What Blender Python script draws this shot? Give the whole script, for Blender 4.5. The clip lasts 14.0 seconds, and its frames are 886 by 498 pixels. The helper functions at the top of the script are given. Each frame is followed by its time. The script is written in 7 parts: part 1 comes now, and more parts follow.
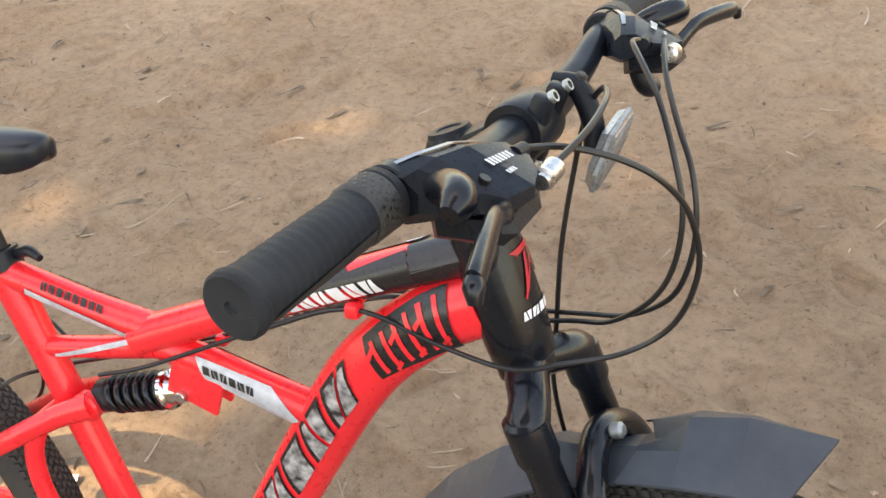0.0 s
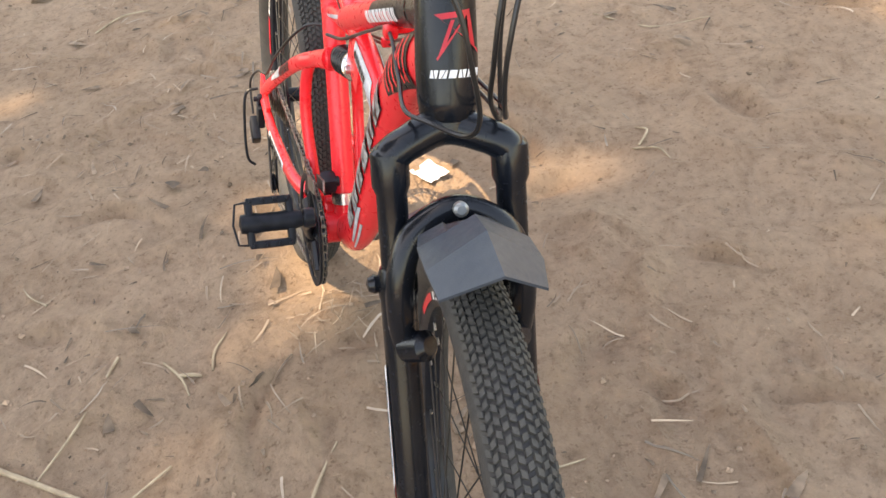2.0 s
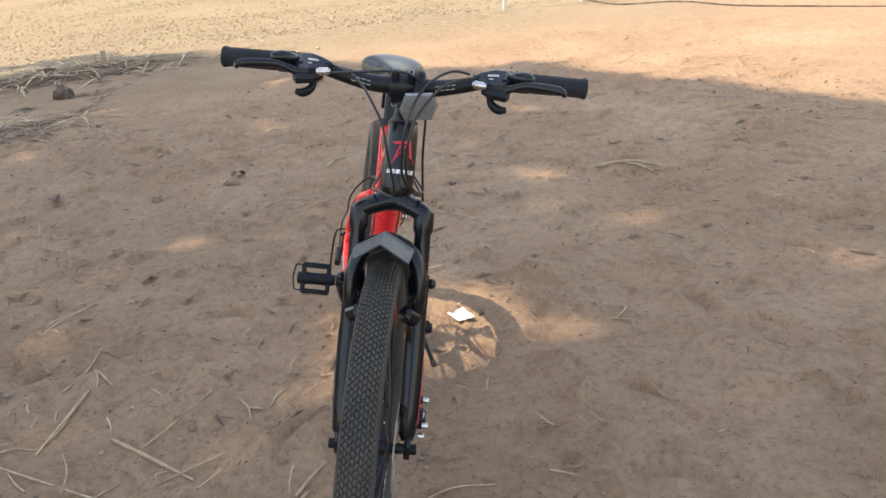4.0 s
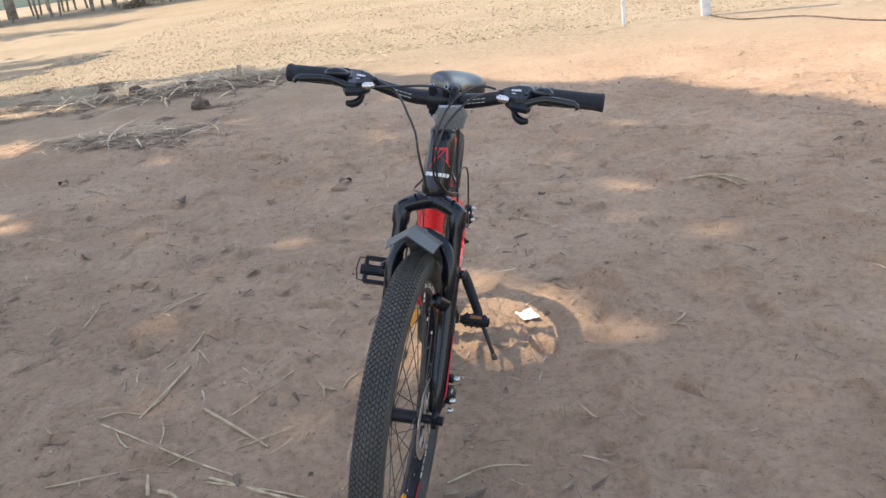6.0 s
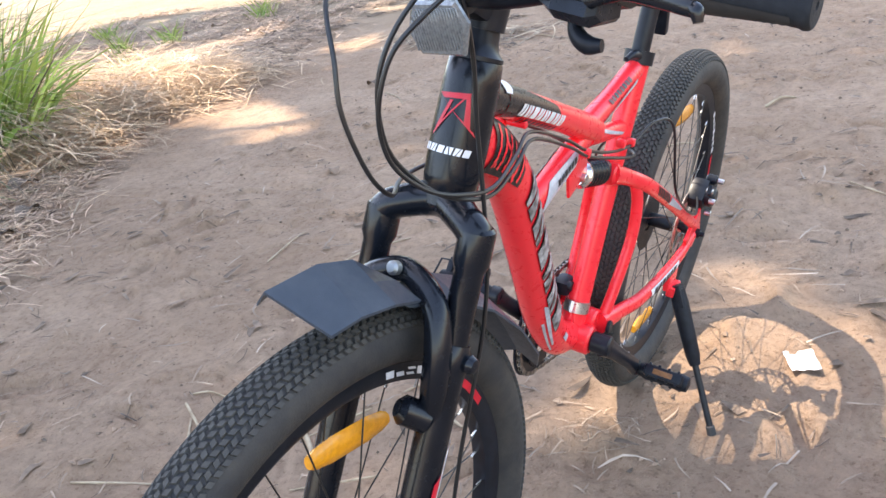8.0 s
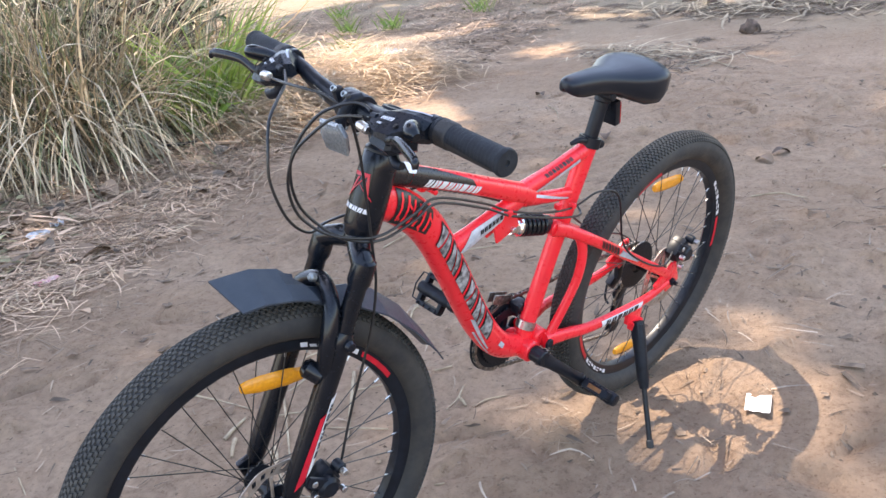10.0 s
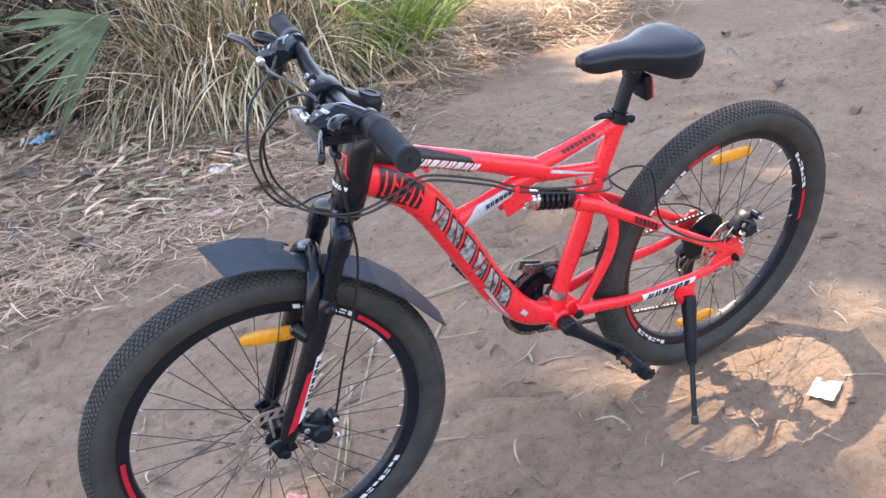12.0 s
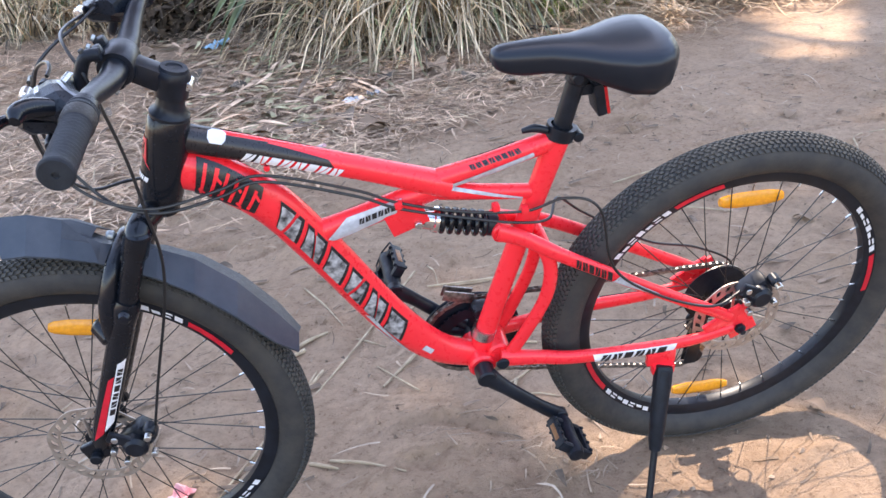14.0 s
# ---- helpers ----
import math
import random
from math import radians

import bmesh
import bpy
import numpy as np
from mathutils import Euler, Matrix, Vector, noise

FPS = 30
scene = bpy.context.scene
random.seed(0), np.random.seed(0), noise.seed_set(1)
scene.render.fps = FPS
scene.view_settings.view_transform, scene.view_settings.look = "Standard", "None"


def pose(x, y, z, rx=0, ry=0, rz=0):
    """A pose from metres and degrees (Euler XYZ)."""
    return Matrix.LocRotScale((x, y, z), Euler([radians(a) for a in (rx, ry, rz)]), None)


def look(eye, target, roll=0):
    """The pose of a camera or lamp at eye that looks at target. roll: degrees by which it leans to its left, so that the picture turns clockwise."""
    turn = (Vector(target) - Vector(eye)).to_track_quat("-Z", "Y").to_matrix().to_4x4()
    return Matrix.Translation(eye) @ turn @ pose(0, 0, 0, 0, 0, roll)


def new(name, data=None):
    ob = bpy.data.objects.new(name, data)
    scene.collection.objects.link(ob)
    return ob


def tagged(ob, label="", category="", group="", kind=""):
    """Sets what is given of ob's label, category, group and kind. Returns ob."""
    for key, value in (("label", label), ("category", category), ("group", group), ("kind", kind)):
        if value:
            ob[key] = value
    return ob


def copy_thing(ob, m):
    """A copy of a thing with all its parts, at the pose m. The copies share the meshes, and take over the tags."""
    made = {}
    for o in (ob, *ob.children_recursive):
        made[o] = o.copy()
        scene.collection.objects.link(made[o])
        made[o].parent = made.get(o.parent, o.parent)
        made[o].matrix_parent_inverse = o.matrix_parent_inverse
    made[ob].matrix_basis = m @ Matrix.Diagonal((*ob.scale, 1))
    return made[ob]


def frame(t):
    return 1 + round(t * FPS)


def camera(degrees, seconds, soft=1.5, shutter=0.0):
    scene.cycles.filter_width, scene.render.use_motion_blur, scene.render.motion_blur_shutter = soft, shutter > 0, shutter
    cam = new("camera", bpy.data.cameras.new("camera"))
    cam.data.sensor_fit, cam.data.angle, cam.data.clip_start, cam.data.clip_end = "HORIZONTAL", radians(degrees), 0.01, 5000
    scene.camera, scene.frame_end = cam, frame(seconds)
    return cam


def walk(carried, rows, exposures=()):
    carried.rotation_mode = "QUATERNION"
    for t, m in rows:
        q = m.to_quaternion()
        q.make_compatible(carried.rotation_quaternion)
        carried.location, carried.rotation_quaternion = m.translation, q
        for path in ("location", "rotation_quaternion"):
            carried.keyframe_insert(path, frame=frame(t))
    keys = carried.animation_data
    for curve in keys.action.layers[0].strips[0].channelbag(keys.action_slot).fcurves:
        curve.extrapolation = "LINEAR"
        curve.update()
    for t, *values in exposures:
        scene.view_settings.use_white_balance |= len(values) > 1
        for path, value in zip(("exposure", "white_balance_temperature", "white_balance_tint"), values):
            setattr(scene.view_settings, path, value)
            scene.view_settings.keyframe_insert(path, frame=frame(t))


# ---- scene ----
cam = camera(52.2, 14.0)
PATH = [
    (0, pose(1.0672, -0.3420, 1.2759, 51.57, 6.59, 20.52)),
    (0.5, pose(1.1592, -0.2238, 1.2471, 50.57, 7.20, 35.42)),
    (1, pose(1.2765, -0.1182, 1.2302, 50.31, 8.95, 49.53)),
    (1.5, pose(1.4736, -0.0089, 1.2024, 49.54, 10.43, 64.44)),
    (2, pose(1.6206, 0.0116, 1.1812, 50.32, 9.50, 72.69)),
    (2.5, pose(1.7796, 0.0011, 1.1783, 55.92, 7.32, 76.75)),
    (3, pose(1.9646, 0.0422, 1.1903, 64.56, 5.18, 81.55)),
    (3.2, pose(2.0683, 0.0771, 1.1992, 65.95, 5.19, 82.69)),
    (5.3, pose(2.8516, 0.3067, 1.2794, 71.14, 7.29, 90.39)),
    (5.5, pose(2.8641, 0.3274, 1.2834, 71.51, 7.19, 91.62)),
    (6, pose(2.6720, 0.3777, 1.2482, 70.39, 7.42, 94.01)),
    (6.5, pose(1.7250, 0.3320, 0.9900, 66.20, 7.00, 97.45)),
    (7, pose(1.6000, 0.4230, 1.0050, 70.40, 9.75, 102.40)),
    (7.5, pose(1.6190, 0.5680, 1.0080, 68.60, 10.35, 112.60)),
    (9.8, pose(1.5222, 1.0507, 1.0067, 72.38, 6.67, 135.88)),
    (10, pose(1.6607, 1.2414, 1.1703, 69.78, 6.55, 136.29)),
    (10.5, pose(1.7903, 1.4476, 1.2386, 69.93, 7.34, 137.78)),
    (11, pose(1.7082, 1.4511, 1.2163, 69.21, 7.92, 139.18)),
    (11.5, pose(1.5590, 1.4555, 1.2188, 68.02, 8.15, 142.25)),
    (12, pose(1.3554, 1.5197, 1.2121, 67.33, 9.35, 151.00)),
    (12.5, pose(1.1704, 1.6073, 1.2207, 67.10, 8.50, 158.62)),
    (13, pose(0.9345, 1.5213, 1.1875, 66.40, 7.46, 165.48)),
    (13.5, pose(0.7908, 1.6167, 1.2039, 64.91, 7.20, 169.73)),
    (14, pose(0.6750, 1.3950, 1.1400, 65.50, 6.29, 169.05)),
]
walk(cam, PATH, [
    (0.0, 2.38, 11000, 13), (1.0, 2.6, 10900, 13), (1.6, 2.36, 10900, 14), (2.2, 2.46, 10000, 15), (3.2, 1.92, 9500, 13), (5.3, 1.78, 8200, 14), (6.2, 1.90, 8000, 14), (7.7, 2.50, 7700, 15), (10.0, 2.28, 7500, 16), (14.0, 2.44, 7400, 18),
])

# ---- daylight: high sun through the crown of a tree, open sky ----
SUN_WAY = Vector((-0.106, -0.47, 1.0)).normalized()
world = bpy.data.worlds.new("sky")
scene.world = world
world.use_nodes = True
wn = world.node_tree.nodes
sky = wn.new("ShaderNodeTexSky")
sky.sky_type = "NISHITA"
sky.sun_disc = False
sky.sun_elevation = math.asin(SUN_WAY.z)
sky.sun_rotation = math.atan2(SUN_WAY.x, SUN_WAY.y)
wn["Background"].inputs[1].default_value = 0.15
world.node_tree.links.new(sky.outputs[0], wn["Background"].inputs[0])
sun_data = bpy.data.lights.new("sun", "SUN")
sun_data.energy, sun_data.angle, sun_data.color = 1.85, radians(0.55), (1.0, 0.955, 0.885)
sun = new("sun", sun_data)
sun.matrix_world = look(SUN_WAY * 30, (0, 0, 0))


# ---- materials ----
def mat(name, rgb, rough=0.5, metal=0.0, vary=0.12, scale=40.0, bump=0.0, bump_scale=200.0, coat=0.0, rgb2=None, island=0.0, spec=0.5, gloss_vary=0.12):
    m = bpy.data.materials.new(name)
    m.use_nodes = True
    nt = m.node_tree
    n, l = nt.nodes, nt.links
    bs = n["Principled BSDF"]
    tc = n.new("ShaderNodeTexCoord")
    nz = n.new("ShaderNodeTexNoise")
    nz.inputs["Scale"].default_value = scale
    nz.inputs["Detail"].default_value = 6.0
    l.new(tc.outputs["Object"], nz.inputs["Vector"])
    ramp = n.new("ShaderNodeValToRGB")
    a = rgb2 or tuple(c * (1 - 2 * vary) for c in rgb)
    b = rgb if rgb2 else tuple(min(1.0, c * (1 + vary)) for c in rgb)
    ramp.color_ramp.elements[0].color, ramp.color_ramp.elements[1].color = (*a, 1), (*b, 1)
    ramp.color_ramp.elements[0].position, ramp.color_ramp.elements[1].position = 0.32, 0.68
    l.new(nz.outputs["Fac"], ramp.inputs["Fac"])
    out = ramp.outputs["Color"]
    if island:
        geo = n.new("ShaderNodeNewGeometry")
        hsv = n.new("ShaderNodeHueSaturation")
        mr = n.new("ShaderNodeMapRange")
        mr.inputs["To Min"].default_value, mr.inputs["To Max"].default_value = 1 - island, 1 + island
        l.new(geo.outputs["Random Per Island"], mr.inputs["Value"])
        l.new(mr.outputs["Result"], hsv.inputs["Value"])
        l.new(out, hsv.inputs["Color"])
        out = hsv.outputs["Color"]
    l.new(out, bs.inputs["Base Color"])
    rr = n.new("ShaderNodeMapRange")
    rr.inputs["To Min"].default_value, rr.inputs["To Max"].default_value = max(0.02, rough - gloss_vary), min(1.0, rough + gloss_vary)
    nz2 = n.new("ShaderNodeTexNoise")
    nz2.inputs["Scale"].default_value, nz2.inputs["Detail"].default_value = scale * 4, 4.0
    l.new(tc.outputs["Object"], nz2.inputs["Vector"])
    l.new(nz2.outputs["Fac"], rr.inputs["Value"])
    l.new(rr.outputs["Result"], bs.inputs["Roughness"])
    bs.inputs["Metallic"].default_value = metal
    bs.inputs["Coat Weight"].default_value = coat
    bs.inputs["Coat Roughness"].default_value = 0.12
    bs.inputs["Specular IOR Level"].default_value = spec
    if bump:
        bp = n.new("ShaderNodeBump")
        bp.inputs["Strength"].default_value, bp.inputs["Distance"].default_value = bump, 0.002
        nb = n.new("ShaderNodeTexNoise")
        nb.inputs["Scale"].default_value, nb.inputs["Detail"].default_value = bump_scale, 5.0
        l.new(tc.outputs["Object"], nb.inputs["Vector"])
        l.new(nb.outputs["Fac"], bp.inputs["Height"])
        l.new(bp.outputs["Normal"], bs.inputs["Normal"])
    return m


RED = mat("red_paint", (1.0, 0.030, 0.042), 0.30, 0, 0.03, 25, coat=0.3, spec=0.35)
BLACK_GLOSS = mat("black_gloss_paint", (0.006, 0.008, 0.012), 0.24, 0, 0.1, 30, coat=0.10, spec=0.34, bump=0.05, bump_scale=300)
BLACK = mat("black_satin", (0.009, 0.012, 0.018), 0.36, 0, 0.2, 60, spec=0.30)
BLACK_PLASTIC = mat("black_plastic", (0.010, 0.013, 0.019), 0.42, 0, 0.2, 80, bump=0.15, bump_scale=900, spec=0.22)
HOUSING = mat("black_housing", (0.010, 0.014, 0.021), 0.3, 0, 0.2, 60, bump=0.1, bump_scale=900, spec=0.24)
GLINT_GREY = mat("grey_glint_strip", (0.33, 0.36, 0.40), 0.35, 0.6, 0.1, 60)
RUBBER = mat("tyre_rubber", (0.032, 0.032, 0.033), 0.65, 0, 0.25, 30, bump=0.3, bump_scale=500, rgb2=(0.054, 0.050, 0.045), spec=0.35)
KNOB = mat("tread_rubber", (0.044, 0.044, 0.043), 0.75, 0, 0.2, 14, bump=0.2, bump_scale=600, rgb2=(0.074, 0.070, 0.061), spec=0.3)
GRIP = mat("grip_rubber", (0.022, 0.026, 0.032), 0.6, 0, 0.15, 60, bump=0.7, bump_scale=1400, spec=0.26)
PANEL = mat("smooth_grip_rubber", (0.032, 0.032, 0.033), 0.55, 0, 0.15, 60)
GREY_RUBBER = mat("grey_rubber", (0.040, 0.038, 0.036), 0.6, 0, 0.15, 60, bump=0.4, bump_scale=900)
FENDER = mat("dusty_grey_plastic", (0.030, 0.042, 0.058), 0.42, 0, 0.2, 35, rgb2=(0.046, 0.058, 0.073), bump=0.2, bump_scale=700)
STEEL = mat("steel", (0.62, 0.62, 0.62), 0.3, 1.0, 0.1, 80)
SPOKE_MAT = mat("spoke_steel", (0.055, 0.053, 0.05), 0.35, 0.7, 0.2, 40)
GREY_STEEL = mat("grey_zinc_steel", (0.36, 0.39, 0.40), 0.45, 0.8, 0.1, 80)
CHROME = mat("chrome", (0.75, 0.75, 0.76), 0.12, 1.0, 0.05, 60)
DISC = mat("brake_disc_steel", (0.50, 0.43, 0.37), 0.42, 0.6, 0.2, 60, rgb2=(0.34, 0.27, 0.22))
CHAIN_MAT = mat("oily_chain", (0.30, 0.27, 0.24), 0.36, 0.85, 0.3, 120)
WHITE_DECAL = mat("white_decal", (0.78, 0.78, 0.80), 0.35, 0, 0.06, 60)
SILVER_DECAL = mat("silver_decal", (0.52, 0.55, 0.60), 0.32, 0.1, 0.12, 90)
BLACK_DECAL = mat("black_decal", (0.018, 0.016, 0.018), 0.3, 0, 0.1, 60)
RED_DECAL = mat("red_decal", (0.62, 0.012, 0.03), 0.35, 0, 0.08, 60)
GREY_DECAL = mat("grey_camouflage_decal", (0.50, 0.49, 0.49), 0.35, 0, 0.1, 95, rgb2=(0.02, 0.02, 0.022))
DARK_AMBER = mat("pedal_reflector", (0.22, 0.085, 0.02), 0.4, 0, 0.15, 150, bump=0.4, bump_scale=900)
AMBER = mat("amber_reflector", (1.0, 0.37, 0.015), 0.22, 0, 0.08, 150, bump=0.5, bump_scale=900, coat=0.6)
CLEAR = mat("clear_reflector", (0.24, 0.26, 0.27), 0.14, 0.25, 0.15, 300, bump=0.2, bump_scale=700, coat=0.8)
RED_LENS = mat("red_reflector", (0.55, 0.006, 0.01), 0.2, 0, 0.1, 200, coat=0.5)
SADDLE_MAT = mat("black_saddle_vinyl", (0.007, 0.011, 0.018), 0.36, 0, 0.1, 12, bump=0.02, bump_scale=600, gloss_vary=0.03, spec=0.42)
CABLE_MAT = mat("black_cable", (0.014, 0.014, 0.015), 0.35, 0, 0.1, 60)


# ---- mesh helpers ----
def part(name, bm, material, parent=None, label="", m=None, sharp=38.0):
    if m is not None:
        bm.transform(m)
    bmesh.ops.recalc_face_normals(bm, faces=bm.faces)
    me = bpy.data.meshes.new(name)
    bm.to_mesh(me)
    bm.free()
    me.polygons.foreach_set("use_smooth", [True] * len(me.polygons))
    me.set_sharp_from_angle(angle=radians(sharp))
    me.materials.append(material)
    ob = new(name, me)
    ob.parent = parent
    if label:
        ob["label"] = label
    return ob


def spline(pts, n=8):
    """Catmull-Rom through the points."""
    p = [Vector(q) for q in pts]
    p = [p[0] * 2 - p[1]] + p + [p[-1] * 2 - p[-2]]
    out = []
    for i in range(1, len(p) - 2):
        for k in range(n):
            t = k / n
            out.append(0.5 * (2 * p[i] + (p[i + 1] - p[i - 1]) * t + (2 * p[i - 1] - 5 * p[i] + 4 * p[i + 1] - p[i + 2]) * t * t
                              + (3 * p[i] - p[i - 1] - 3 * p[i + 1] + p[i + 2]) * t ** 3))
    out.append(p[-2].copy())
    return out


def sweep(bm, path, radius, seg=16, wide=1.0, side=(0, 1, 0), caps=True):
    """A tube along the path; radius is a number or one for each point; wide: width along `side` over the width across it."""
    path = [Vector(q) for q in path]
    k = len(path)
    rad = [radius] * k if isinstance(radius, (int, float)) else list(radius)
    if len(rad) != k:
        rad = list(np.interp(np.linspace(0, 1, k), np.linspace(0, 1, len(rad)), rad))
    rings, u = [], Vector(side).normalized()
    for i, q in enumerate(path):
        d = (path[min(i + 1, k - 1)] - path[max(i - 1, 0)]).normalized()
        u = u - d * u.dot(d)
        if u.length < 1e-4:
            u = d.orthogonal()
        u.normalize()
        v = d.cross(u)
        rings.append([bm.verts.new(q + (u * math.cos(a) * wide + v * math.sin(a)) * rad[i]) for a in (2 * math.pi * j / seg for j in range(seg))])
    for r0, r1 in zip(rings, rings[1:]):
        for j in range(seg):
            bm.faces.new((r0[j], r0[(j + 1) % seg], r1[(j + 1) % seg], r1[j]))
    if caps:
        bm.faces.new(rings[0][::-1])
        bm.faces.new(rings[-1])
    return bm


def tube(*args, **kw):
    return sweep(bmesh.new(), *args, **kw)


def lathe(bm, profile, centre, axis=(0, 1, 0), seg=48, closed=False):
    """Turns (distance along the axis, radius) pairs round the axis."""
    a = Vector(axis).normalized()
    u = a.orthogonal().normalized()
    v = a.cross(u)
    c = Vector(centre)
    rings = []
    for h, r in profile:
        if r < 1e-6:
            rings.append([bm.verts.new(c + a * h)])
        else:
            rings.append([bm.verts.new(c + a * h + (u * math.cos(t) + v * math.sin(t)) * r) for t in (2 * math.pi * j / seg for j in range(seg))])
    pairs = list(zip(rings, rings[1:])) + ([(rings[-1], rings[0])] if closed else [])
    for r0, r1 in pairs:
        for j in range(seg):
            k = (j + 1) % seg
            if len(r0) == 1 and len(r1) == 1:
                continue
            if len(r0) == 1:
                bm.faces.new((r0[0], r1[k], r1[j]))
            elif len(r1) == 1:
                bm.faces.new((r0[j], r0[k], r1[0]))
            else:
                bm.faces.new((r0[j], r0[k], r1[k], r1[j]))
    return bm


def turned(*args, **kw):
    return lathe(bmesh.new(), *args, **kw)


def cyl(bm, p0, p1, r, seg=16, bevel=0.15):
    p0, p1 = Vector(p0), Vector(p1)
    h = (p1 - p0).length
    b = min(r * bevel, h * 0.3)
    return lathe(bm, [(0, 0), (0, r - b), (b, r), (h - b, r), (h, r - b), (h, 0)], p0, p1 - p0, seg)


def rbox(bm, size, m, bevel=0.15, seg=2):
    b = bmesh.new()
    bmesh.ops.create_cube(b, size=1)
    bmesh.ops.scale(b, vec=size, verts=b.verts)
    bmesh.ops.bevel(b, geom=b.edges[:], offset=min(size) * bevel, segments=seg, affect="EDGES", profile=0.6)
    b.transform(m)
    vs = {v: bm.verts.new(v.co) for v in b.verts}
    for f in b.faces:
        bm.faces.new([vs[v] for v in f.verts])
    b.free()
    return bm


def loft(bm, sections, caps=True):
    rings = [[bm.verts.new(p) for p in s] for s in sections]
    k = len(rings[0])
    for r0, r1 in zip(rings, rings[1:]):
        for j in range(k):
            bm.faces.new((r0[j], r0[(j + 1) % k], r1[(j + 1) % k], r1[j]))
    if caps:
        bm.faces.new(rings[0][::-1])
        bm.faces.new(rings[-1])
    return bm


def aimed(p, z, x=(1, 0, 0)):
    """A pose at p whose z points along z, and whose x lies near x."""
    z = Vector(z).normalized()
    y = z.cross(Vector(x)).normalized()
    return Matrix.Translation(p) @ Matrix((y.cross(z), y, z)).transposed().to_4x4()


class Skin:
    """Lays flat shapes on a tube: a runs along it, b round it from the given side."""

    def __init__(self, path, radius, wide=1.0, lift=0.0012):
        self.p = [Vector(q) for q in path]
        self.len = [0.0]
        for a, b in zip(self.p, self.p[1:]):
            self.len.append(self.len[-1] + (b - a).length)
        k = len(self.p)
        self.r = [radius] * k if isinstance(radius, (int, float)) else list(np.interp(np.linspace(0, 1, k), np.linspace(0, 1, len(radius)), radius))
        self.wide, self.lift = wide, lift

    def at(self, a, b, side):
        s = min(max(a, 0.0), self.len[-1] - 1e-6)
        i = max(j for j in range(len(self.len) - 1) if self.len[j] <= s)
        t = (s - self.len[i]) / (self.len[i + 1] - self.len[i])
        q = self.p[i].lerp(self.p[i + 1], t)
        r = self.r[i] * (1 - t) + self.r[i + 1] * t
        i0, i1 = max(i - 1, 0), min(i + 2, len(self.p) - 1)
        d = (self.p[i1] - self.p[i0]).normalized()
        u = Vector((0, 1, 0))
        u = (u - d * u.dot(d)).normalized()
        v = d.cross(u)
        ang = side + b / r
        flat = u * math.cos(ang) * self.wide + v * math.sin(ang)
        out = (u * math.cos(ang) / self.wide + v * math.sin(ang)).normalized()
        return q + flat * r + out * self.lift

    def quads(self, bm, shapes, side, n=4):
        """shapes: four corners (a, b) each, laid as small grids."""
        for c in shapes:
            g = [[None] * (n + 1) for _ in range(n + 1)]
            for i in range(n + 1):
                for j in range(n + 1):
                    s, t = i / n, j / n
                    a = (c[0][0] * (1 - s) + c[1][0] * s) * (1 - t) + (c[3][0] * (1 - s) + c[2][0] * s) * t
                    b = (c[0][1] * (1 - s) + c[1][1] * s) * (1 - t) + (c[3][1] * (1 - s) + c[2][1] * s) * t
                    g[i][j] = bm.verts.new(self.at(a, b, side))
            for i in range(n):
                for j in range(n):
                    bm.faces.new((g[i][j], g[i + 1][j], g[i + 1][j + 1], g[i][j + 1]))
        return bm


def blocks(x, w, h, slant, k):
    """One plain slanted block as two pieces with a diagonal gap between them; every third is whole."""
    cut, gap = ((0.62, 0.24), (0.30, 0.66), (1.0, 1.0))[k % 3], 0.14
    pieces = (((0.0, -0.5), (cut[0], -0.5), (cut[1], 0.5), (0.0, 0.5)), ((cut[0] + gap, -0.5), (1.0, -0.5), (1.0, 0.5), (cut[1] + gap, 0.5)))
    return [[(x + a * w + slant * h * b, b * h) for a, b in q] for q in (pieces if cut[0] < 0.9 else pieces[:1])]


def bars(a0, count, w, h, gap, slant=0.3, b0=0.0):
    """A row of plain slanted blocks."""
    return [[(a, b + b0) for a, b in q] for k in range(count) for q in blocks(a0 + k * (w + gap), w, h, slant, k)]


# ---- the bicycle: built upright about its rear axle, x ahead, y to its left ----
bicycle = tagged(new("bicycle"), "red full-suspension mountain bicycle leaning on its kickstand on bare soil", "bicycle")
bicycle.matrix_world = pose(-0.001, 0.065, 0.333, -14.05, 0, 0)
HEAD = Vector((-0.313, 0, 0.950)).normalized()
HP = Vector((0.8865, 0.003, 0.400))
STEER = Matrix.Translation(HP) @ Matrix.Rotation(radians(1.4), 4, "X") @ Matrix.Rotation(radians(-7.0), 4, HEAD) @ Matrix.Translation(-HP)
BAR_STEER = Matrix.Translation(HP) @ Matrix.Rotation(radians(-6.8), 4, HEAD) @ Matrix.Translation(-HP)  # the bar sits a little askew on the fork
AX_F = Vector((1.075, 0, -0.002))
BB = Vector((0.447, 0, -0.009))


def along_head(d):
    return HP + HEAD * d


# main frame
TT = spline([(0.838, 0, 0.500), (0.713, 0, 0.450), (0.584, 0, 0.396), (0.480, 0, 0.350)], 6)
DT = spline([(0.850, 0, 0.455), (0.800, 0, 0.428), (0.735, 0, 0.366), (0.672, 0, 0.262), (0.590, 0, 0.115), (0.520, 0, 0.028), (0.447, 0, -0.011)], 6)
ST = spline([(0.307, 0, 0.412), (0.348, 0, 0.295), (0.400, 0, 0.143), (0.447, 0, -0.004)], 5)
DT_R = [0.030, 0.032, 0.033, 0.032, 0.031, 0.028, 0.024]
bm = bmesh.new()
sweep(bm, TT, [0.019, 0.018, 0.018, 0.021], 20, 1.0)
sweep(bm, DT, DT_R, 24, 0.78)
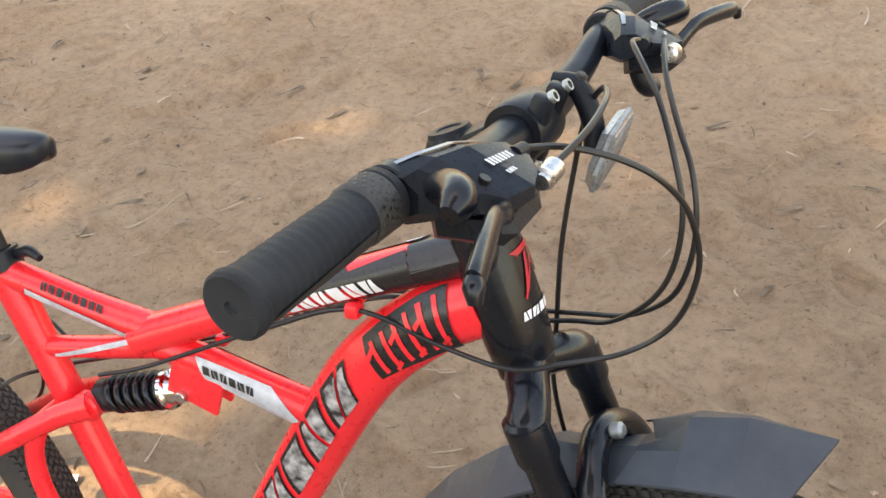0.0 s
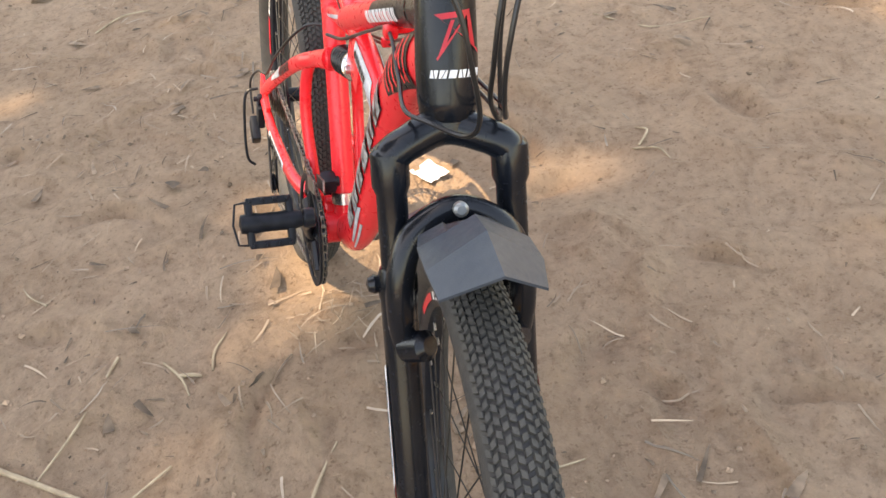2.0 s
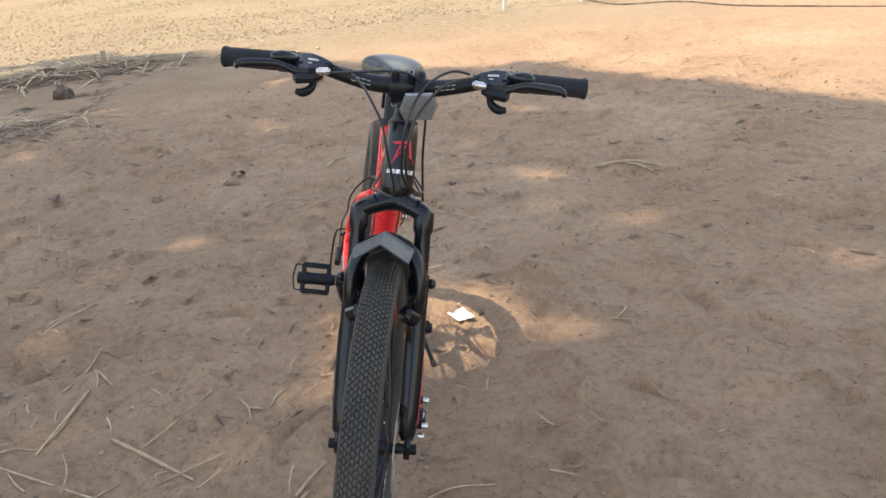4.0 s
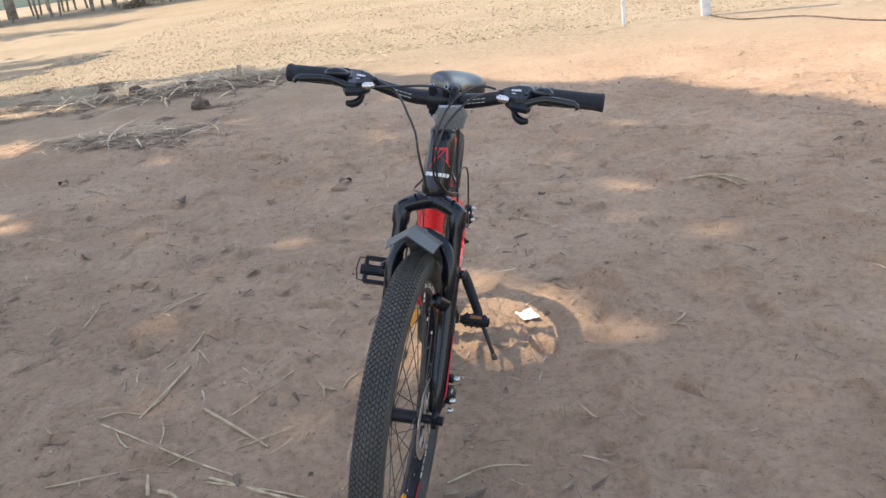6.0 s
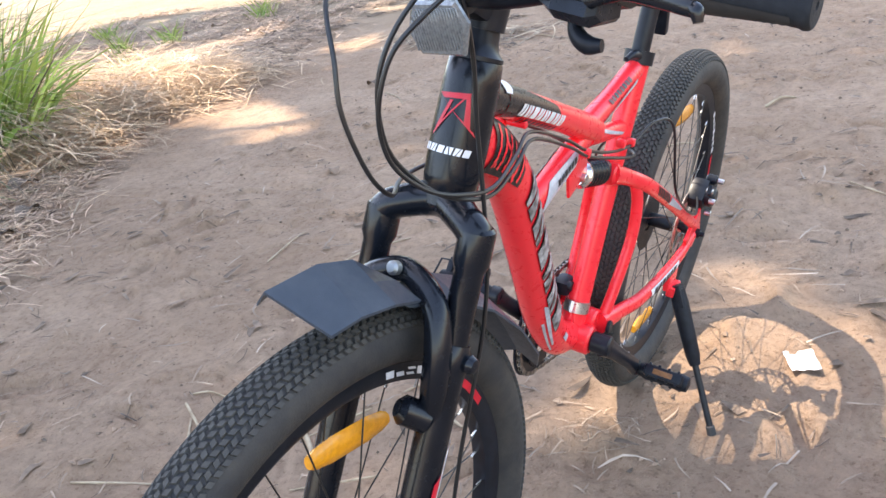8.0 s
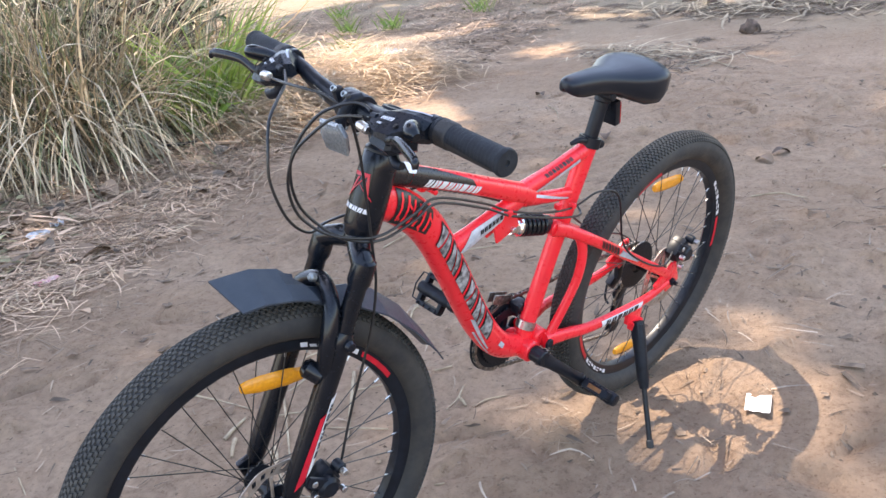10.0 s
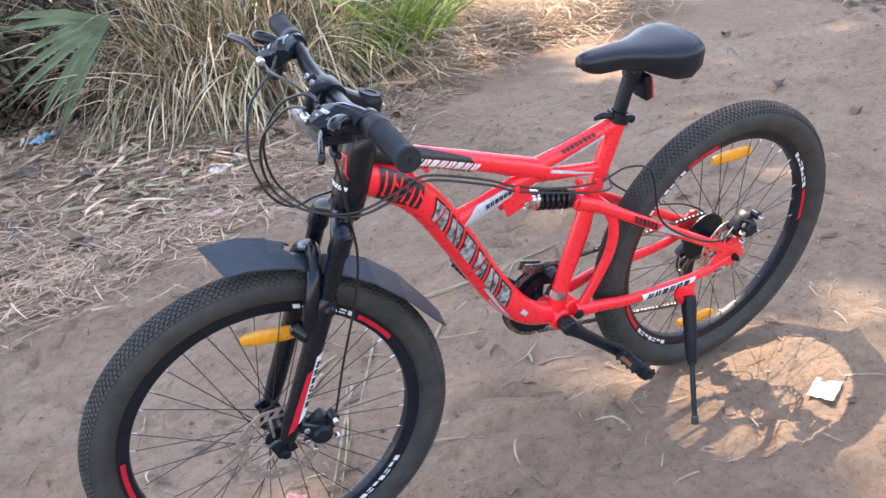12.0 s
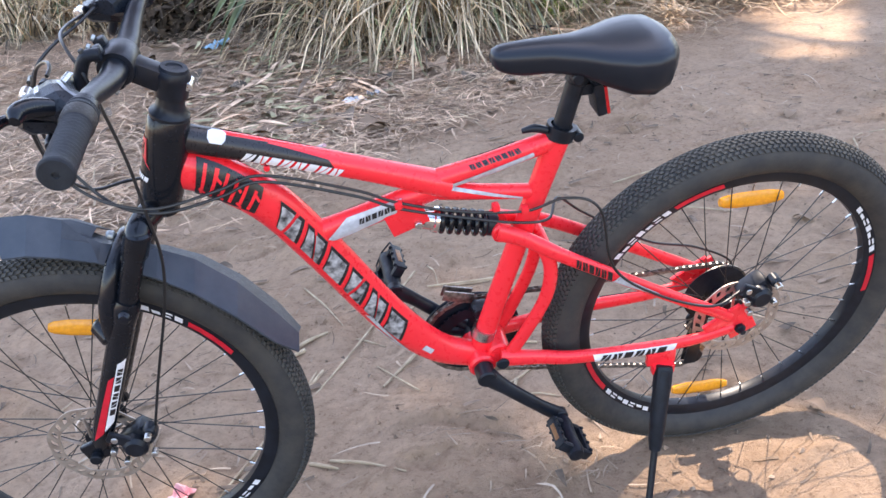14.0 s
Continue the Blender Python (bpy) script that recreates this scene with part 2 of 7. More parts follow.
sweep(bm, ST, [0.0185, 0.017, 0.017, 0.018], 20)
sweep(bm, spline([(0.500, 0, 0.362), (0.420, 0, 0.376), (0.318, 0, 0.398)], 5), [0.017, 0.0155, 0.016], 18)
sweep(bm, spline([(0.500, 0, 0.345), (0.430, 0, 0.328), (0.345, 0, 0.312)], 5), [0.015, 0.0125, 0.012], 18)
sweep(bm, spline([(0.690, 0, 0.300), (0.620, 0, 0.318), (0.550, 0, 0.336), (0.500, 0, 0.345)], 5), [0.022, 0.019, 0.019, 0.016], 18, 0.8)
cyl(bm, BB + Vector((0, -0.036, 0)), BB + Vector((0, 0.036, 0)), 0.024, 28)
cyl(bm, (0.416, -0.030, 0.008), (0.416, 0.030, 0.008), 0.021, 24)
for y in (-0.013, 0.013):
    rbox(bm, (0.060, 0.005, 0.042), pose(0.548, y, 0.312, 0, 18, 0), 0.3)
cyl(bm, (0.7335, 0.015, 0.437), (0.7335, -0.022, 0.437), 0.0045, 10)
frame_main = part("frame", bm, RED, bicycle, "glossy neon red tube frame with grey and black block decals")
# black front of the top tube, with white and silver marks
tt_skin, dt_skin, st_skin = Skin(TT, [0.019, 0.018, 0.018, 0.021]), Skin(DT, DT_R, 0.78), Skin(ST, 0.0175)
bm = bmesh.new()
tt_skin.quads(bm, [[(0.0, -0.0595), (0.05, -0.0595), (0.05, 0.0595), (0.0, 0.0595)], [(0.05, -0.022), (0.115, -0.022), (0.10, 0.012), (0.05, 0.020)],
                   [(0.115, -0.020), (0.20, -0.012), (0.21, -0.002), (0.10, -0.002)]], 0.0, 10)
tt_skin.quads(bm, [[(0.05, -0.022), (0.10, -0.022), (0.115, 0.012), (0.05, 0.020)], [(0.10, 0.0), (0.21, 0.0), (0.20, 0.012), (0.115, 0.020)]], math.pi, 8)
part("black_panel", bm, BLACK_DECAL, frame_main, "black decal panel at the head end of the top tube")
tt_skin.lift = 0.0022
for side, sgn in ((0.0, 1), (math.pi, 1)):
    bm = tt_skin.quads(bmesh.new(), bars(0.085, 8, 0.0135, 0.013, 0.004, -0.5 if side == 0 else 0.5, 0.004 if side == 0 else -0.004), side)
    part("name_lettering", bm, WHITE_DECAL, frame_main, "white slanted decal blocks")
bm = tt_skin.quads(bmesh.new(), [[(0.034, -0.024), (0.058, -0.024), (0.058, -0.014), (0.034, -0.014)], [(0.040, -0.029), (0.052, -0.029), (0.058, -0.024), (0.034, -0.024)], [(0.034, -0.014), (0.058, -0.014), (0.054, -0.008), (0.038, -0.008)]], 0.0)
part("white_badge", bm, WHITE_DECAL, frame_main, "white round badge decal")
random.seed(3)
bm = bmesh.new()
for k in range(9):
    a = 0.10 + k * 0.013
    tt_skin.quads(bm, [[(a, 0.014), (a + 0.008, 0.012), (a + 0.006 + random.uniform(0, 0.006), 0.025), (a + 0.002, 0.024)]], 0.0, 3)
    tt_skin.quads(bm, [[(a, -0.014), (a + 0.008, -0.012), (a + 0.006 + random.uniform(0, 0.006), -0.025), (a + 0.002, -0.024)]], math.pi, 3)
part("jagged_pattern", bm, BLACK_DECAL, frame_main, "jagged black decal marks")
dt_skin.lift = 0.0016
for side, s in ((0.0, 1), (math.pi, -1)):
    # black patch with red strokes near the head, then the large block letters' plain shapes
    bm = dt_skin.quads(bmesh.new(), [[(0.018, -s * 0.034), (0.110, -s * 0.026), (0.122, s * 0.016), (0.030, s * 0.034)]], side, 12)
    part("black_patch", bm, BLACK_DECAL, frame_main, "ragged black decal patch")
    dt_skin.lift = 0.0026
    bm = bmesh.new()
    for k in range(6):
        a = 0.028 + k * 0.0145
        h = 0.026 - 0.0018 * k
        dt_skin.quads(bm, [[(a, -s * h), (a + 0.0048, -s * h), (a + 0.0110, s * h * 0.85), (a + 0.006, s * h * 0.85)]], side, 4)
        b0 = 0.010 - 0.024 * (k % 2)
        dt_skin.quads(bm, [[(a + 0.003, s * b0), (a + 0.0145, s * (b0 + 0.006)), (a + 0.0145, s * (b0 + 0.0105)), (a + 0.003, s * (b0 + 0.0045))]], side, 3)
    part("scrawl", bm, RED, frame_main, "red brush-like decal strokes")
    dt_skin.lift = 0.0016
    faces_, under = [], []
    for k in range(6):
        x, w, h, sk_ = 0.1540 + k * 0.0535, 0.0370, 0.031, 0.62 * s
        faces_ += [[(a, b - 0.002 * s) for a, b in q] for q in blocks(x, w, h, sk_, k)]
        under += [[(a, b - 0.0045 * s) for a, b in q] for q in blocks(x - 0.0035, w + 0.0085, h + 0.005, sk_, k)]
    part("block_lettering", dt_skin.quads(bmesh.new(), under, side, 4), BLACK_DECAL, frame_main, "black slanted block decals")
    dt_skin.lift = 0.0026
    part("camouflage_lettering", dt_skin.quads(bmesh.new(), faces_, side, 4), GREY_DECAL, frame_main, "grey camouflage faces of the block decals")
    dt_skin.lift = 0.0016
    bm = dt_skin.quads(bmesh.new(), [[(0.40, s * 0.012), (0.50, s * 0.022), (0.505, s * 0.026), (0.39, s * 0.020)], [(0.43, s * 0.026), (0.52, s * 0.030), (0.52, s * 0.033), (0.43, s * 0.031)]], side)
    part("silver_streak", bm, SILVER_DECAL, frame_main, "silver streak decals")
bm = dt_skin.quads(bmesh.new(), [[(0.515, -0.006), (0.535, -0.006), (0.535, 0.004), (0.515, 0.004)]], 0.0)
part("data_plate", bm, SILVER_DECAL, frame_main, "small silver data sticker")
# silver blade on the middle strut
strut_skin = Skin(spline([(0.690, 0, 0.300), (0.620, 0, 0.318), (0.550, 0, 0.336), (0.500, 0, 0.345)], 5), [0.022, 0.019, 0.019, 0.016], 0.8)
for side, s in ((0.0, 1), (math.pi, -1)):
    bm = strut_skin.quads(bmesh.new(), [[(0.022, s * 0.004), (0.060, s * -0.017), (0.060, s * 0.014), (0.030, s * 0.012)], [(0.060, s * -0.017), (0.145, s * -0.014), (0.130, s * 0.006), (0.060, s * 0.014)]], side, 5)
    part("silver_blade", bm, SILVER_DECAL, frame_main, "worn silver-white blade decal")
    strut_skin.lift = 0.002
    bm = strut_skin.quads(bmesh.new(), bars(0.075, 6, 0.0075, 0.008, 0.0025, -0.4 * s, -0.004 * s), side, 2)
    part("small_lettering", bm, BLACK_DECAL, frame_main, "small black decal blocks")
    strut_skin.lift = 0.0012
# silver V on the seat struts, and black blocks
vs_skin = Skin(spline([(0.500, 0, 0.362), (0.420, 0, 0.376), (0.318, 0, 0.398)], 5), [0.017, 0.0155, 0.016], 1.0, 0.0016)
vl_skin = Skin(spline([(0.500, 0, 0.345), (0.430, 0, 0.328), (0.345, 0, 0.312)], 5), [0.015, 0.0125, 0.012], 1.0, 0.0016)
for side, s in ((0.0, 1), (math.pi, -1)):
    bm = vs_skin.quads(bmesh.new(), [[(0.0, s * 0.005), (0.150, s * -0.002), (0.150, s * 0.005), (0.0, s * 0.020)]], side, 8)
    vl_skin.quads(bm, [[(0.005, s * -0.010), (0.02, s * -0.014), (0.135, s * 0.002), (0.135, s * 0.006)]], side, 8)
    part("silver_chevron", bm, SILVER_DECAL, frame_main, "silver chevron decal")
    bm = vs_skin.quads(bmesh.new(), bars(0.055, 8, 0.007, 0.008, 0.003, 0.3, -0.011 * s), side, 2)
    part("small_lettering", bm, BLACK_DECAL, frame_main, "small black decal blocks")
part("derailleur_clamp", turned([(-0.009, 0.0165), (-0.009, 0.0205), (0.009, 0.0205), (0.009, 0.0165)], (0.436, 0, 0.040), (-0.3, 0, 0.95), 28), STEEL, frame_main, "steel clamp band round the seat tube")

# head tube with its badge shapes
bm = turned([(-0.134, 0.0), (-0.134, 0.024), (-0.130, 0.0275), (-0.115, 0.0290), (-0.080, 0.0300), (-0.020, 0.0285), (0.000, 0.0270), (0.004, 0.0240), (0.008, 0.0)], along_head(0.141), HEAD, 40)
head_tube = part("head_tube", bm, BLACK_GLOSS, bicycle, "glossy black head tube with a red star-like badge")
hskin = Skin([along_head(0.006 + 0.138 * k / 10) for k in range(11)], [0.0292, 0.030, 0.030, 0.0285, 0.0272], 1.0, 0.0012)
FRONT = -math.pi / 2
bm = bmesh.new()
for k in range(6):
    hskin.quads(bm, [[(0.0478 + b, a + 0.0018) for a, b in q] for q in blocks(-0.0262 + k * 0.0088, 0.0070, 0.0075, 0.25, k)], FRONT, 2)
part("white_lettering", bm, WHITE_DECAL, head_tube, "white decal blocks")
bm = bmesh.new()
hskin.quads(bm, [[(0.1010, -0.0190), (0.0965, -0.0120), (0.0995, 0.0150), (0.1050, 0.0150)],
                 [(0.1050, 0.0150), (0.1000, 0.0095), (0.0620, -0.0180), (0.0600, -0.0170)],
                 [(0.0985, -0.0160), (0.0960, -0.0120), (0.0640, 0.0280), (0.0690, 0.0250)],
                 [(0.0960, -0.0040), (0.0960, -0.0005), (0.0680, -0.0110), (0.0620, -0.0170)],
                 [(0.1030, 0.0150), (0.1030, 0.0115), (0.0760, 0.0140), (0.0720, 0.0210)]], FRONT, 5)
part("badge", bm, RED_DECAL, head_tube, "red star-like badge")

# swingarm
swingarm = part("swingarm", sweep(bmesh.new(), spline([(0.340, -0.036, 0.230), (0.340, 0, 0.232), (0.340, 0.036, 0.230)], 3), 0.0095, 12), RED, bicycle, "neon red rear swingarm")
for s in (1, -1):
    part("upper_stay", tube(spline([(0.412, s * 0.019, 0.262), (0.366, s * 0.030, 0.243), (0.300, s * 0.052, 0.206), (0.120, s * 0.064, 0.092), (0.020, s * 0.066, 0.028)], 6), [0.016, 0.013, 0.012, 0.011, 0.011], 14, wide=0.75), RED, swingarm)
    part("lower_stay", tube(spline([(0.416, s * 0.036, 0.006), (0.350, s * 0.046, 0.000), (0.280, s * 0.060, -0.004), (0.110, s * 0.066, -0.012), (0.010, s * 0.067, 0.000)], 6), [0.017, 0.014, 0.013, 0.0115, 0.010], 14, wide=0.75), RED, swingarm)
    part("bridge_strut", tube(spline([(0.346, s * 0.034, 0.236), (0.332, s * 0.040, 0.190), (0.340, s * 0.042, 0.130), (0.372, s * 0.038, 0.060), (0.400, s * 0.034, 0.010)], 5), 0.0115, 14, wide=0.8), RED, swingarm)
    bm = rbox(bmesh.new(), (0.050, 0.006, 0.062), pose(0.002, s * 0.067, 0.014, 0, 25, 0), 0.35)
    rbox(bm, (0.075, 0.007, 0.024), pose(0.030, s * 0.067, 0.024, 0, 32, 0), 0.3)
    part("dropout", bm, RED, swingarm)
    part("pivot_boss", cyl(bmesh.new(), (0.404, s * 0.010, 0.259), (0.404, s * 0.025, 0.259), 0.017, 22), RED, swingarm)
part("kickstand_bracket", rbox(rbox(bmesh.new(), (0.052, 0.010, 0.030), pose(0.140, 0.070, -0.032), 0.2), (0.040, 0.016, 0.020), pose(0.138, 0.078, -0.052), 0.2), RED, swingarm)
for s, side in ((1, 0.0), (-1, math.pi)):
    low = Skin(spline([(0.416, s * 0.036, 0.006), (0.350, s * 0.046, 0.000), (0.280, s * 0.060, -0.004), (0.110, s * 0.066, -0.012), (0.010, s * 0.067, 0.000)], 6), [0.017, 0.014, 0.013, 0.0115, 0.010], 0.75, 0.0012)
    bm = low.quads(bmesh.new(), [[(0.155, -0.009), (0.305, -0.008), (0.298, 0.008), (0.160, 0.009)]], side, 8)
    part("white_stripe", bm, WHITE_DECAL, swingarm, "white decal stripe")
    low.lift = 0.002
    part("stripe_lettering", low.quads(bmesh.new(), bars(0.170, 6, 0.015, 0.012, 0.005, -0.4 * s), side, 3), BLACK_DECAL, swingarm, "black decal blocks")
    up = Skin(spline([(0.412, s * 0.019, 0.262), (0.366, s * 0.030, 0.243), (0.300, s * 0.052, 0.206), (0.120, s * 0.064, 0.092), (0.020, s * 0.066, 0.028)], 6), [0.016, 0.013, 0.012, 0.011, 0.011], 0.75, 0.0012)
    part("stay_lettering", up.quads(bmesh.new(), bars(0.135, 6, 0.009, 0.014, 0.003, 0.6 * s), side, 3), BLACK_DECAL, swingarm, "black decal strokes")
    part("stay_flash", up.quads(bmesh.new(), [[(0.215, -0.006), (0.300, -0.002), (0.290, 0.003), (0.210, 0.008)]], side, 6), SILVER_DECAL, swingarm, "silver decal flash")
    part("pivot_bolt", cyl(bmesh.new(), (0.404, s * 0.023, 0.259), (0.404, s * 0.029, 0.259), 0.007, 14), STEEL, swingarm, "steel pivot bolt")
    part("pivot_cap", cyl(bmesh.new(), (0.416, s * 0.048, 0.006), (0.416, s * 0.054, 0.006), 0.011, 18), BLACK_PLASTIC, swingarm, "black pivot cap")
    part("axle_nut", cyl(cyl(bmesh.new(), (0, s * 0.070, 0.002), (0, s * 0.079, 0.002), 0.0095, 6), (0, s * 0.07, 0.002), (0, s * 0.087, 0.002), 0.005, 12), BLACK_PLASTIC, swingarm)

# rear shock
S0, S1 = Vector((0.532, 0, 0.300)), Vector((0.408, 0, 0.262))
sd = (S1 - S0).normalized()
bm = cyl(bmesh.new(), S0, S0 + sd * 0.110, 0.0085, 16)
cyl(bm, S0 + Vector((0, -0.013, 0)), S0 + Vector((0, 0.013, 0)), 0.010, 18)
cyl(bm, S0 + sd * 0.108, S0 + sd * 0.128, 0.019, 22)
shock = part("rear_shock", bm, BLACK, bicycle, "black coil shock absorber with a chrome collar")
coil = []
for k in range(145):
    t = k / 144
    a = t * 2 * math.pi * 6
    w = aimed(S0 + sd * (0.028 + 0.082 * t), sd)
    coil.append(w @ Vector((math.cos(a) * 0.0175, math.sin(a) * 0.0175, 0)))
part("coil_spring", tube(coil, 0.0042, 10), BLACK_GLOSS, shock, "glossy black coil spring")
part("collar", turned([(0, 0.008), (0, 0.016), (0.014, 0.017), (0.016, 0.021), (0.022, 0.021), (0.022, 0.008)], S0 + sd * 0.010, sd, 24), CHROME, shock, "chrome collar")
for s in (1, -1):
    part("shock_bolt", cyl(bmesh.new(), S0 + Vector((0, s * 0.013, 0)), S0 + Vector((0, s * 0.022, 0)), 0.006, 12), STEEL, shock, "steel bolt")


# wheels
def wheel(name, label, centre, m, disc_r, ref_at, spin, spin_marks, fat=0.0):
    c = Vector(centre)
    prof = [(-0.0095, 0.2570), (-0.0130, 0.2640), (-0.0145, 0.2790), (-0.0120, 0.2790), (0, 0.2700), (0.0120, 0.2790), (0.0145, 0.2790), (0.0130, 0.2640), (0.0095, 0.2570), (0, 0.2550)]
    rim = part(name, turned(prof, c, (0, 1, 0), 96, True), BLACK, bicycle, label, m)
    # rim stickers: white blocks and red flashes
    for base_deg in spin_marks:
        for mat_, span, nm, lab in ((RED_DECAL, (0, -18), "rim_flash", "red decal flash"), (WHITE_DECAL, (-20, -46), "rim_lettering", "white decal blocks")):
            for s in (1, -1):
                bm = bmesh.new()
                n = 7 if mat_ is WHITE_DECAL else 1
                for k in range(n):
                    a0 = radians(base_deg + span[0] + (span[1] - span[0]) * k / n)
                    a1 = radians(base_deg + span[0] + (span[1] - span[0]) * (k + (0.74 if n > 1 else 1)) / n)
                    slots = ((0.2648, 0.2676), (0.2706, 0.2736)) if n > 1 and k % 3 == 1 else ((0.2648, 0.2736),) if n == 1 or k % 3 == 0 else ((0.2648, 0.2700),)
                    for r_in, r_out in slots:
                        g = []
                        for u in range(5):
                            a = a0 + (a1 - a0) * u / 4
                            g.append([bm.verts.new(c + Vector((math.cos(a + sh) * r, s * (0.0136 + (r - 0.264) * 0.1 + 0.0006), math.sin(a + sh) * r))) for r, sh in ((r_in, 0.012), (r_out, 0.0))])
                        for p0, p1 in zip(g, g[1:]):
                            bm.faces.new((p0[0], p1[0], p1[1], p0[1]))
                part(nm, bm, mat_, rim, lab, m)
    # tyre
    tp = [((0.0298 + fat) * math.cos(t), 0.3055 + (0.0298 + fat) * math.sin(t)) for t in (math.radians(-64 + 308 * k / 20) for k in range(21))]
    tyre = part("tyre", turned(tp, c, (0, 1, 0), 128), RUBBER, rim, "dusty black knobbly tyre", m)
    bm = bmesh.new()
    N = 192
    for row, (deg, w, l, off) in enumerate(((-51, 0.0060, 0.0076, 0.0), (-40, 0.0058, 0.0076, 0.5), (-28.6, 0.0058, 0.0076, 0.0), (-17.2, 0.0058, 0.0076, 0.5), (-5.7, 0.0058, 0.0076, 0.0), (5.7, 0.0058, 0.0076, 0.5), (17.2, 0.0058, 0.0076, 0.0), (28.6, 0.0058, 0.0076, 0.5), (40, 0.0058, 0.0076, 0.0), (51, 0.0060, 0.0076, 0.5))):
        b = math.radians(90 + deg)
        for k in range(N):
            a = 2 * math.pi * (k + off) / N
            rad = Vector((math.cos(a), 0, math.sin(a)))
            out = (rad * math.sin(b) + Vector((0, 1, 0)) * math.cos(b)).normalized()
            p = c + rad * (0.3055 + (0.0294 + fat) * math.sin(b)) + Vector((0, (0.0294 + fat) * math.cos(b), 0))
            tang = Vector((-math.sin(a), 0, math.cos(a)))
            q = aimed(p, out, tang)
            hx, hy, h = l / 2, w / 2, 0.0031
            sk = 0.0012 * (1 if row % 2 else -1)
            vs = [bm.verts.new(q @ Vector(v)) for v in ((-hx - sk, -hy, -0.001), (hx - sk, -hy, -0.001), (hx + sk, hy, -0.001), (-hx + sk, hy, -0.001),
                                                        (-hx * 0.78 - sk, -hy * 0.8, h), (hx * 0.78 - sk, -hy * 0.8, h), (hx * 0.78 + sk, hy * 0.8, h), (-hx * 0.78 + sk, hy * 0.8, h))]
            for f in ((4, 5, 6, 7), (0, 1, 5, 4), (1, 2, 6, 5), (2, 3, 7, 6), (3, 0, 4, 7)):
                bm.faces.new([vs[i] for i in f])
    tread = part("tread", bm, KNOB, rim, "rows of dusty rubber tread blocks", m, 20)
    tread["kind"] = "stuff"
    # hub, disc
    part("hub", turned([(-0.055, 0), (-0.055, 0.009), (-0.034, 0.010), (-0.032, 0.026), (-0.028, 0.026), (-0.024, 0.014), (0.024, 0.014), (0.028, 0.026), (0.032, 0.026), (0.034, 0.010), (0.055, 0.009), (0.055, 0)], c, (0, 1, 0), 32), BLACK, rim, "black hub", m)
    bm = bmesh.new()
    y = 0.042
    n = 96
    grid_ = []
    for dy in (0.001, -0.001):
        grid_.append([])
        for band, rad_ in enumerate((1.0, 0.92, 0.80, 0.72)):
            wave = 0.018 * (1 if band == 0 else -1 if band == 3 else 0)
            ring_ = []
            for k in range(n):
                a = 2 * math.pi * k / n - 0.10 * band
                r = disc_r * (rad_ - wave * (1 + math.cos(2 * math.pi * k / 12)))
                ring_.append(bm.verts.new(c + Vector((math.cos(a) * r, y + dy, math.sin(a) * r))))
            grid_[-1].append(ring_)
    for k in range(n):
        j_ = (k + 1) % n
        for band in range(3):
            if band == 1 and k % 4 < 2:
                continue
            for g_ in grid_:
                bm.faces.new((g_[band][k], g_[band][j_], g_[band + 1][j_], g_[band + 1][k]))
        for band in (0, 3):
            bm.faces.new((grid_[0][band][k], grid_[0][band][j_], grid_[1][band][j_], grid_[1][band][k]))
    disc = part("brake_disc", bm, DISC, rim, "wavy steel brake disc", m)
    for k in range(6):
        a = math.pi * k / 3
        part("disc_arm", cyl(bmesh.new(), c + Vector((math.cos(a) * 0.02, y, math.sin(a) * 0.02)), c + Vector((math.cos(a + 0.35) * disc_r * 0.74, y, math.sin(a + 0.35) * disc_r * 0.74)), 0.0028, 6), DISC, disc, "", m)
    # spokes
    mesh = tube([(0, 0, 0), (0, 0, 0.5), (0, 0, 1)], 1.0, 6)
    base = part("spoke", mesh, SPOKE_MAT, rim, "", None)
    for k in range(36):
        a = 2 * math.pi * k / 36 + spin
        s = 1 if k % 2 else -1
        d = 0.55 if (k // 2) % 2 else -0.55
        p0 = m @ (c + Vector((math.cos(a + d * 1.6) * 0.0235, s * 0.030, math.sin(a + d * 1.6) * 0.0235)))
        p1 = m @ (c + Vector((math.cos(a) * 0.2575, s * 0.004, math.sin(a) * 0.2575)))
        ob = base if k == 0 else new("spoke", base.data)
        ob.parent = rim
        ob.matrix_basis = aimed(p0, p1 - p0, (p1 - p0).orthogonal()) @ Matrix.Diagonal((0.00092, 0.00092, (p1 - p0).length, 1))
    nip = part("spoke_nipple", cyl(bmesh.new(), (0, 0, -0.006), (0, 0, 0.006), 0.0015, 6), STEEL, rim)
    for k in range(36):
        a = 2 * math.pi * k / 36 + spin
        rd = Vector((math.cos(a), 0, math.sin(a)))
        q = m @ (c + rd * 0.2515 + Vector((0, 0.0035 if k % 2 else -0.0035, 0)))
        ob = nip if k == 0 else new("spoke_nipple", nip.data)
        ob.parent = rim
        ob.matrix_basis = aimed(q, m.to_3x3() @ rd, (0, 1, 0.001))
    for a, r in ref_at:
        rd, tg = Vector((math.cos(a), 0, math.sin(a))), Vector((-math.sin(a), 0, math.cos(a)))
        secs = []
        for u in (-1, -0.85, -0.45, 0.45, 0.85, 1):
            h = 0.0155 if abs(u) < 0.5 else (0.0120 if abs(u) < 0.9 else 0.0075)
            cc = c + rd * r + tg * (u * 0.056)
            secs.append([cc + rd * (h * math.cos(t)) + Vector((0, 0.006 * math.sin(t), 0)) for t in (2 * math.pi * j / 10 for j in range(10))])
        part("reflector", loft(bmesh.new(), secs), AMBER, rim, "amber plastic spoke reflector", m)
    return rim


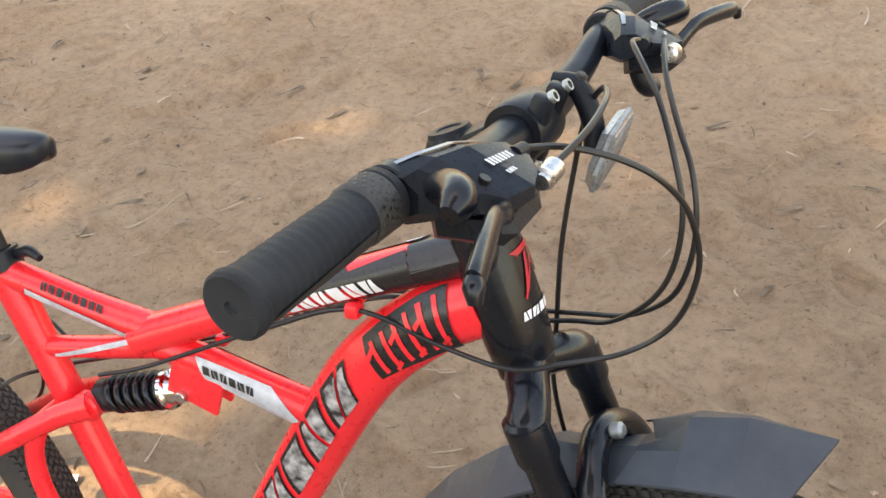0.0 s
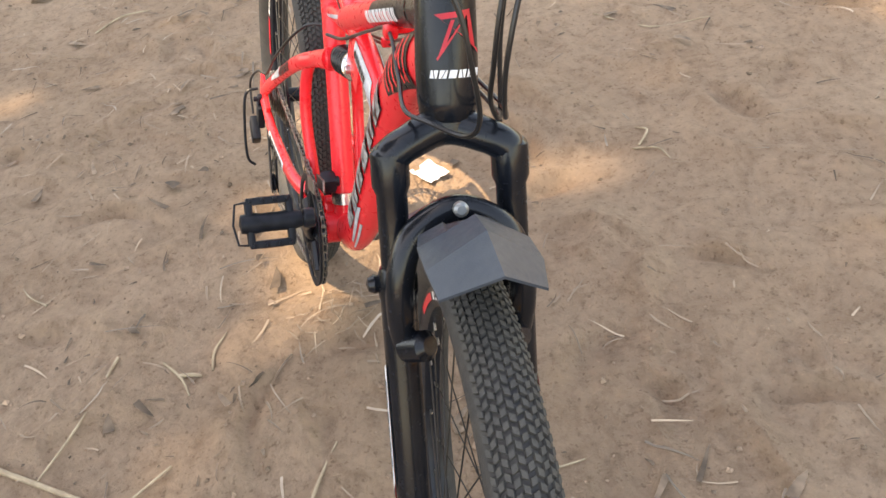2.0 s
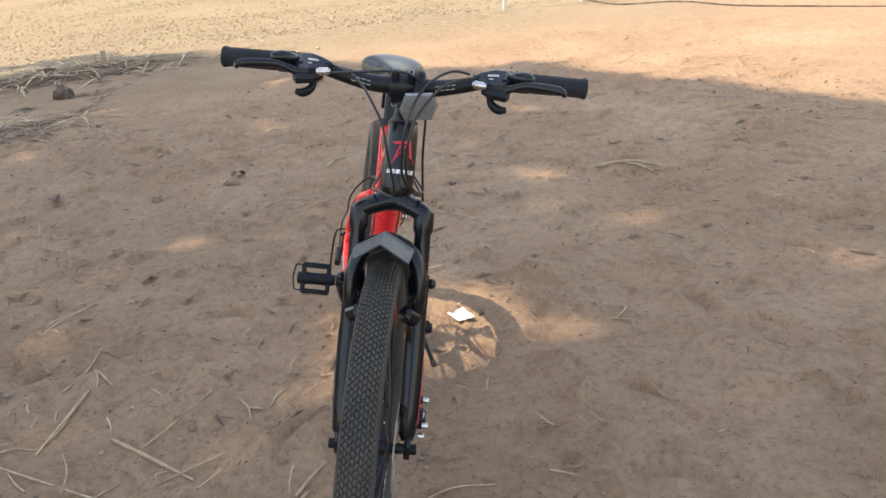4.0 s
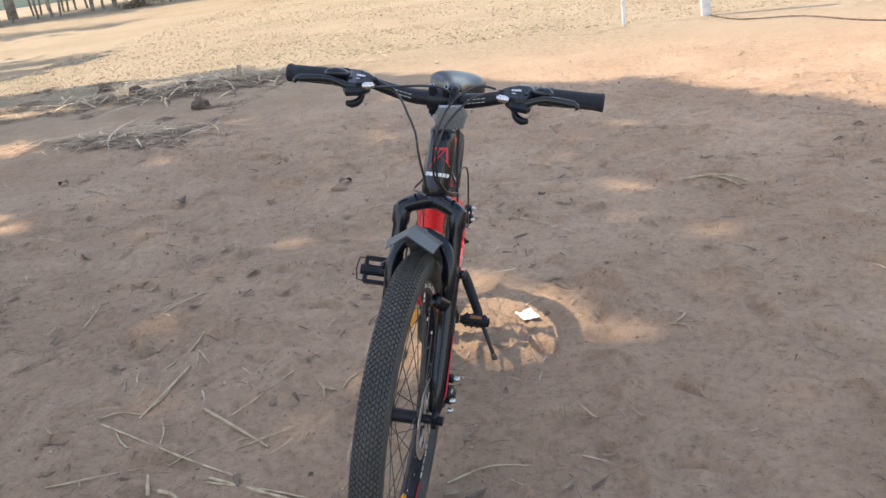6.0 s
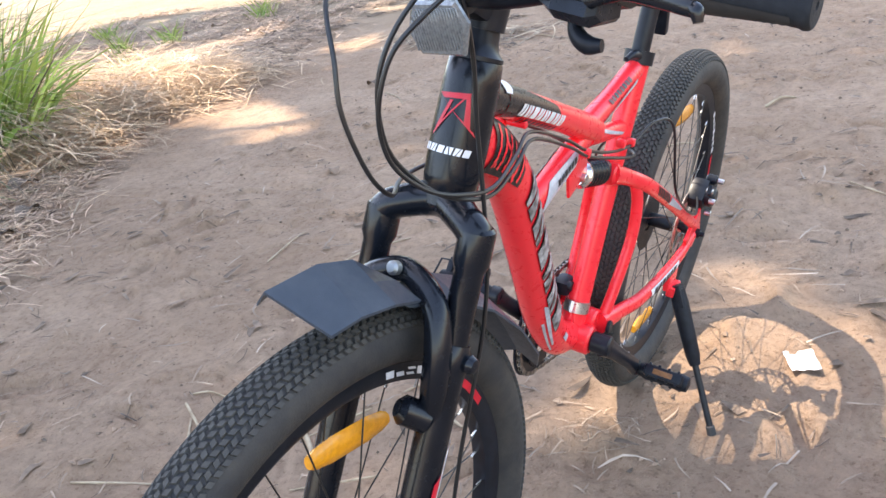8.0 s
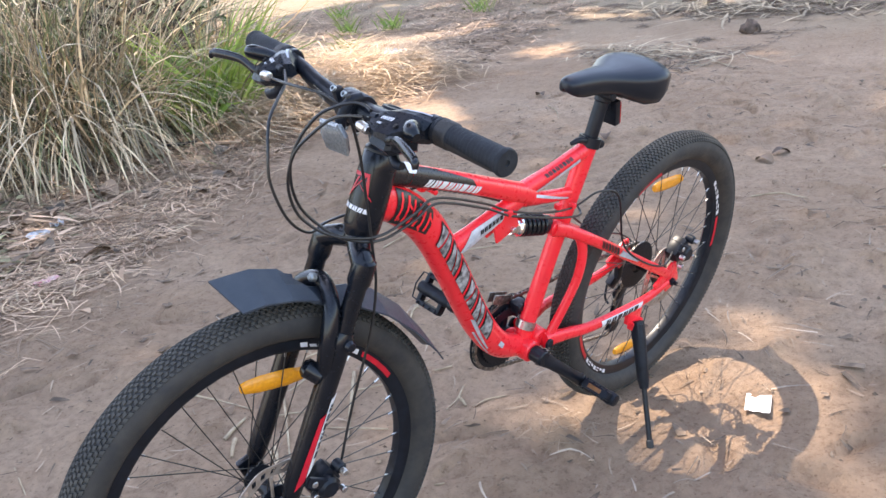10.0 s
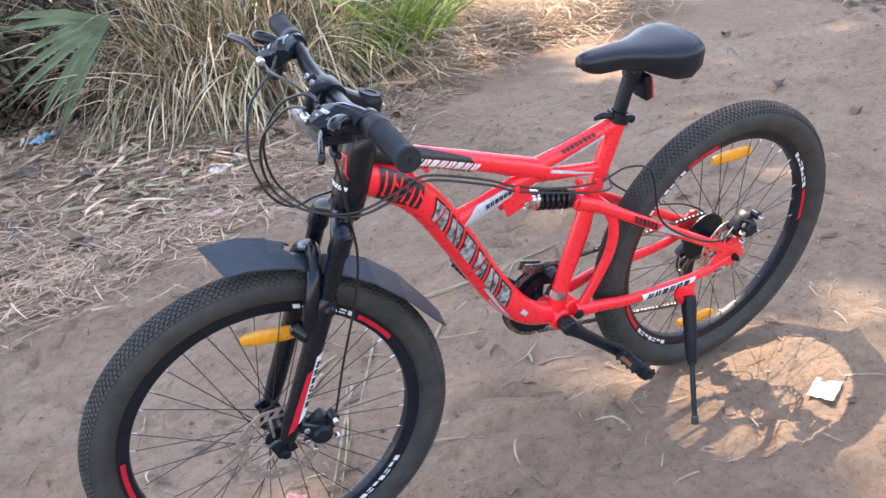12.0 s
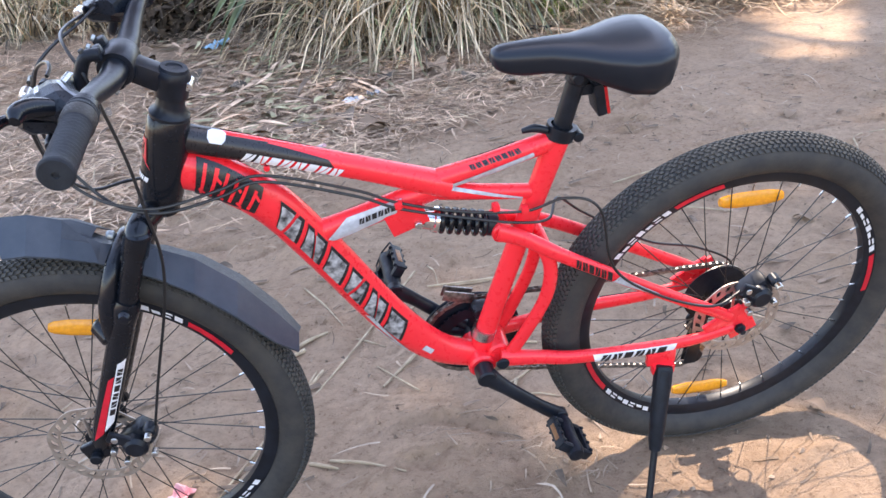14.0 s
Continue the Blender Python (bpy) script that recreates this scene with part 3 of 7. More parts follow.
I4 = Matrix.Identity(4)
rear_wheel = wheel("rear_wheel", "black rear wheel rim with red and white decals", (-0.008, 0, 0.002), I4, 0.082, ((math.radians(94), 0.219), (math.radians(-84), 0.219)), 0.6, (-16, 186, 80), 0.0022)
front_wheel = wheel("front_wheel", "black front wheel rim with red and white decals", AX_F, STEER, 0.082, ((math.radians(98), 0.205), (math.radians(-82), 0.207)), 0.9, (9, -100, 150))
bm = bmesh.new()
cassette = part("cassette", cyl(bm, (-0.008, -0.028, 0.002), (-0.008, -0.054, 0.002), 0.020, 32), CHAIN_MAT, rear_wheel, "dark oily sprocket cassette")
for k, r in enumerate((0.056, 0.050, 0.044, 0.038, 0.032, 0.027)):
    part("sprocket", turned([(-0.0009, 0.014), (-0.0009, r), (0.0009, r), (0.0009, 0.014)], (-0.008, -0.030 - k * 0.0042, 0.002), (0, 1, 0), 60), CHAIN_MAT, cassette)
part("spoke_guard", turned([(0, 0.02), (0.0, 0.056), (0.003, 0.060), (0.004, 0.060), (0.004, 0.02)], (0, -0.028, 0), (0, 1, 0), 48), BLACK_PLASTIC, rear_wheel, "black plastic spoke guard")

# suspension fork
LEG = {}
bm = bmesh.new()
for s in (1, -1):
    top, knee, foot = Vector((0.911, s * 0.058, 0.390)), Vector((0.956, s * 0.059, 0.278)), Vector((1.063, s * 0.060, 0.022))
    LEG[s] = (top, knee, foot)
    sweep(bm, [top, top.lerp(knee, 0.25), top.lerp(knee, 0.32), knee], [0.0185, 0.0185, 0.0150, 0.0150], 22)
    cyl(bm, top - Vector((0, 0, 0.006)), top + HEAD * 0.006, 0.0178, 20, 0.4)
sweep(bm, spline([(0.913, 0.061, 0.376), (0.912, 0.056, 0.387), (0.907, 0.040, 0.397), (0.890, 0, 0.404), (0.907, -0.040, 0.397), (0.912, -0.056, 0.387), (0.913, -0.061, 0.376)], 6), [0.0140, 0.0180, 0.0170, 0.0195, 0.0170, 0.0180, 0.0140], 20, 1.02, (1, 0, 0))
cyl(bm, along_head(-0.006), along_head(0.012), 0.026, 28)
fork = part("fork", bm, BLACK_GLOSS, bicycle, "glossy black suspension fork", STEER)
for s in (1, -1):
    top, knee, foot = LEG[s]
    bm = bmesh.new()
    d = (foot - knee).normalized()
    sweep(bm, [knee - d * 0.010, knee, knee + d * 0.012, knee + d * 0.025, knee.lerp(foot, 0.5), knee.lerp(foot, 0.85), foot, foot + d * 0.012],
          [0.0170, 0.0200, 0.0200, 0.0182, 0.0178, 0.0172, 0.0155, 0.010], 22)
    rbox(bm, (0.040, 0.012, 0.036), pose(1.074, s * 0.062, 0.006, 0, 20, 0), 0.3)
    leg = part("fork_leg", bm, BLACK_GLOSS, fork, "black lower fork leg with white and red stripe", STEER)
    sk = Skin([knee + d * (0.012 + k * 0.025) for k in range(11)], 0.0180, 1.0, 0.0014)
    side = 0.0 if s > 0 else math.pi
    part("white_stripe", sk.quads(bmesh.new(), [[(0.075, -0.010), (0.205, -0.010), (0.225, 0.001), (0.085, 0.001)]], side + 0.25 * (-1 if s > 0 else 1), 8), WHITE_DECAL, leg, "white decal stripe", STEER)
    part("red_stripe", sk.quads(bmesh.new(), [[(0.110, 0.002), (0.230, 0.002), (0.250, 0.013), (0.120, 0.009)]], side + 0.25 * (-1 if s > 0 else 1), 8), RED_DECAL, leg, "red decal stripe", STEER)
    sk.lift = 0.0022
    part("stripe_lettering", sk.quads(bmesh.new(), bars(0.094, 6, 0.0125, 0.007, 0.004, 0.2, -0.0045), side + 0.25 * (-1 if s > 0 else 1), 3), BLACK_DECAL, leg, "black decal blocks", STEER)
    part("axle_end", cyl(bmesh.new(), AX_F + Vector((0, s * 0.064, 0)), AX_F + Vector((0, s * 0.079, 0)), 0.0095, 12), BLACK_PLASTIC, leg, "", STEER)
    part("fork_cap", cyl(bmesh.new(), top + HEAD * 0.004, top + HEAD * 0.0085, 0.010, 18, 0.4), BLACK_PLASTIC, leg, "", STEER)
arch = spline([(0.990, 0.056, 0.200), (0.986, 0.060, 0.252), (0.976, 0.058, 0.296), (0.962, 0.042, 0.332), (0.952, 0, 0.350), (0.962, -0.042, 0.332), (0.976, -0.058, 0.296), (0.986, -0.060, 0.252), (0.990, -0.056, 0.200)], 6)
bm = tube(arch, [0.012, 0.0140, 0.0140, 0.0132, 0.0128, 0.0132, 0.0140, 0.0140, 0.012], 18, 1.0, (1, 0, 0))
for s in (1, -1):
    cyl(bm, (0.990, s * 0.059, 0.216), (1.014, s * 0.036, 0.236), 0.0155, 20, 0.4)
    lathe(bm, [(-0.005, 0.0), (-0.005, 0.008), (0.0, 0.010), (0.006, 0.007), (0.008, 0.0)], (0.956, s * 0.082, 0.272), (0, s, 0), 16)
part("fork_arch", bm, BLACK_GLOSS, fork, "glossy black fork brace", STEER)

# front fender: a creased front plate ahead of the brace, a narrow neck and a curved tail
def shell(rows, thick=0.0028):
    secs = []
    for i, row in enumerate(rows):
        a, b = rows[max(i - 1, 0)][len(row) // 2], rows[min(i + 1, len(rows) - 1)][len(row) // 2]
        tx, tz = b[0] - a[0], b[2] - a[2]
        ll = math.hypot(tx, tz)
        n = Vector((tz / ll, 0, -tx / ll))
        if n.z < 0:
            n = -n
        p = [Vector(q) for q in row]
        secs.append(p + [q - n * thick for q in reversed(p)])
    return loft(bmesh.new(), secs)


def creased(x, z, hw, droop, mid, side_lift=0.0, back=0.0):
    return [(x, -hw, z - droop), (x + back * 0.5, -hw * 0.5, z - (droop - mid) * 0.5 + side_lift), (x + back, 0, z + mid), (x + back * 0.5, hw * 0.5, z - (droop - mid) * 0.5 + side_lift), (x, hw, z - droop)]


fender = part("front_fender", shell([creased(1.104, 0.403, 0.045, 0.036, 0.004, 0.0, 0.028), creased(1.070, 0.401, 0.050, 0.030, 0.005), creased(1.026, 0.388, 0.050, 0.026, 0.004), creased(0.980, 0.362, 0.042, 0.020, -0.012, 0.016, 0.022)]), FENDER, bicycle, "matte dark grey angular plastic mudguard", STEER, 9)
part("fender_neck", shell([creased(1.020, 0.372, 0.024, 0.006, 0.0), creased(0.985, 0.346, 0.032, 0.010, 0.002), creased(0.950, 0.333, 0.034, 0.012, 0.003)]), FENDER, fender, "", STEER, 9)
part("fender_tail", shell([creased(0.952, 0.331, 0.034, 0.012, 0.004), creased(0.910, 0.323, 0.042, 0.017, 0.005), creased(0.862, 0.297, 0.048, 0.020, 0.006), creased(0.810, 0.248, 0.051, 0.020, 0.006), creased(0.764, 0.186, 0.048, 0.016, 0.004), creased(0.736, 0.142, 0.030, 0.010, 0.003)]), FENDER, fender, "creased rear blade of the mudguard", STEER, 9)
part("fender_bolt", cyl(bmesh.new(), (0.962, 0.0, 0.356), (0.974, 0.0, 0.361), 0.0072, 14, 0.4), GREY_STEEL, fender, "steel bolt", STEER)

# headset, stem, handlebar
bm = turned([(0, 0), (0, 0.0265), (0.004, 0.0265), (0.010, 0.0205), (0.018, 0.0185), (0.036, 0.0175), (0.036, 0)], along_head(0.143), HEAD, 36)
part("steerer", bm, BLACK, bicycle, "black steerer and headset cup", BAR_STEER)
bm = turned([(0, 0), (0, 0.0215), (0.024, 0.0225), (0.030, 0.0225), (0.036, 0.019), (0.036, 0)], along_head(0.172), HEAD, 36)
SC, BC = along_head(0.190), Vector((0.886, 0, 0.613))
rbox(bm, ((BC - SC).length + 0.01, 0.034, 0.030), aimed(SC.lerp(BC, 0.5), (BC - SC).cross(Vector((0, 1, 0))) * -1, BC - SC), 0.3)
stem = part("stem", bm, BLACK, bicycle, "black clamp stem", BAR_STEER)
bm = turned([(-0.024, 0.016), (-0.024, 0.0225), (-0.020, 0.024), (0.020, 0.024), (0.024, 0.0225), (0.024, 0.016)], BC, (0, 1, 0), 30)
for sy in (-0.014, 0.014):
    rbox(bm, (0.016, 0.014, 0.062), pose(BC.x + 0.012, sy, BC.z, 0, 18, 0), 0.3)
part("faceplate", bm, BLACK, stem, "black bar clamp faceplate", BAR_STEER)
for sy in (-0.014, 0.014):
    for sz in (-0.031, 0.031):
        p = BC + Vector((0.012 + sz * 0.31, sy, sz))
        part("stem_bolt", turned([(0, 0), (0, 0.0046), (0.004, 0.0046), (0.004, 0.0030), (0.001, 0.0030), (0.001, 0)], p + Vector((0.004, 0, -0.003)), (0.8, 0, 0.5), 14), GREY_STEEL, stem, "steel socket bolt", BAR_STEER)
        part("bolt_socket", cyl(bmesh.new(), p + Vector((0.0052, 0, -0.00225)), p + Vector((0.0064, 0, -0.0015)), 0.0027, 6), BLACK_PLASTIC, stem, "dark hexagon socket", BAR_STEER)
part("top_cap", turned([(0, 0), (0, 0.0185), (0.004, 0.0170), (0.004, 0.011), (0.0025, 0.010), (0.0025, 0)], along_head(0.208), HEAD, 32), BLACK_PLASTIC, stem, "", BAR_STEER)
part("clamp_screw", cyl(cyl(bmesh.new(), SC + Vector((-0.020, -0.012, -0.004)), SC + Vector((-0.020, 0.012, -0.004)), 0.006, 14), SC + Vector((-0.020, -0.014, -0.004)), SC + Vector((-0.020, -0.012, -0.004)), 0.004, 10), STEEL, stem, "", BAR_STEER)
BAR_POSE = BAR_STEER @ Matrix.Translation(BC) @ Matrix.Rotation(radians(0.8), 4, "X") @ Matrix.Diagonal((1, 0.94, 1, 1)) @ Matrix.Translation((-0.880, 0, -0.6265))
HALF_BAR = ((0.872, 0.335, 0.648), (0.876, 0.22, 0.650), (0.879, 0.165, 0.648), (0.881, 0.115, 0.637), (0.880, 0.062, 0.6275), (0.880, 0.025, 0.6265))
BAR_R = [0.0112, 0.0112, 0.0113, 0.0128, 0.0152, 0.0159, 0.0159, 0.0152, 0.0128, 0.0113, 0.0112, 0.0112]
BAR = spline([(x, -y, z) for x, y, z in HALF_BAR] + list(HALF_BAR[::-1]), 6)
handlebar = part("handlebar", tube(BAR, BAR_R, 20, 1.0, (0, 0, 1)), BLACK, bicycle, "black riser handlebar", BAR_POSE)
for s in (1, -1):
    bm = bmesh.new()
    for k in range(4):
        y = s * (0.060 + k * 0.0095)
        for z0, z1 in ((-0.0045, -0.0028), (0.0028, 0.0045)):
            q = [(y, z0), (y + s * 0.0075, z0), (y + s * 0.0075, z1), (y, z1)]
            bm.faces.new([bm.verts.new((0.8975 - (abs(a) - 0.06) * 0.055, a, 0.6290 + b + (abs(a) - 0.06) * 0.17)) for a, b in q])
    part("bar_lettering", bm, GREY_STEEL, handlebar, "grey outlined decal marks", BAR_POSE)
    g0, g1 = Vector((0.876, s * 0.205, 0.650)), Vector((0.872, s * 0.338, 0.648))
    gd = (g1 - g0).normalized()
    L = (g1 - g0).length
    prof = [(0, 0.011), (0, 0.0185), (0.006, 0.0190), (0.008, 0.0170), (0.030, 0.0172)] + [(0.032 + 0.0035 * k, 0.0164 + (0.0006 if k % 2 else 0)) for k in range(int((L - 0.042) / 0.0035))] + [(L - 0.008, 0.0172), (L - 0.004, 0.0186), (L, 0.0182), (L + 0.002, 0.0165), (L + 0.002, 0.004), (L, 0.003), (L, 0)]
    grip = part("grip", turned(prof, g0, gd, 32), GRIP, handlebar, "ribbed black rubber handlebar grip", BAR_POSE)
    panel = bmesh.new()
    g_ = []
    for i in range(9):
        f_ = i / 8
        c_ = g0 + gd * (0.034 + (L - 0.046) * f_)
        half = radians(34 - 20 * f_)
        g_.append([panel.verts.new(c_ + Vector((math.cos(a), 0, math.sin(a))) * 0.0177) for a in (radians(-38) + half * (k / 4 - 1) for k in range(9))])
    for r0, r1 in zip(g_, g_[1:]):
        for k in range(8):
            panel.faces.new((r0[k], r1[k], r1[k + 1], r0[k + 1]))
    part("grip_panel", panel, PANEL, grip, "smooth dark grey lower grip panel", BAR_POSE)
    part("grip_collar", turned([(0.007, 0.0172), (0.008, 0.0188), (0.028, 0.0186), (0.030, 0.0172)], g0, gd, 32), GREY_RUBBER, grip, "dimpled grey rubber collar", BAR_POSE)
    bm = bmesh.new()
    for row in range(4):
        for k in range(22):
            a = 2 * math.pi * (k + 0.5 * (row % 2)) / 22
            o = Vector((math.cos(a), 0, math.sin(a)))
            q = aimed(g0 + gd * (0.0105 + row * 0.005) + o * 0.01885, o, (0, 1, 0))
            bm.faces.new([bm.verts.new(q @ Vector((math.cos(t) * 0.0011, math.sin(t) * 0.0011, 0.0003))) for t in (math.pi * h_ / 3 for h_ in range(6))])
    part("dimples", bm, CABLE_MAT, grip, "rows of small dark dimples", BAR_POSE)["kind"] = "stuff"

LEVER_POSE = BAR_POSE @ Matrix.Translation((0.876, 0, 0.650)) @ Matrix.Rotation(radians(-7), 4, "Y") @ Matrix.Translation((-0.876, 0, -0.650))
# brake and shift units
for s in (1, -1):
    UNIT_POSE = LEVER_POSE @ Matrix.Translation((0.876, s * 0.190, 0.650)) @ Matrix.Diagonal((0.88, 0.82, 0.94, 1)) @ Matrix.Translation((-0.876, -s * 0.190, -0.650))
    bm = bmesh.new()
    lathe(bm, [(-0.008, 0.012), (-0.008, 0.0185), (-0.006, 0.0195), (0.008, 0.0195), (0.010, 0.0175), (0.010, 0.012)], (0.8765, s * 0.196, 0.6495), (0.03, -s, 0), 28)
    secs = []
    # outer end to inner end: back, ridge back, ridge front, brow, face foot, lower front, belly
    for y, pts in ((0.206, ((0.866, 0.640), (0.868, 0.656), (0.880, 0.664), (0.892, 0.662), (0.902, 0.652), (0.900, 0.640), (0.880, 0.634))),
                   (0.196, ((0.864, 0.638), (0.866, 0.658), (0.882, 0.667), (0.900, 0.665), (0.932, 0.652), (0.940, 0.638), (0.884, 0.628))),
                   (0.184, ((0.866, 0.636), (0.872, 0.660), (0.890, 0.670), (0.908, 0.669), (0.955, 0.645), (0.957, 0.636), (0.890, 0.626))),
                   (0.160, ((0.880, 0.636), (0.890, 0.662), (0.904, 0.670), (0.920, 0.669), (0.963, 0.645), (0.962, 0.637), (0.900, 0.628))),
                   (0.138, ((0.896, 0.638), (0.904, 0.658), (0.912, 0.665), (0.926, 0.665), (0.958, 0.647), (0.956, 0.638), (0.908, 0.632))),
                   (0.122, ((0.906, 0.642), (0.910, 0.655), (0.916, 0.660), (0.930, 0.660), (0.946, 0.652), (0.944, 0.642), (0.914, 0.638)))):
        secs.append([Vector((x, s * y, z)) for x, z in pts])
    loft(bm, secs)
    unit = part("brake_shifter", bm, HOUSING, bicycle, "black brake and shifter housing with a drawn glint on top", UNIT_POSE, 14)
    bm = bmesh.new()
    loft(bm, [[Vector((x, s * y, z)) for x, z in pts] for y, pts in (
        (0.196, ((0.905, 0.622), (0.905, 0.634), (0.950, 0.634), (0.952, 0.626), (0.940, 0.620))),
        (0.188, ((0.898, 0.617), (0.898, 0.634), (0.957, 0.635), (0.960, 0.624), (0.948, 0.615))),
        (0.150, ((0.908, 0.619), (0.908, 0.636), (0.959, 0.637), (0.962, 0.627), (0.950, 0.619))),
        (0.134, ((0.918, 0.626), (0.918, 0.638), (0.954, 0.638), (0.955, 0.632), (0.946, 0.627))))])
    part("lower_cover", bm, HOUSING, unit, "black lower housing cover below a groove", UNIT_POSE, 14)
    # narrow pale strip laid on the top edge as a painted glint
    top = bmesh.new()
    lo_r = [(0.876, 0.198, 0.6672), (0.892, 0.184, 0.6712), (0.9055, 0.160, 0.6712), (0.9125, 0.140, 0.6662)]
    hi_r = [(0.8815, 0.198, 0.6670), (0.8970, 0.184, 0.6710), (0.9105, 0.160, 0.6710), (0.9165, 0.140, 0.6662)]
    va = [top.verts.new((x, s * y, z)) for x, y, z in lo_r]
    vb = [top.verts.new((x, s * y, z)) for x, y, z in hi_r]
    for i in range(3):
        top.faces.new((va[i], va[i + 1], vb[i + 1], vb[i]))
    part("housing_glint", top, GLINT_GREY, unit, "thin pale grey strip drawn as the glint on the top edge", UNIT_POSE)

    def on_face(y, d):
        """A place on the sloping face, d of the way down."""
        a = Vector((0.9130, 0, 0.6690)).lerp(Vector((0.9235, 0, 0.6665)), (0.176 - y) / 0.03)
        b = Vector((0.9580, 0, 0.6450)).lerp(Vector((0.9610, 0, 0.6455)), (0.176 - y) / 0.03)
        p = a.lerp(b, d)
        return Vector((p.x + 0.0010, s * y, p.z + 0.0024))

    for d0, d1, y0, w, cnt, nm in ((0.36, 0.51, 0.166, 0.0027, 7, "housing_lettering"), (0.66, 0.74, 0.164, 0.0015, 5, "small_lettering")):
        bm = bmesh.new()
        for k in range(cnt):
            ya, yb = y0 - k * w * 1.28, y0 - k * w * 1.28 - w
            if s > 0:
                ya, yb = 0.312 - ya, 0.312 - yb
            for da, db, fa, fb in ((0, 1, 0.0, 0.34), (0, 1, 0.46, 0.8)) if k % 2 else ((0, 1, 0, 0.8),):
                e = [(ya + (yb - ya) * fa, d0 + (d1 - d0) * da), (ya + (yb - ya) * fb, d0 + (d1 - d0) * da), (ya + (yb - ya) * fb, d0 + (d1 - d0) * db), (ya + (yb - ya) * fa, d0 + (d1 - d0) * db)]
                bm.faces.new([bm.verts.new(on_face(*q)) for q in e])
        part(nm, bm, WHITE_DECAL, unit, "small white decal blocks", UNIT_POSE)
    c0 = on_face(0.182, 0.60)
    part("face_hole", cyl(bmesh.new(), c0 - Vector((0.004, 0, 0.007)), c0 - Vector((0.0002, 0, 0.0006)), 0.0040, 16, 0.05), CABLE_MAT, unit, "dark round hole", UNIT_POSE)
    blade = spline([(0.926, s * 0.158, 0.634), (0.942, s * 0.184, 0.637), (0.948, s * 0.204, 0.643), (0.953, s * 0.222, 0.648), (0.961, s * 0.250, 0.648), (0.968, s * 0.275, 0.646), (0.970, s * 0.284, 0.645)], 5)
    part("brake_lever", tube(blade, [0.0052, 0.0050, 0.0042, 0.0046, 0.0050, 0.0050, 0.0046], 14, 1.45, (0, 0, 1)), BLACK_GLOSS, unit, "glossy black brake lever blade", LEVER_POSE)
    part("lever_tip", tube(spline([(0.969, s * 0.281, 0.646), (0.971, s * 0.287, 0.643), (0.972, s * 0.290, 0.636)], 4), [0.0046, 0.0056, 0.0036], 10), BLACK_GLOSS, unit, "rounded black lever end", LEVER_POSE)
    part("adjuster", turned([(0, 0), (0, 0.0052), (0.004, 0.0052), (0.005, 0.0072), (0.008, 0.0066), (0.010, 0.0072), (0.013, 0.0066), (0.016, 0.0072), (0.021, 0.0068), (0.022, 0.0040), (0.025, 0.0038), (0.025, 0)], (0.950, s * 0.151, 0.641), (0.05, -s, 0.10), 16), STEEL, unit, "silver cable adjuster barrel", LEVER_POSE)
    part("cable_outlet", turned([(0, 0), (0, 0.0056), (0.012, 0.0050), (0.013, 0)], (0.930, s * 0.139, 0.653), (0.10, -s, -0.02), 12), BLACK_PLASTIC, unit, "black cable outlet", LEVER_POSE)
    pad = spline([(0.900, s * 0.190, 0.650), (0.920, s * 0.204, 0.657), (0.934, s * 0.221, 0.659), (0.935, s * 0.236, 0.655)], 5)
    part("shift_paddle", tube(pad, [0.0075, 0.0100, 0.0110, 0.0108, 0.0098, 0.0060], 16, 1.05, (0, 0, 1)), BLACK_GLOSS, unit, "black rounded shift paddle", LEVER_POSE)
    pad = spline([(0.912, s * 0.160, 0.632), (0.916, s * 0.163, 0.614), (0.919, s * 0.170, 0.606), (0.921, s * 0.180, 0.602), (0.920, s * 0.192, 0.603)], 5)
    part("release_trigger", tube(pad, [0.0060, 0.0065, 0.0075, 0.0075, 0.0050], 14, 1.1, (0, 0, 1)), BLACK_PLASTIC, unit, "black trigger hanging under the housing", LEVER_POSE)

# clear front reflector on its bracket
rm = aimed(Vector((0.942, 0.032, 0.590)), (0.94, 0.05, -0.28), (0, 1, 0.16))
bm = bmesh.new()
out = [(-0.028, -0.026), (0.022, -0.028), (0.036, 0.004), (0.028, 0.026), (-0.022, 0.028), (-0.036, -0.004)]
loft(bm, [[rm @ Vector((a * k * 0.9, b * k * 0.9, h)) for a, b in out] for h, k in ((-0.008, 0.86), (-0.003, 0.97), (-0.002, 1.03), (0.001, 1.03), (0.002, 0.97), (0.0032, 0.93))])
front_reflector = part("front_reflector", bm, CLEAR, bicycle, "clear ribbed front reflector on the handlebar", BAR_STEER, 25)
bm = bmesh.new()
for k in range(19):
    a = -0.0265 + k * 0.0029
    lo_, hi_ = (-0.020 + max(0.0, a - 0.016) * 1.3), (0.020 - max(0.0, -a - 0.016) * 1.3)
    rbox(bm, (0.0019, (hi_ - lo_) * 0.98, 0.0016), rm @ pose(a, (lo_ + hi_) / 2, 0.0034), 0.3, 1)
part("ribs", bm, CLEAR, front_reflector, "clear moulded lens ribs", BAR_STEER)["kind"] = "stuff"
part("reflector_bracket", tube(spline([(0.896, 0.030, 0.638), (0.914, 0.031, 0.636), (0.927, 0.029, 0.614), (0.931, 0.027, 0.592)], 4), 0.0085, 10), BLACK_PLASTIC, front_reflector, "black plastic bracket", BAR_STEER)
part("bracket_screw", cyl(bmesh.new(), (0.916, 0.031, 0.641), (0.918, 0.031, 0.647), 0.004, 10, 0.3), GREY_RUBBER, front_reflector, "dark screw", BAR_STEER)

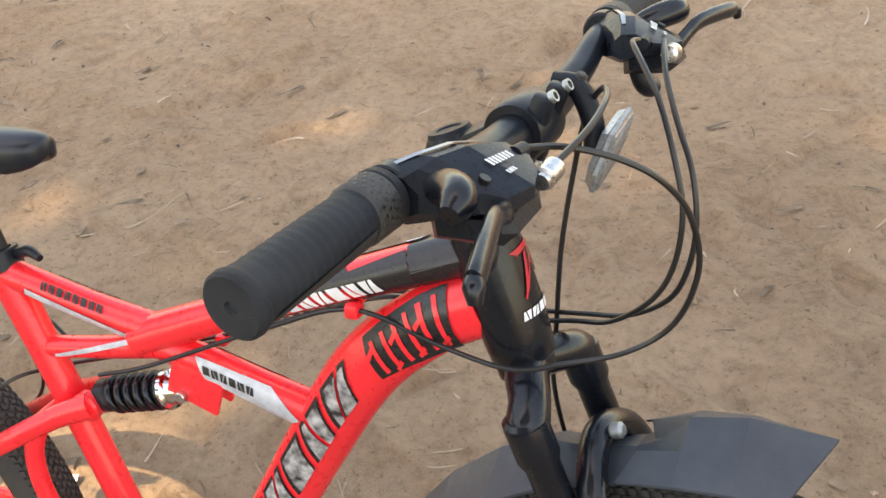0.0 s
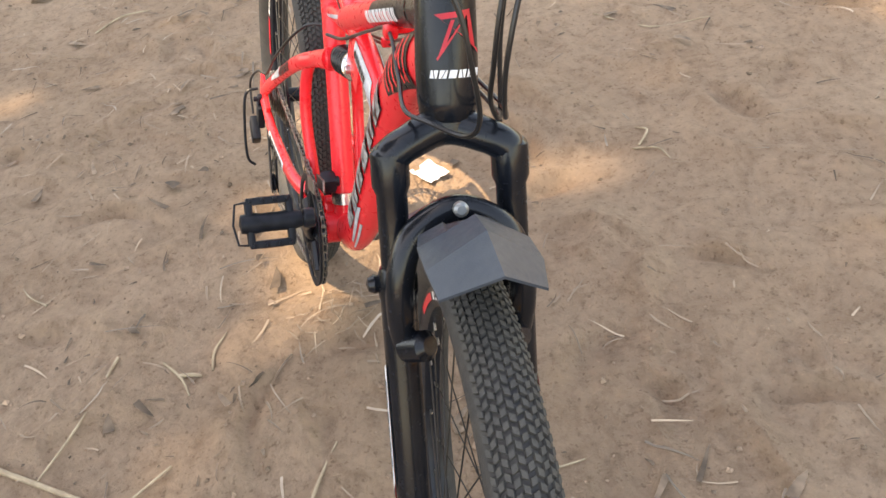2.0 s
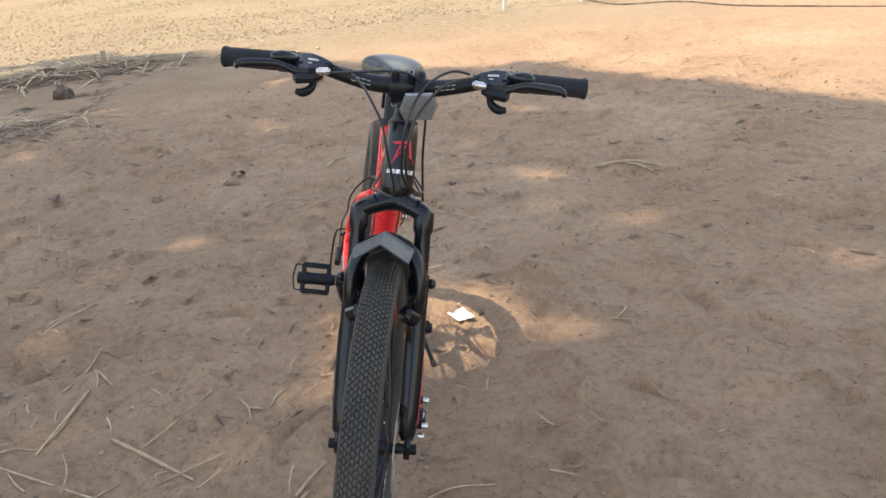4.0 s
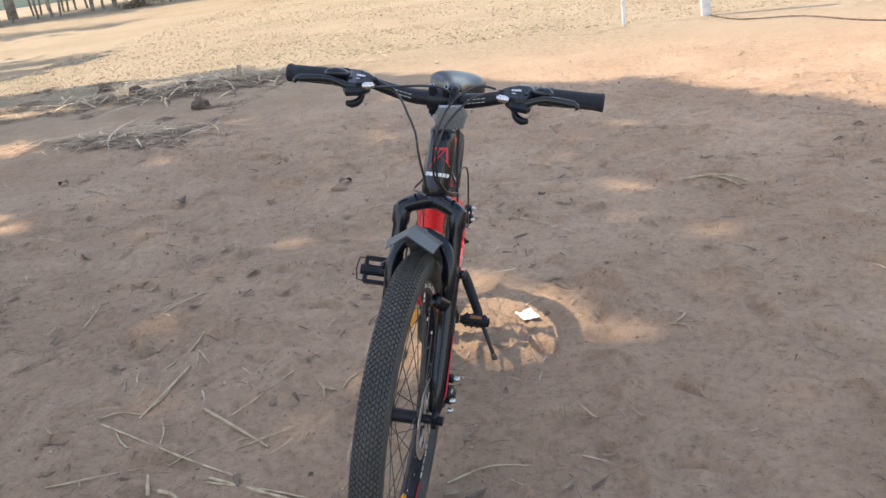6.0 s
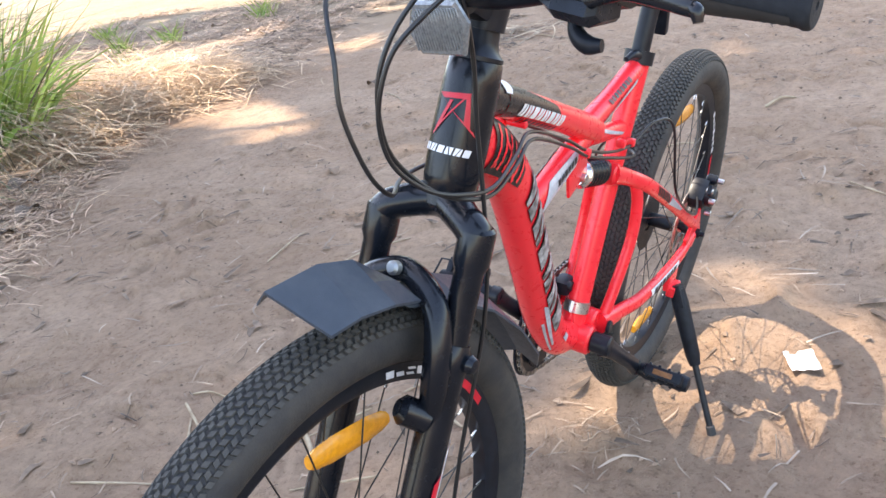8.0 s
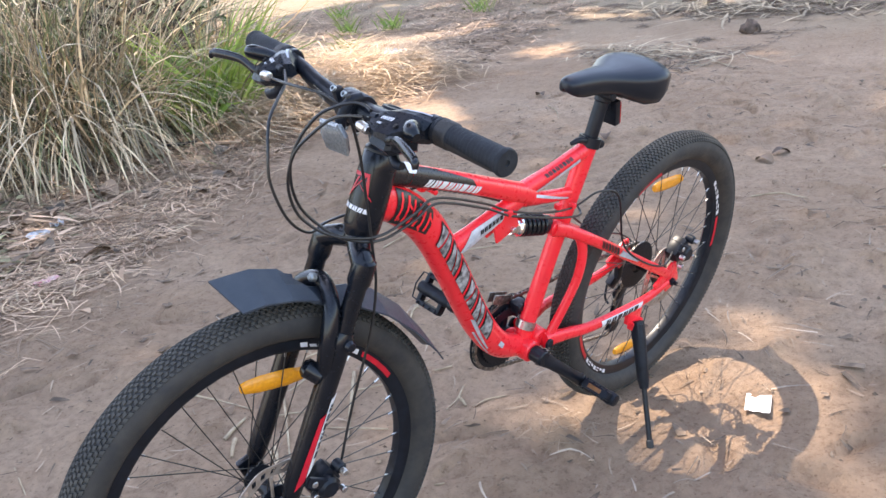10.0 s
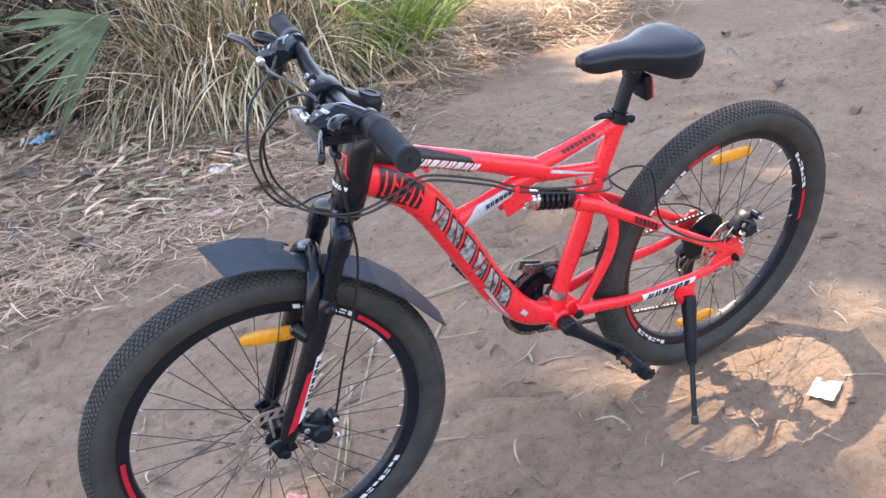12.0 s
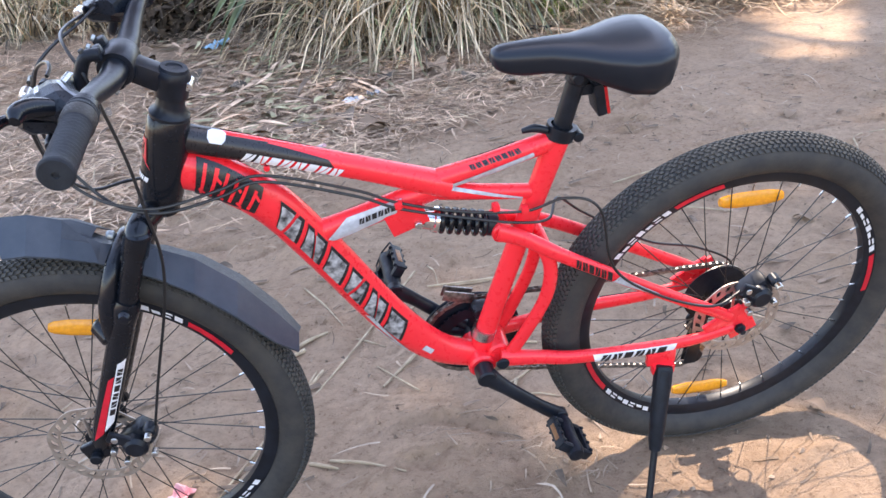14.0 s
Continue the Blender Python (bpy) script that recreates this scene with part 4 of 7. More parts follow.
# cables
CABLES = {
    "front_brake_cable": [(0.934, -0.146, 0.633), (0.945, -0.090, 0.643), (0.946, -0.040, 0.650), (0.936, 0.000, 0.647), (0.920, 0.026, 0.622), (0.910, 0.037, 0.570), (0.902, 0.041, 0.497), (0.899, 0.050, 0.420), (0.896, 0.058, 0.350), (0.912, 0.066, 0.270), (0.950, 0.070, 0.150), (0.980, 0.078, 0.050)],
    "gear_cable": [(0.915, -0.140, 0.643), (0.935, -0.108, 0.636), (0.966, -0.084, 0.623), (0.992, -0.066, 0.604), (1.010, -0.044, 0.572), (1.018, -0.030, 0.526), (1.004, -0.012, 0.470), (0.970, -0.010, 0.436), (0.926, -0.030, 0.428), (0.885, -0.041, 0.421), (0.820, -0.030, 0.424), (0.734, -0.019, 0.437), (0.640, -0.016, 0.398), (0.500, -0.018, 0.330), (0.440, -0.028, 0.312)],
    "rear_brake_cable": [(0.961, 0.112, 0.659), (0.966, 0.082, 0.652), (0.973, 0.056, 0.640), (0.986, 0.032, 0.616), (1.002, 0.012, 0.586), (1.010, 0.004, 0.548), (1.008, 0.004, 0.511), (0.996, 0.012, 0.478), (0.965, 0.028, 0.449), (0.925, 0.044, 0.434), (0.876, 0.050, 0.426), (0.800, 0.036, 0.430), (0.740, 0.024, 0.434), (0.620, 0.022, 0.384), (0.560, 0.026, 0.352), (0.470, 0.030, 0.320), (0.370, 0.028, 0.298), (0.310, 0.040, 0.318), (0.262, 0.058, 0.300), (0.238, 0.072, 0.190), (0.160, 0.078, 0.120), (0.060, 0.076, 0.070), (0.000, 0.060, 0.078)],
    "shift_cable": [(0.942, 0.104, 0.660), (0.940, 0.090, 0.662), (0.944, 0.072, 0.662), (0.956, 0.048, 0.653), (0.972, 0.024, 0.635), (0.989, 0.004, 0.599), (1.000, -0.004, 0.560), (0.998, -0.003, 0.515), (0.983, 0.004, 0.478), (0.950, 0.026, 0.441), (0.915, 0.044, 0.425), (0.870, 0.048, 0.416), (0.800, 0.038, 0.420), (0.740, 0.028, 0.426), (0.620, 0.026, 0.376), (0.560, 0.030, 0.344), (0.470, 0.034, 0.312), (0.385, 0.034, 0.284), (0.330, 0.020, 0.270), (0.300, -0.030, 0.270), (0.240, -0.070, 0.200), (0.120, -0.074, 0.110), (0.020, -0.078, 0.070), (-0.060, -0.085, 0.010), (-0.040, -0.085, -0.050)],
}


def with_bar(p):
    """The upper ends of the cables keep to the bar."""
    w = min(max((p[2] - 0.42) / 0.2, 0.0), 1.0)
    return (p[0] + 0.004 * w, p[1] * (1 - 0.06 * w), p[2] - 0.004 * w)


for nm, pts in CABLES.items():
    part("cable", tube(spline([with_bar(p) for p in pts], 8), 0.0023, 8), CABLE_MAT, bicycle, "black cable housing")
part("cable_clip", rbox(bmesh.new(), (0.014, 0.016, 0.014), pose(0.736, -0.017, 0.436), 0.3), RED, frame_main)
for x, z in ((0.56, 0.352), (0.415, 0.318), (0.37, 0.305)):
    part("cable_clip", rbox(bmesh.new(), (0.012, 0.014, 0.012), pose(x, 0.026, z - 0.004), 0.3), RED, frame_main)

# seat post and saddle
SP0, SP1 = Vector((0.311, 0, 0.400)), Vector((0.276, 0, 0.524))
bm = cyl(bmesh.new(), SP0, SP1, 0.0138, 24)
rbox(bm, (0.040, 0.036, 0.026), pose(0.274, 0, 0.528, 0, -8, 0), 0.3)
rbox(bm, (0.050, 0.052, 0.012), pose(0.276, 0, 0.509, 0, -6, 0), 0.4)
for x in (0.262, 0.292):
    cyl(bm, (x, -0.030, 0.506), (x, 0.030, 0.506), 0.0085, 14)
cyl(bm, SP1 - (SP1 - SP0) * 0.30, SP1, 0.0165, 20)
seat_post = part("seat_post", bm, BLACK, bicycle, "black seat post")
bm = turned([(-0.010, 0.0165), (-0.010, 0.0225), (0.010, 0.0225), (0.010, 0.0165)], (0.308, 0, 0.411), SP1 - SP0, 28)
sweep(bm, spline([(0.330, 0.006, 0.419), (0.348, 0.004, 0.425), (0.366, 0.0, 0.421)], 4), [0.006, 0.0065, 0.004], 10)
cyl(bm, (0.283, -0.014, 0.402), (0.283, 0.014, 0.402), 0.008, 14)
part("seat_clamp", bm, BLACK, bicycle, "black quick-release seat clamp")
bm = rbox(bmesh.new(), (0.015, 0.040, 0.052), pose(0.2545, 0, 0.462, 0, 10, 0), 0.2)
rbox(bm, (0.030, 0.016, 0.018), pose(0.276, 0, 0.476), 0.2)
tail = part("tail_reflector", bm, BLACK_PLASTIC, bicycle, "black-backed red rear reflector on the seat post")
part("lens", rbox(bmesh.new(), (0.006, 0.036, 0.046), pose(0.2445, 0, 0.4595, 0, 10, 0), 0.3), RED_LENS, tail, "red reflector lens")
SAD = ((0.4090, 0.008, 0.5440, 0.008, 0.012), (0.4055, 0.0150, 0.5475, 0.0115, 0.0185), (0.398, 0.0195, 0.5500, 0.0145, 0.024), (0.388, 0.0222, 0.5515, 0.0165, 0.029), (0.370, 0.024, 0.552, 0.018, 0.034), (0.330, 0.029, 0.551, 0.019, 0.033), (0.290, 0.038, 0.548, 0.021, 0.036),
       (0.255, 0.056, 0.547, 0.023, 0.054), (0.224, 0.072, 0.549, 0.025, 0.070), (0.195, 0.077, 0.550, 0.025, 0.076), (0.172, 0.070, 0.548, 0.022, 0.064), (0.156, 0.048, 0.540, 0.015, 0.040))
secs = []
for x, hw, zt, crown_, drop in SAD:
    ring = []
    for k in range(24):
        a = 2 * math.pi * k / 24
        cy, sz = math.cos(a), math.sin(a)
        y = hw * math.copysign(abs(cy) ** 0.85, cy)
        z = zt - crown_ + (crown_ * abs(sz) if sz > 0 else -(drop - crown_ * 0.2) * abs(sz) ** 0.55 * (0.35 + 0.65 * abs(cy) ** 0.5))
        ring.append(Vector((x, y, z + 0.008)))
    secs.append(ring)
saddle = part("saddle", loft(bmesh.new(), secs), SADDLE_MAT, bicycle, "black smooth vinyl saddle", None, 60)
for s in (1, -1):
    part("saddle_rail", tube(spline([(0.372, s * 0.010, 0.544), (0.345, s * 0.018, 0.528), (0.290, s * 0.021, 0.522), (0.235, s * 0.021, 0.522), (0.190, s * 0.030, 0.534)], 5), 0.0036, 10), BLACK, saddle, "black steel rail")

# drivetrain
RING_Y = -0.050
bm = bmesh.new()
n = 126
for yy, r0, r1 in ((RING_Y, 0.060, 0.084), (RING_Y + 0.007, 0.045, 0.066)):
    prof = []
    vo = [[bm.verts.new(BB + Vector((math.cos(2 * math.pi * k / n) * rr, yy + dy, math.sin(2 * math.pi * k / n) * rr)))
           for k in range(n) for rr in ((r1 + (0.004 if k % 3 == 1 else 0.0)),)] for dy in (-0.0012, 0.0012)]
    vi = [[bm.verts.new(BB + Vector((math.cos(2 * math.pi * k / n) * r0, yy + dy, math.sin(2 * math.pi * k / n) * r0))) for k in range(n)] for dy in (-0.0012, 0.0012)]
    for k in range(n):
        j = (k + 1) % n
        bm.faces.new((vo[0][k], vo[0][j], vi[0][j], vi[0][k]))
        bm.faces.new((vo[1][k], vo[1][j], vi[1][j], vi[1][k]))
        bm.faces.new((vo[0][k], vo[0][j], vo[1][j], vo[1][k]))
        bm.faces.new((vi[0][k], vi[0][j], vi[1][j], vi[1][k]))
for k in range(5):
    a = 2 * math.pi * k / 5 + 0.4
    cyl(bm, BB + Vector((0, RING_Y - 0.002, 0)), BB + Vector((math.cos(a) * 0.066, RING_Y - 0.002, math.sin(a) * 0.066)), 0.008, 8)
cyl(bm, BB + Vector((0, -0.068, 0)), BB + Vector((0, -0.036, 0)), 0.020, 24)
crankset = part("crankset", bm, BLACK, bicycle, "black toothed chainrings")
part("chain_guard", turned([(0, 0.083), (-0.001, 0.089), (-0.004, 0.090), (-0.005, 0.086), (-0.004, 0.080), (-0.002, 0.079)], BB + Vector((0, RING_Y - 0.004, 0)), (0, 1, 0), 72, True), BLACK_PLASTIC, crankset, "black plastic chain guard")
CR = Vector((-0.123, 0, -0.107))
for s in (1, -1):
    e = BB + CR * s
    p = [BB + Vector((0, s * 0.056, 0)), BB + CR * s * 0.25 + Vector((0, s * 0.066, 0)), BB + CR * s * 0.7 + Vector((0, s * 0.078, 0)), e + Vector((0, s * 0.080, 0))]
    bm = tube(spline(p, 5), [0.019, 0.0135, 0.0125, 0.015], 16, 0.62)
    cyl(bm, BB + Vector((0, s * 0.036, 0)), BB + Vector((0, s * 0.068, 0)), 0.017, 22)
    cyl(bm, e + Vector((0, s * 0.072, 0)), e + Vector((0, s * 0.089, 0)), 0.014, 20)
    part("crank_arm", bm, BLACK, crankset, "black crank arm")
    # platform pedal: a spindle body between two toothed rails, joined at both ends
    pm = Matrix.Translation(e + Vector((0, s * 0.134, 0))) @ Matrix.Rotation(radians(-41 if s > 0 else 58), 4, "Y") @ Matrix.Diagonal((0.82, 0.82, 0.9, 1))
    bm = bmesh.new()
    lathe(bm, [(-0.044, 0), (-0.044, 0.011), (-0.030, 0.0150), (-0.012, 0.0135), (0.012, 0.0135), (0.026, 0.0155), (0.040, 0.0130), (0.043, 0.0)], pm @ Vector((0, 0, 0)), pm.to_3x3() @ Vector((0, s, 0)), 20)
    for sx in (-1, 1):
        rbox(bm, (0.013, 0.076, 0.021), pm @ pose(sx * 0.0365, 0, 0), 0.25)
        for k in range(4):
            for sz in (-1, 1):
                rbox(bm, (0.008, 0.006, 0.007), pm @ pose(sx * 0.038, -0.030 + k * 0.020, sz * 0.011), 0.25, 1)
    for yy in (-0.034, 0.034):
        rbox(bm, (0.078, 0.013, 0.021), pm @ pose(0, yy, 0), 0.4)
    pedal = part("pedal", bm, BLACK_PLASTIC, bicycle, "black plastic platform pedal with amber reflectors")
    for sx in (-1, 1):
        part("reflector", rbox(bmesh.new(), (0.004, 0.040, 0.010), pm @ pose(sx * 0.0420, 0, 0), 0.3), DARK_AMBER, pedal, "amber pedal reflector")
    part("spindle_cap", cyl(bmesh.new(), pm @ Vector((0, s * 0.040, 0)), pm @ Vector((0, s * 0.0445, 0)), 0.007, 14, 0.3), STEEL, pedal, "steel spindle cap")
    if s < 0:
        part("pedal_wire", tube([pm @ Vector(q) for q in ((-0.036, -0.040, 0.004), (-0.034, -0.056, 0.006), (0.0, -0.062, 0.008), (0.034, -0.056, 0.006), (0.036, -0.040, 0.004))], 0.0017, 8), BLACK, pedal, "thin bent wire")

# chain
def chain_path():
    up = [BB + Vector((math.cos(a) * 0.084, RING_Y, math.sin(a) * 0.084)) for a in np.linspace(radians(-80), radians(95), 24)]
    rear = [Vector((math.cos(a) * 0.050, -0.046, math.sin(a) * 0.050)) for a in np.linspace(radians(95), radians(200), 12)]
    low = [Vector((0.010, -0.052, -0.070)), Vector((0.030, -0.054, -0.100)), Vector((-0.012, -0.056, -0.170)), Vector((0.000, -0.056, -0.196)), Vector((0.030, -0.056, -0.206))]
    return up + rear + low + [up[0]]


cp = chain_path()
ln = [0.0]
for a, b in zip(cp, cp[1:]):
    ln.append(ln[-1] + (b - a).length)
bm = bmesh.new()
pitch = 0.0127
for k in range(int(ln[-1] / pitch)):
    s = k * pitch
    i = max(j for j in range(len(ln) - 1) if ln[j] <= s)
    p = cp[i].lerp(cp[i + 1], (s - ln[i]) / max(1e-6, ln[i + 1] - ln[i]))
    d = (cp[i + 1] - cp[i]).normalized()
    q = aimed(p, (0, 1, 0), d)
    w = 0.0032 if k % 2 else 0.0022
    for sy in (-w, w):
        rbox(bm, (0.0132, 0.0082, 0.0011), q @ Matrix.Translation((0, 0, sy)), 0.3, 1)
    cyl(bm, q @ Vector((0.0063, 0, -0.003)), q @ Vector((0.0063, 0, 0.003)), 0.0036, 6)
part("chain", bm, CHAIN_MAT, bicycle, "oily steel roller chain")

# derailleurs, calipers, kickstand
bm = rbox(bmesh.new(), (0.054, 0.003, 0.022), pose(0.468, -0.058, 0.088, 0, -20, 0), 0.3)
rbox(bm, (0.054, 0.003, 0.020), pose(0.468, -0.044, 0.088, 0, -20, 0), 0.3)
front_mech = part("front_derailleur", bm, CHAIN_MAT, bicycle, "dark steel front derailleur cage")
bm = rbox(bmesh.new(), (0.030, 0.026, 0.028), pose(0.434, -0.026, 0.068, 0, 10, 0), 0.35)
cyl(bm, (0.440, -0.040, 0.072), (0.440, -0.010, 0.072), 0.008, 14)
part("linkage", bm, BLACK, front_mech, "black derailleur linkage")
bm = rbox(bmesh.new(), (0.030, 0.014, 0.052), pose(-0.006, -0.074, -0.034, 0, 15, 0), 0.3)
rbox(bm, (0.050, 0.018, 0.032), pose(-0.010, -0.086, -0.070, 0, 40, 0), 0.3)
for yy in (-0.050, -0.062):
    rbox(bm, (0.026, 0.002, 0.130), pose(0.008, yy, -0.136, 0, -6, 0), 0.3)
rear_mech = part("rear_derailleur", bm, BLACK, bicycle, "black rear derailleur")
for x, z in ((0.014, -0.085), (0.004, -0.188)):
    part("pulley", cyl(bmesh.new(), (x, -0.060, z), (x, -0.052, z), 0.018, 20), BLACK_PLASTIC, rear_mech)
bm = tube(spline([(-0.030, -0.074, 0.01), (-0.030, -0.098, 0.0), (-0.020, -0.105, -0.06), (-0.010, -0.104, -0.13), (-0.010, -0.090, -0.15)], 5), 0.003, 8)
part("mech_guard", bm, BLACK, rear_mech, "bent wire derailleur guard")
for nm, c, m, lab in (("front_caliper", Vector((1.006, 0.056, 0.022)), STEER, "black mechanical front disc brake caliper"), ("rear_caliper", Vector((-0.022, 0.056, 0.074)), I4, "black mechanical rear disc brake caliper")):
    bm = rbox(bmesh.new(), (0.054, 0.036, 0.040), Matrix.Translation(c) @ Matrix.Rotation(radians(35), 4, "Y"), 0.3)
    cyl(bm, c + Vector((0, 0.010, 0)), c + Vector((0, 0.034, 0)), 0.020, 20, 0.3)
    cyl(bm, c + Vector((-0.026, 0.004, 0.024)), c + Vector((-0.026, 0.026, 0.024)), 0.010, 14, 0.3)
    rbox(bm, (0.060, 0.008, 0.018), Matrix.Translation(c + Vector((0.010, 0.026, 0.014))) @ Matrix.Rotation(radians(-30), 4, "Y"), 0.3)
    cal = part(nm, bm, BLACK, bicycle, lab, m)
    for d in ((0.026, 0.020, 0.022), (-0.026, 0.020, -0.016), (0.018, 0.022, -0.026), (0.030, 0.028, 0.004), (-0.026, 0.026, 0.024)):
        part("caliper_bolt", cyl(bmesh.new(), c + Vector(d), c + Vector(d) + Vector((0, 0.012, 0)), 0.0055, 8), STEEL, cal, "steel bolt", m)
KP, KF = Vector((0.140, 0.086, -0.050)), Vector((0.202, 0.213, -0.290))
kd = (KF - KP).normalized()
bm = rbox(bmesh.new(), (0.030, 0.022, 0.046), aimed(KP + kd * 0.014, kd), 0.3)
sweep(bm, [KP, KP.lerp(KF, 0.10), KP.lerp(KF, 0.45), KP.lerp(KF, 0.52)], [0.014, 0.0155, 0.0135, 0.010], 16)
kickstand = part("kickstand", bm, BLACK_PLASTIC, bicycle, "black kickstand planted in the soil")
part("lower_rod", tube([KP.lerp(KF, 0.48), KP.lerp(KF, 0.9), KF], [0.0062, 0.0062, 0.0070], 12), BLACK, kickstand)
part("stand_foot", cyl(bmesh.new(), KF - kd * 0.018, KF + kd * 0.004, 0.0085, 14, 0.4), GREY_RUBBER, kickstand, "worn grey rubber foot")


# ---- the ground: one sheet of trodden soil, fine near the bicycle, out to the horizon ----
def soil_material():
    m = bpy.data.materials.new("soil")
    m.use_nodes = True
    nt = m.node_tree
    n, l = nt.nodes, nt.links
    bs = n["Principled BSDF"]
    tc = n.new("ShaderNodeTexCoord")

    def noise_(scale, detail=8.0, rough=0.6):
        z = n.new("ShaderNodeTexNoise")
        z.inputs["Scale"].default_value, z.inputs["Detail"].default_value, z.inputs["Roughness"].default_value = scale, detail, rough
        l.new(tc.outputs["Object"], z.inputs["Vector"])
        return z.outputs["Fac"]

    def warped(scale, bend, detail=6.0, rough=0.6):
        fac = noise_(scale, detail, rough)
        fac.node.inputs["Distortion"].default_value = bend
        return fac

    def ramp_(fac, stops):
        r = n.new("ShaderNodeValToRGB")
        el = r.color_ramp.elements
        while len(el) < len(stops):
            el.new(0.5)
        for e, (p, c) in zip(el, stops):
            e.position, e.color = p, (*c, 1)
        l.new(fac, r.inputs["Fac"])
        return r.outputs["Color"]

    def mix_(fac, a, b, mode="MIX"):
        x = n.new("ShaderNodeMix")
        x.data_type, x.blend_type = "RGBA", mode
        if isinstance(fac, float):
            x.inputs[0].default_value = fac
        else:
            l.new(fac, x.inputs[0])
        l.new(a, x.inputs[6])
        l.new(b, x.inputs[7])
        return x.outputs[2]

    base = ramp_(noise_(1.1), [(0.30, (0.335, 0.221, 0.143)), (0.52, (0.412, 0.283, 0.190)), (0.72, (0.482, 0.342, 0.237))])
    grain = ramp_(noise_(38.0, 10.0, 0.72), [(0.28, (0.55, 0.52, 0.49)), (0.50, (1.0, 1.0, 1.0)), (0.74, (1.22, 1.2, 1.16))])
    col = mix_(0.66, base, grain, "MULTIPLY")
    blot = ramp_(warped(7.5, 2.2, 5.0, 0.62), [(0.34, (0.66, 0.61, 0.57)), (0.50, (1.0, 1.0, 1.0)), (0.70, (1.16, 1.15, 1.12))])
    col = mix_(0.42, col, blot, "MULTIPLY")
    speck = ramp_(noise_(85.0, 3.0, 0.6), [(0.30, (0.48, 0.45, 0.42)), (0.42, (1.0, 1.0, 1.0)), (0.66, (1.0, 1.0, 1.0)), (0.74, (1.25, 1.24, 1.2))])
    col = mix_(0.66, col, speck, "MULTIPLY")
    # the far field: pale sand and dry turf
    field = ramp_(noise_(0.55, 9.0, 0.7), [(0.35, (0.295, 0.228, 0.155)), (0.5, (0.32, 0.255, 0.178)), (0.66, (0.275, 0.232, 0.15))])
    turf = ramp_(noise_(16.0, 10.0, 0.8), [(0.36, (0.50, 0.48, 0.40)), (0.56, (1.0, 1.0, 1.0)), (0.75, (1.12, 1.1, 1.05))])
    where = ramp_(noise_(0.35, 4.0, 0.6), [(0.42, (0.15, 0.15, 0.15)), (0.58, (1.0, 1.0, 1.0))])
    field = mix_(where, field, mix_(0.9, field, turf, "MULTIPLY"))
    sep = n.new("ShaderNodeSeparateXYZ")
    l.new(tc.outputs["Object"], sep.inputs[0])
    mr = n.new("ShaderNodeMapRange")
    mr.interpolation_type = "SMOOTHSTEP"
    mr.inputs["From Min"].default_value, mr.inputs["From Max"].default_value = -4.0, -7.5
    l.new(sep.outputs["X"], mr.inputs["Value"])
    col = mix_(mr.outputs["Result"], col, field)
    l.new(col, bs.inputs["Base Color"])
    bs.inputs["Roughness"].default_value = 0.93
    bs.inputs["Specular IOR Level"].default_value = 0.25
    b1 = n.new("ShaderNodeBump")
    b1.inputs["Strength"].default_value, b1.inputs["Distance"].default_value = 0.95, 0.020
    l.new(noise_(26.0, 10.0, 0.75), b1.inputs["Height"])
    b2 = n.new("ShaderNodeBump")
    b2.inputs["Strength"].default_value, b2.inputs["Distance"].default_value = 0.8, 0.005
    l.new(noise_(160.0, 6.0, 0.7), b2.inputs["Height"])
    l.new(b1.outputs["Normal"], b2.inputs["Normal"])
    l.new(b2.outputs["Normal"], bs.inputs["Normal"])
    return m


rng = np.random.default_rng(7)
LATTICE = rng.random((256, 256))


def value_noise(x, y, f):
    x, y = x * f + 91.7, y * f + 47.3
    i, j = np.floor(x).astype(int), np.floor(y).astype(int)
    u, v = x - i, y - j
    u, v = u * u * (3 - 2 * u), v * v * (3 - 2 * v)
    g = lambda a, b: LATTICE[a % 256, b % 256]
    return (g(i, j) * (1 - u) + g(i + 1, j) * u) * (1 - v) + (g(i, j + 1) * (1 - u) + g(i + 1, j + 1) * u) * v - 0.5


CONTACTS = ((0.0, -0.017), (1.07, -0.017), (0.2, 0.205))
SCUFFS = [(rng.uniform(-3.5, 2.6), rng.uniform(-2.6, 2.6), rng.uniform(0, math.pi), rng.uniform(0.04, 0.12), rng.uniform(0.012, 0.035), rng.uniform(-0.024, 0.010)) for _ in range(760)]

RIDGES = [(rng.uniform(-4.0, 2.4), rng.uniform(-2.5, 2.5), rng.uniform(0, 2 * math.pi), rng.uniform(0.03, 0.13), rng.uniform(0.02, 0.075), rng.uniform(0.008, 0.024)) for _ in range(1100)]


PRINTS = [(0.70, 0.52, 2.68, 1.0), (0.80, 0.66, 2.55, 1.0)] + [(rng.uniform(-3.4, 2.4), rng.uniform(-1.9, 2.4), rng.uniform(0, 2 * math.pi), rng.uniform(0.35, 0.9)) for _ in range(90)]


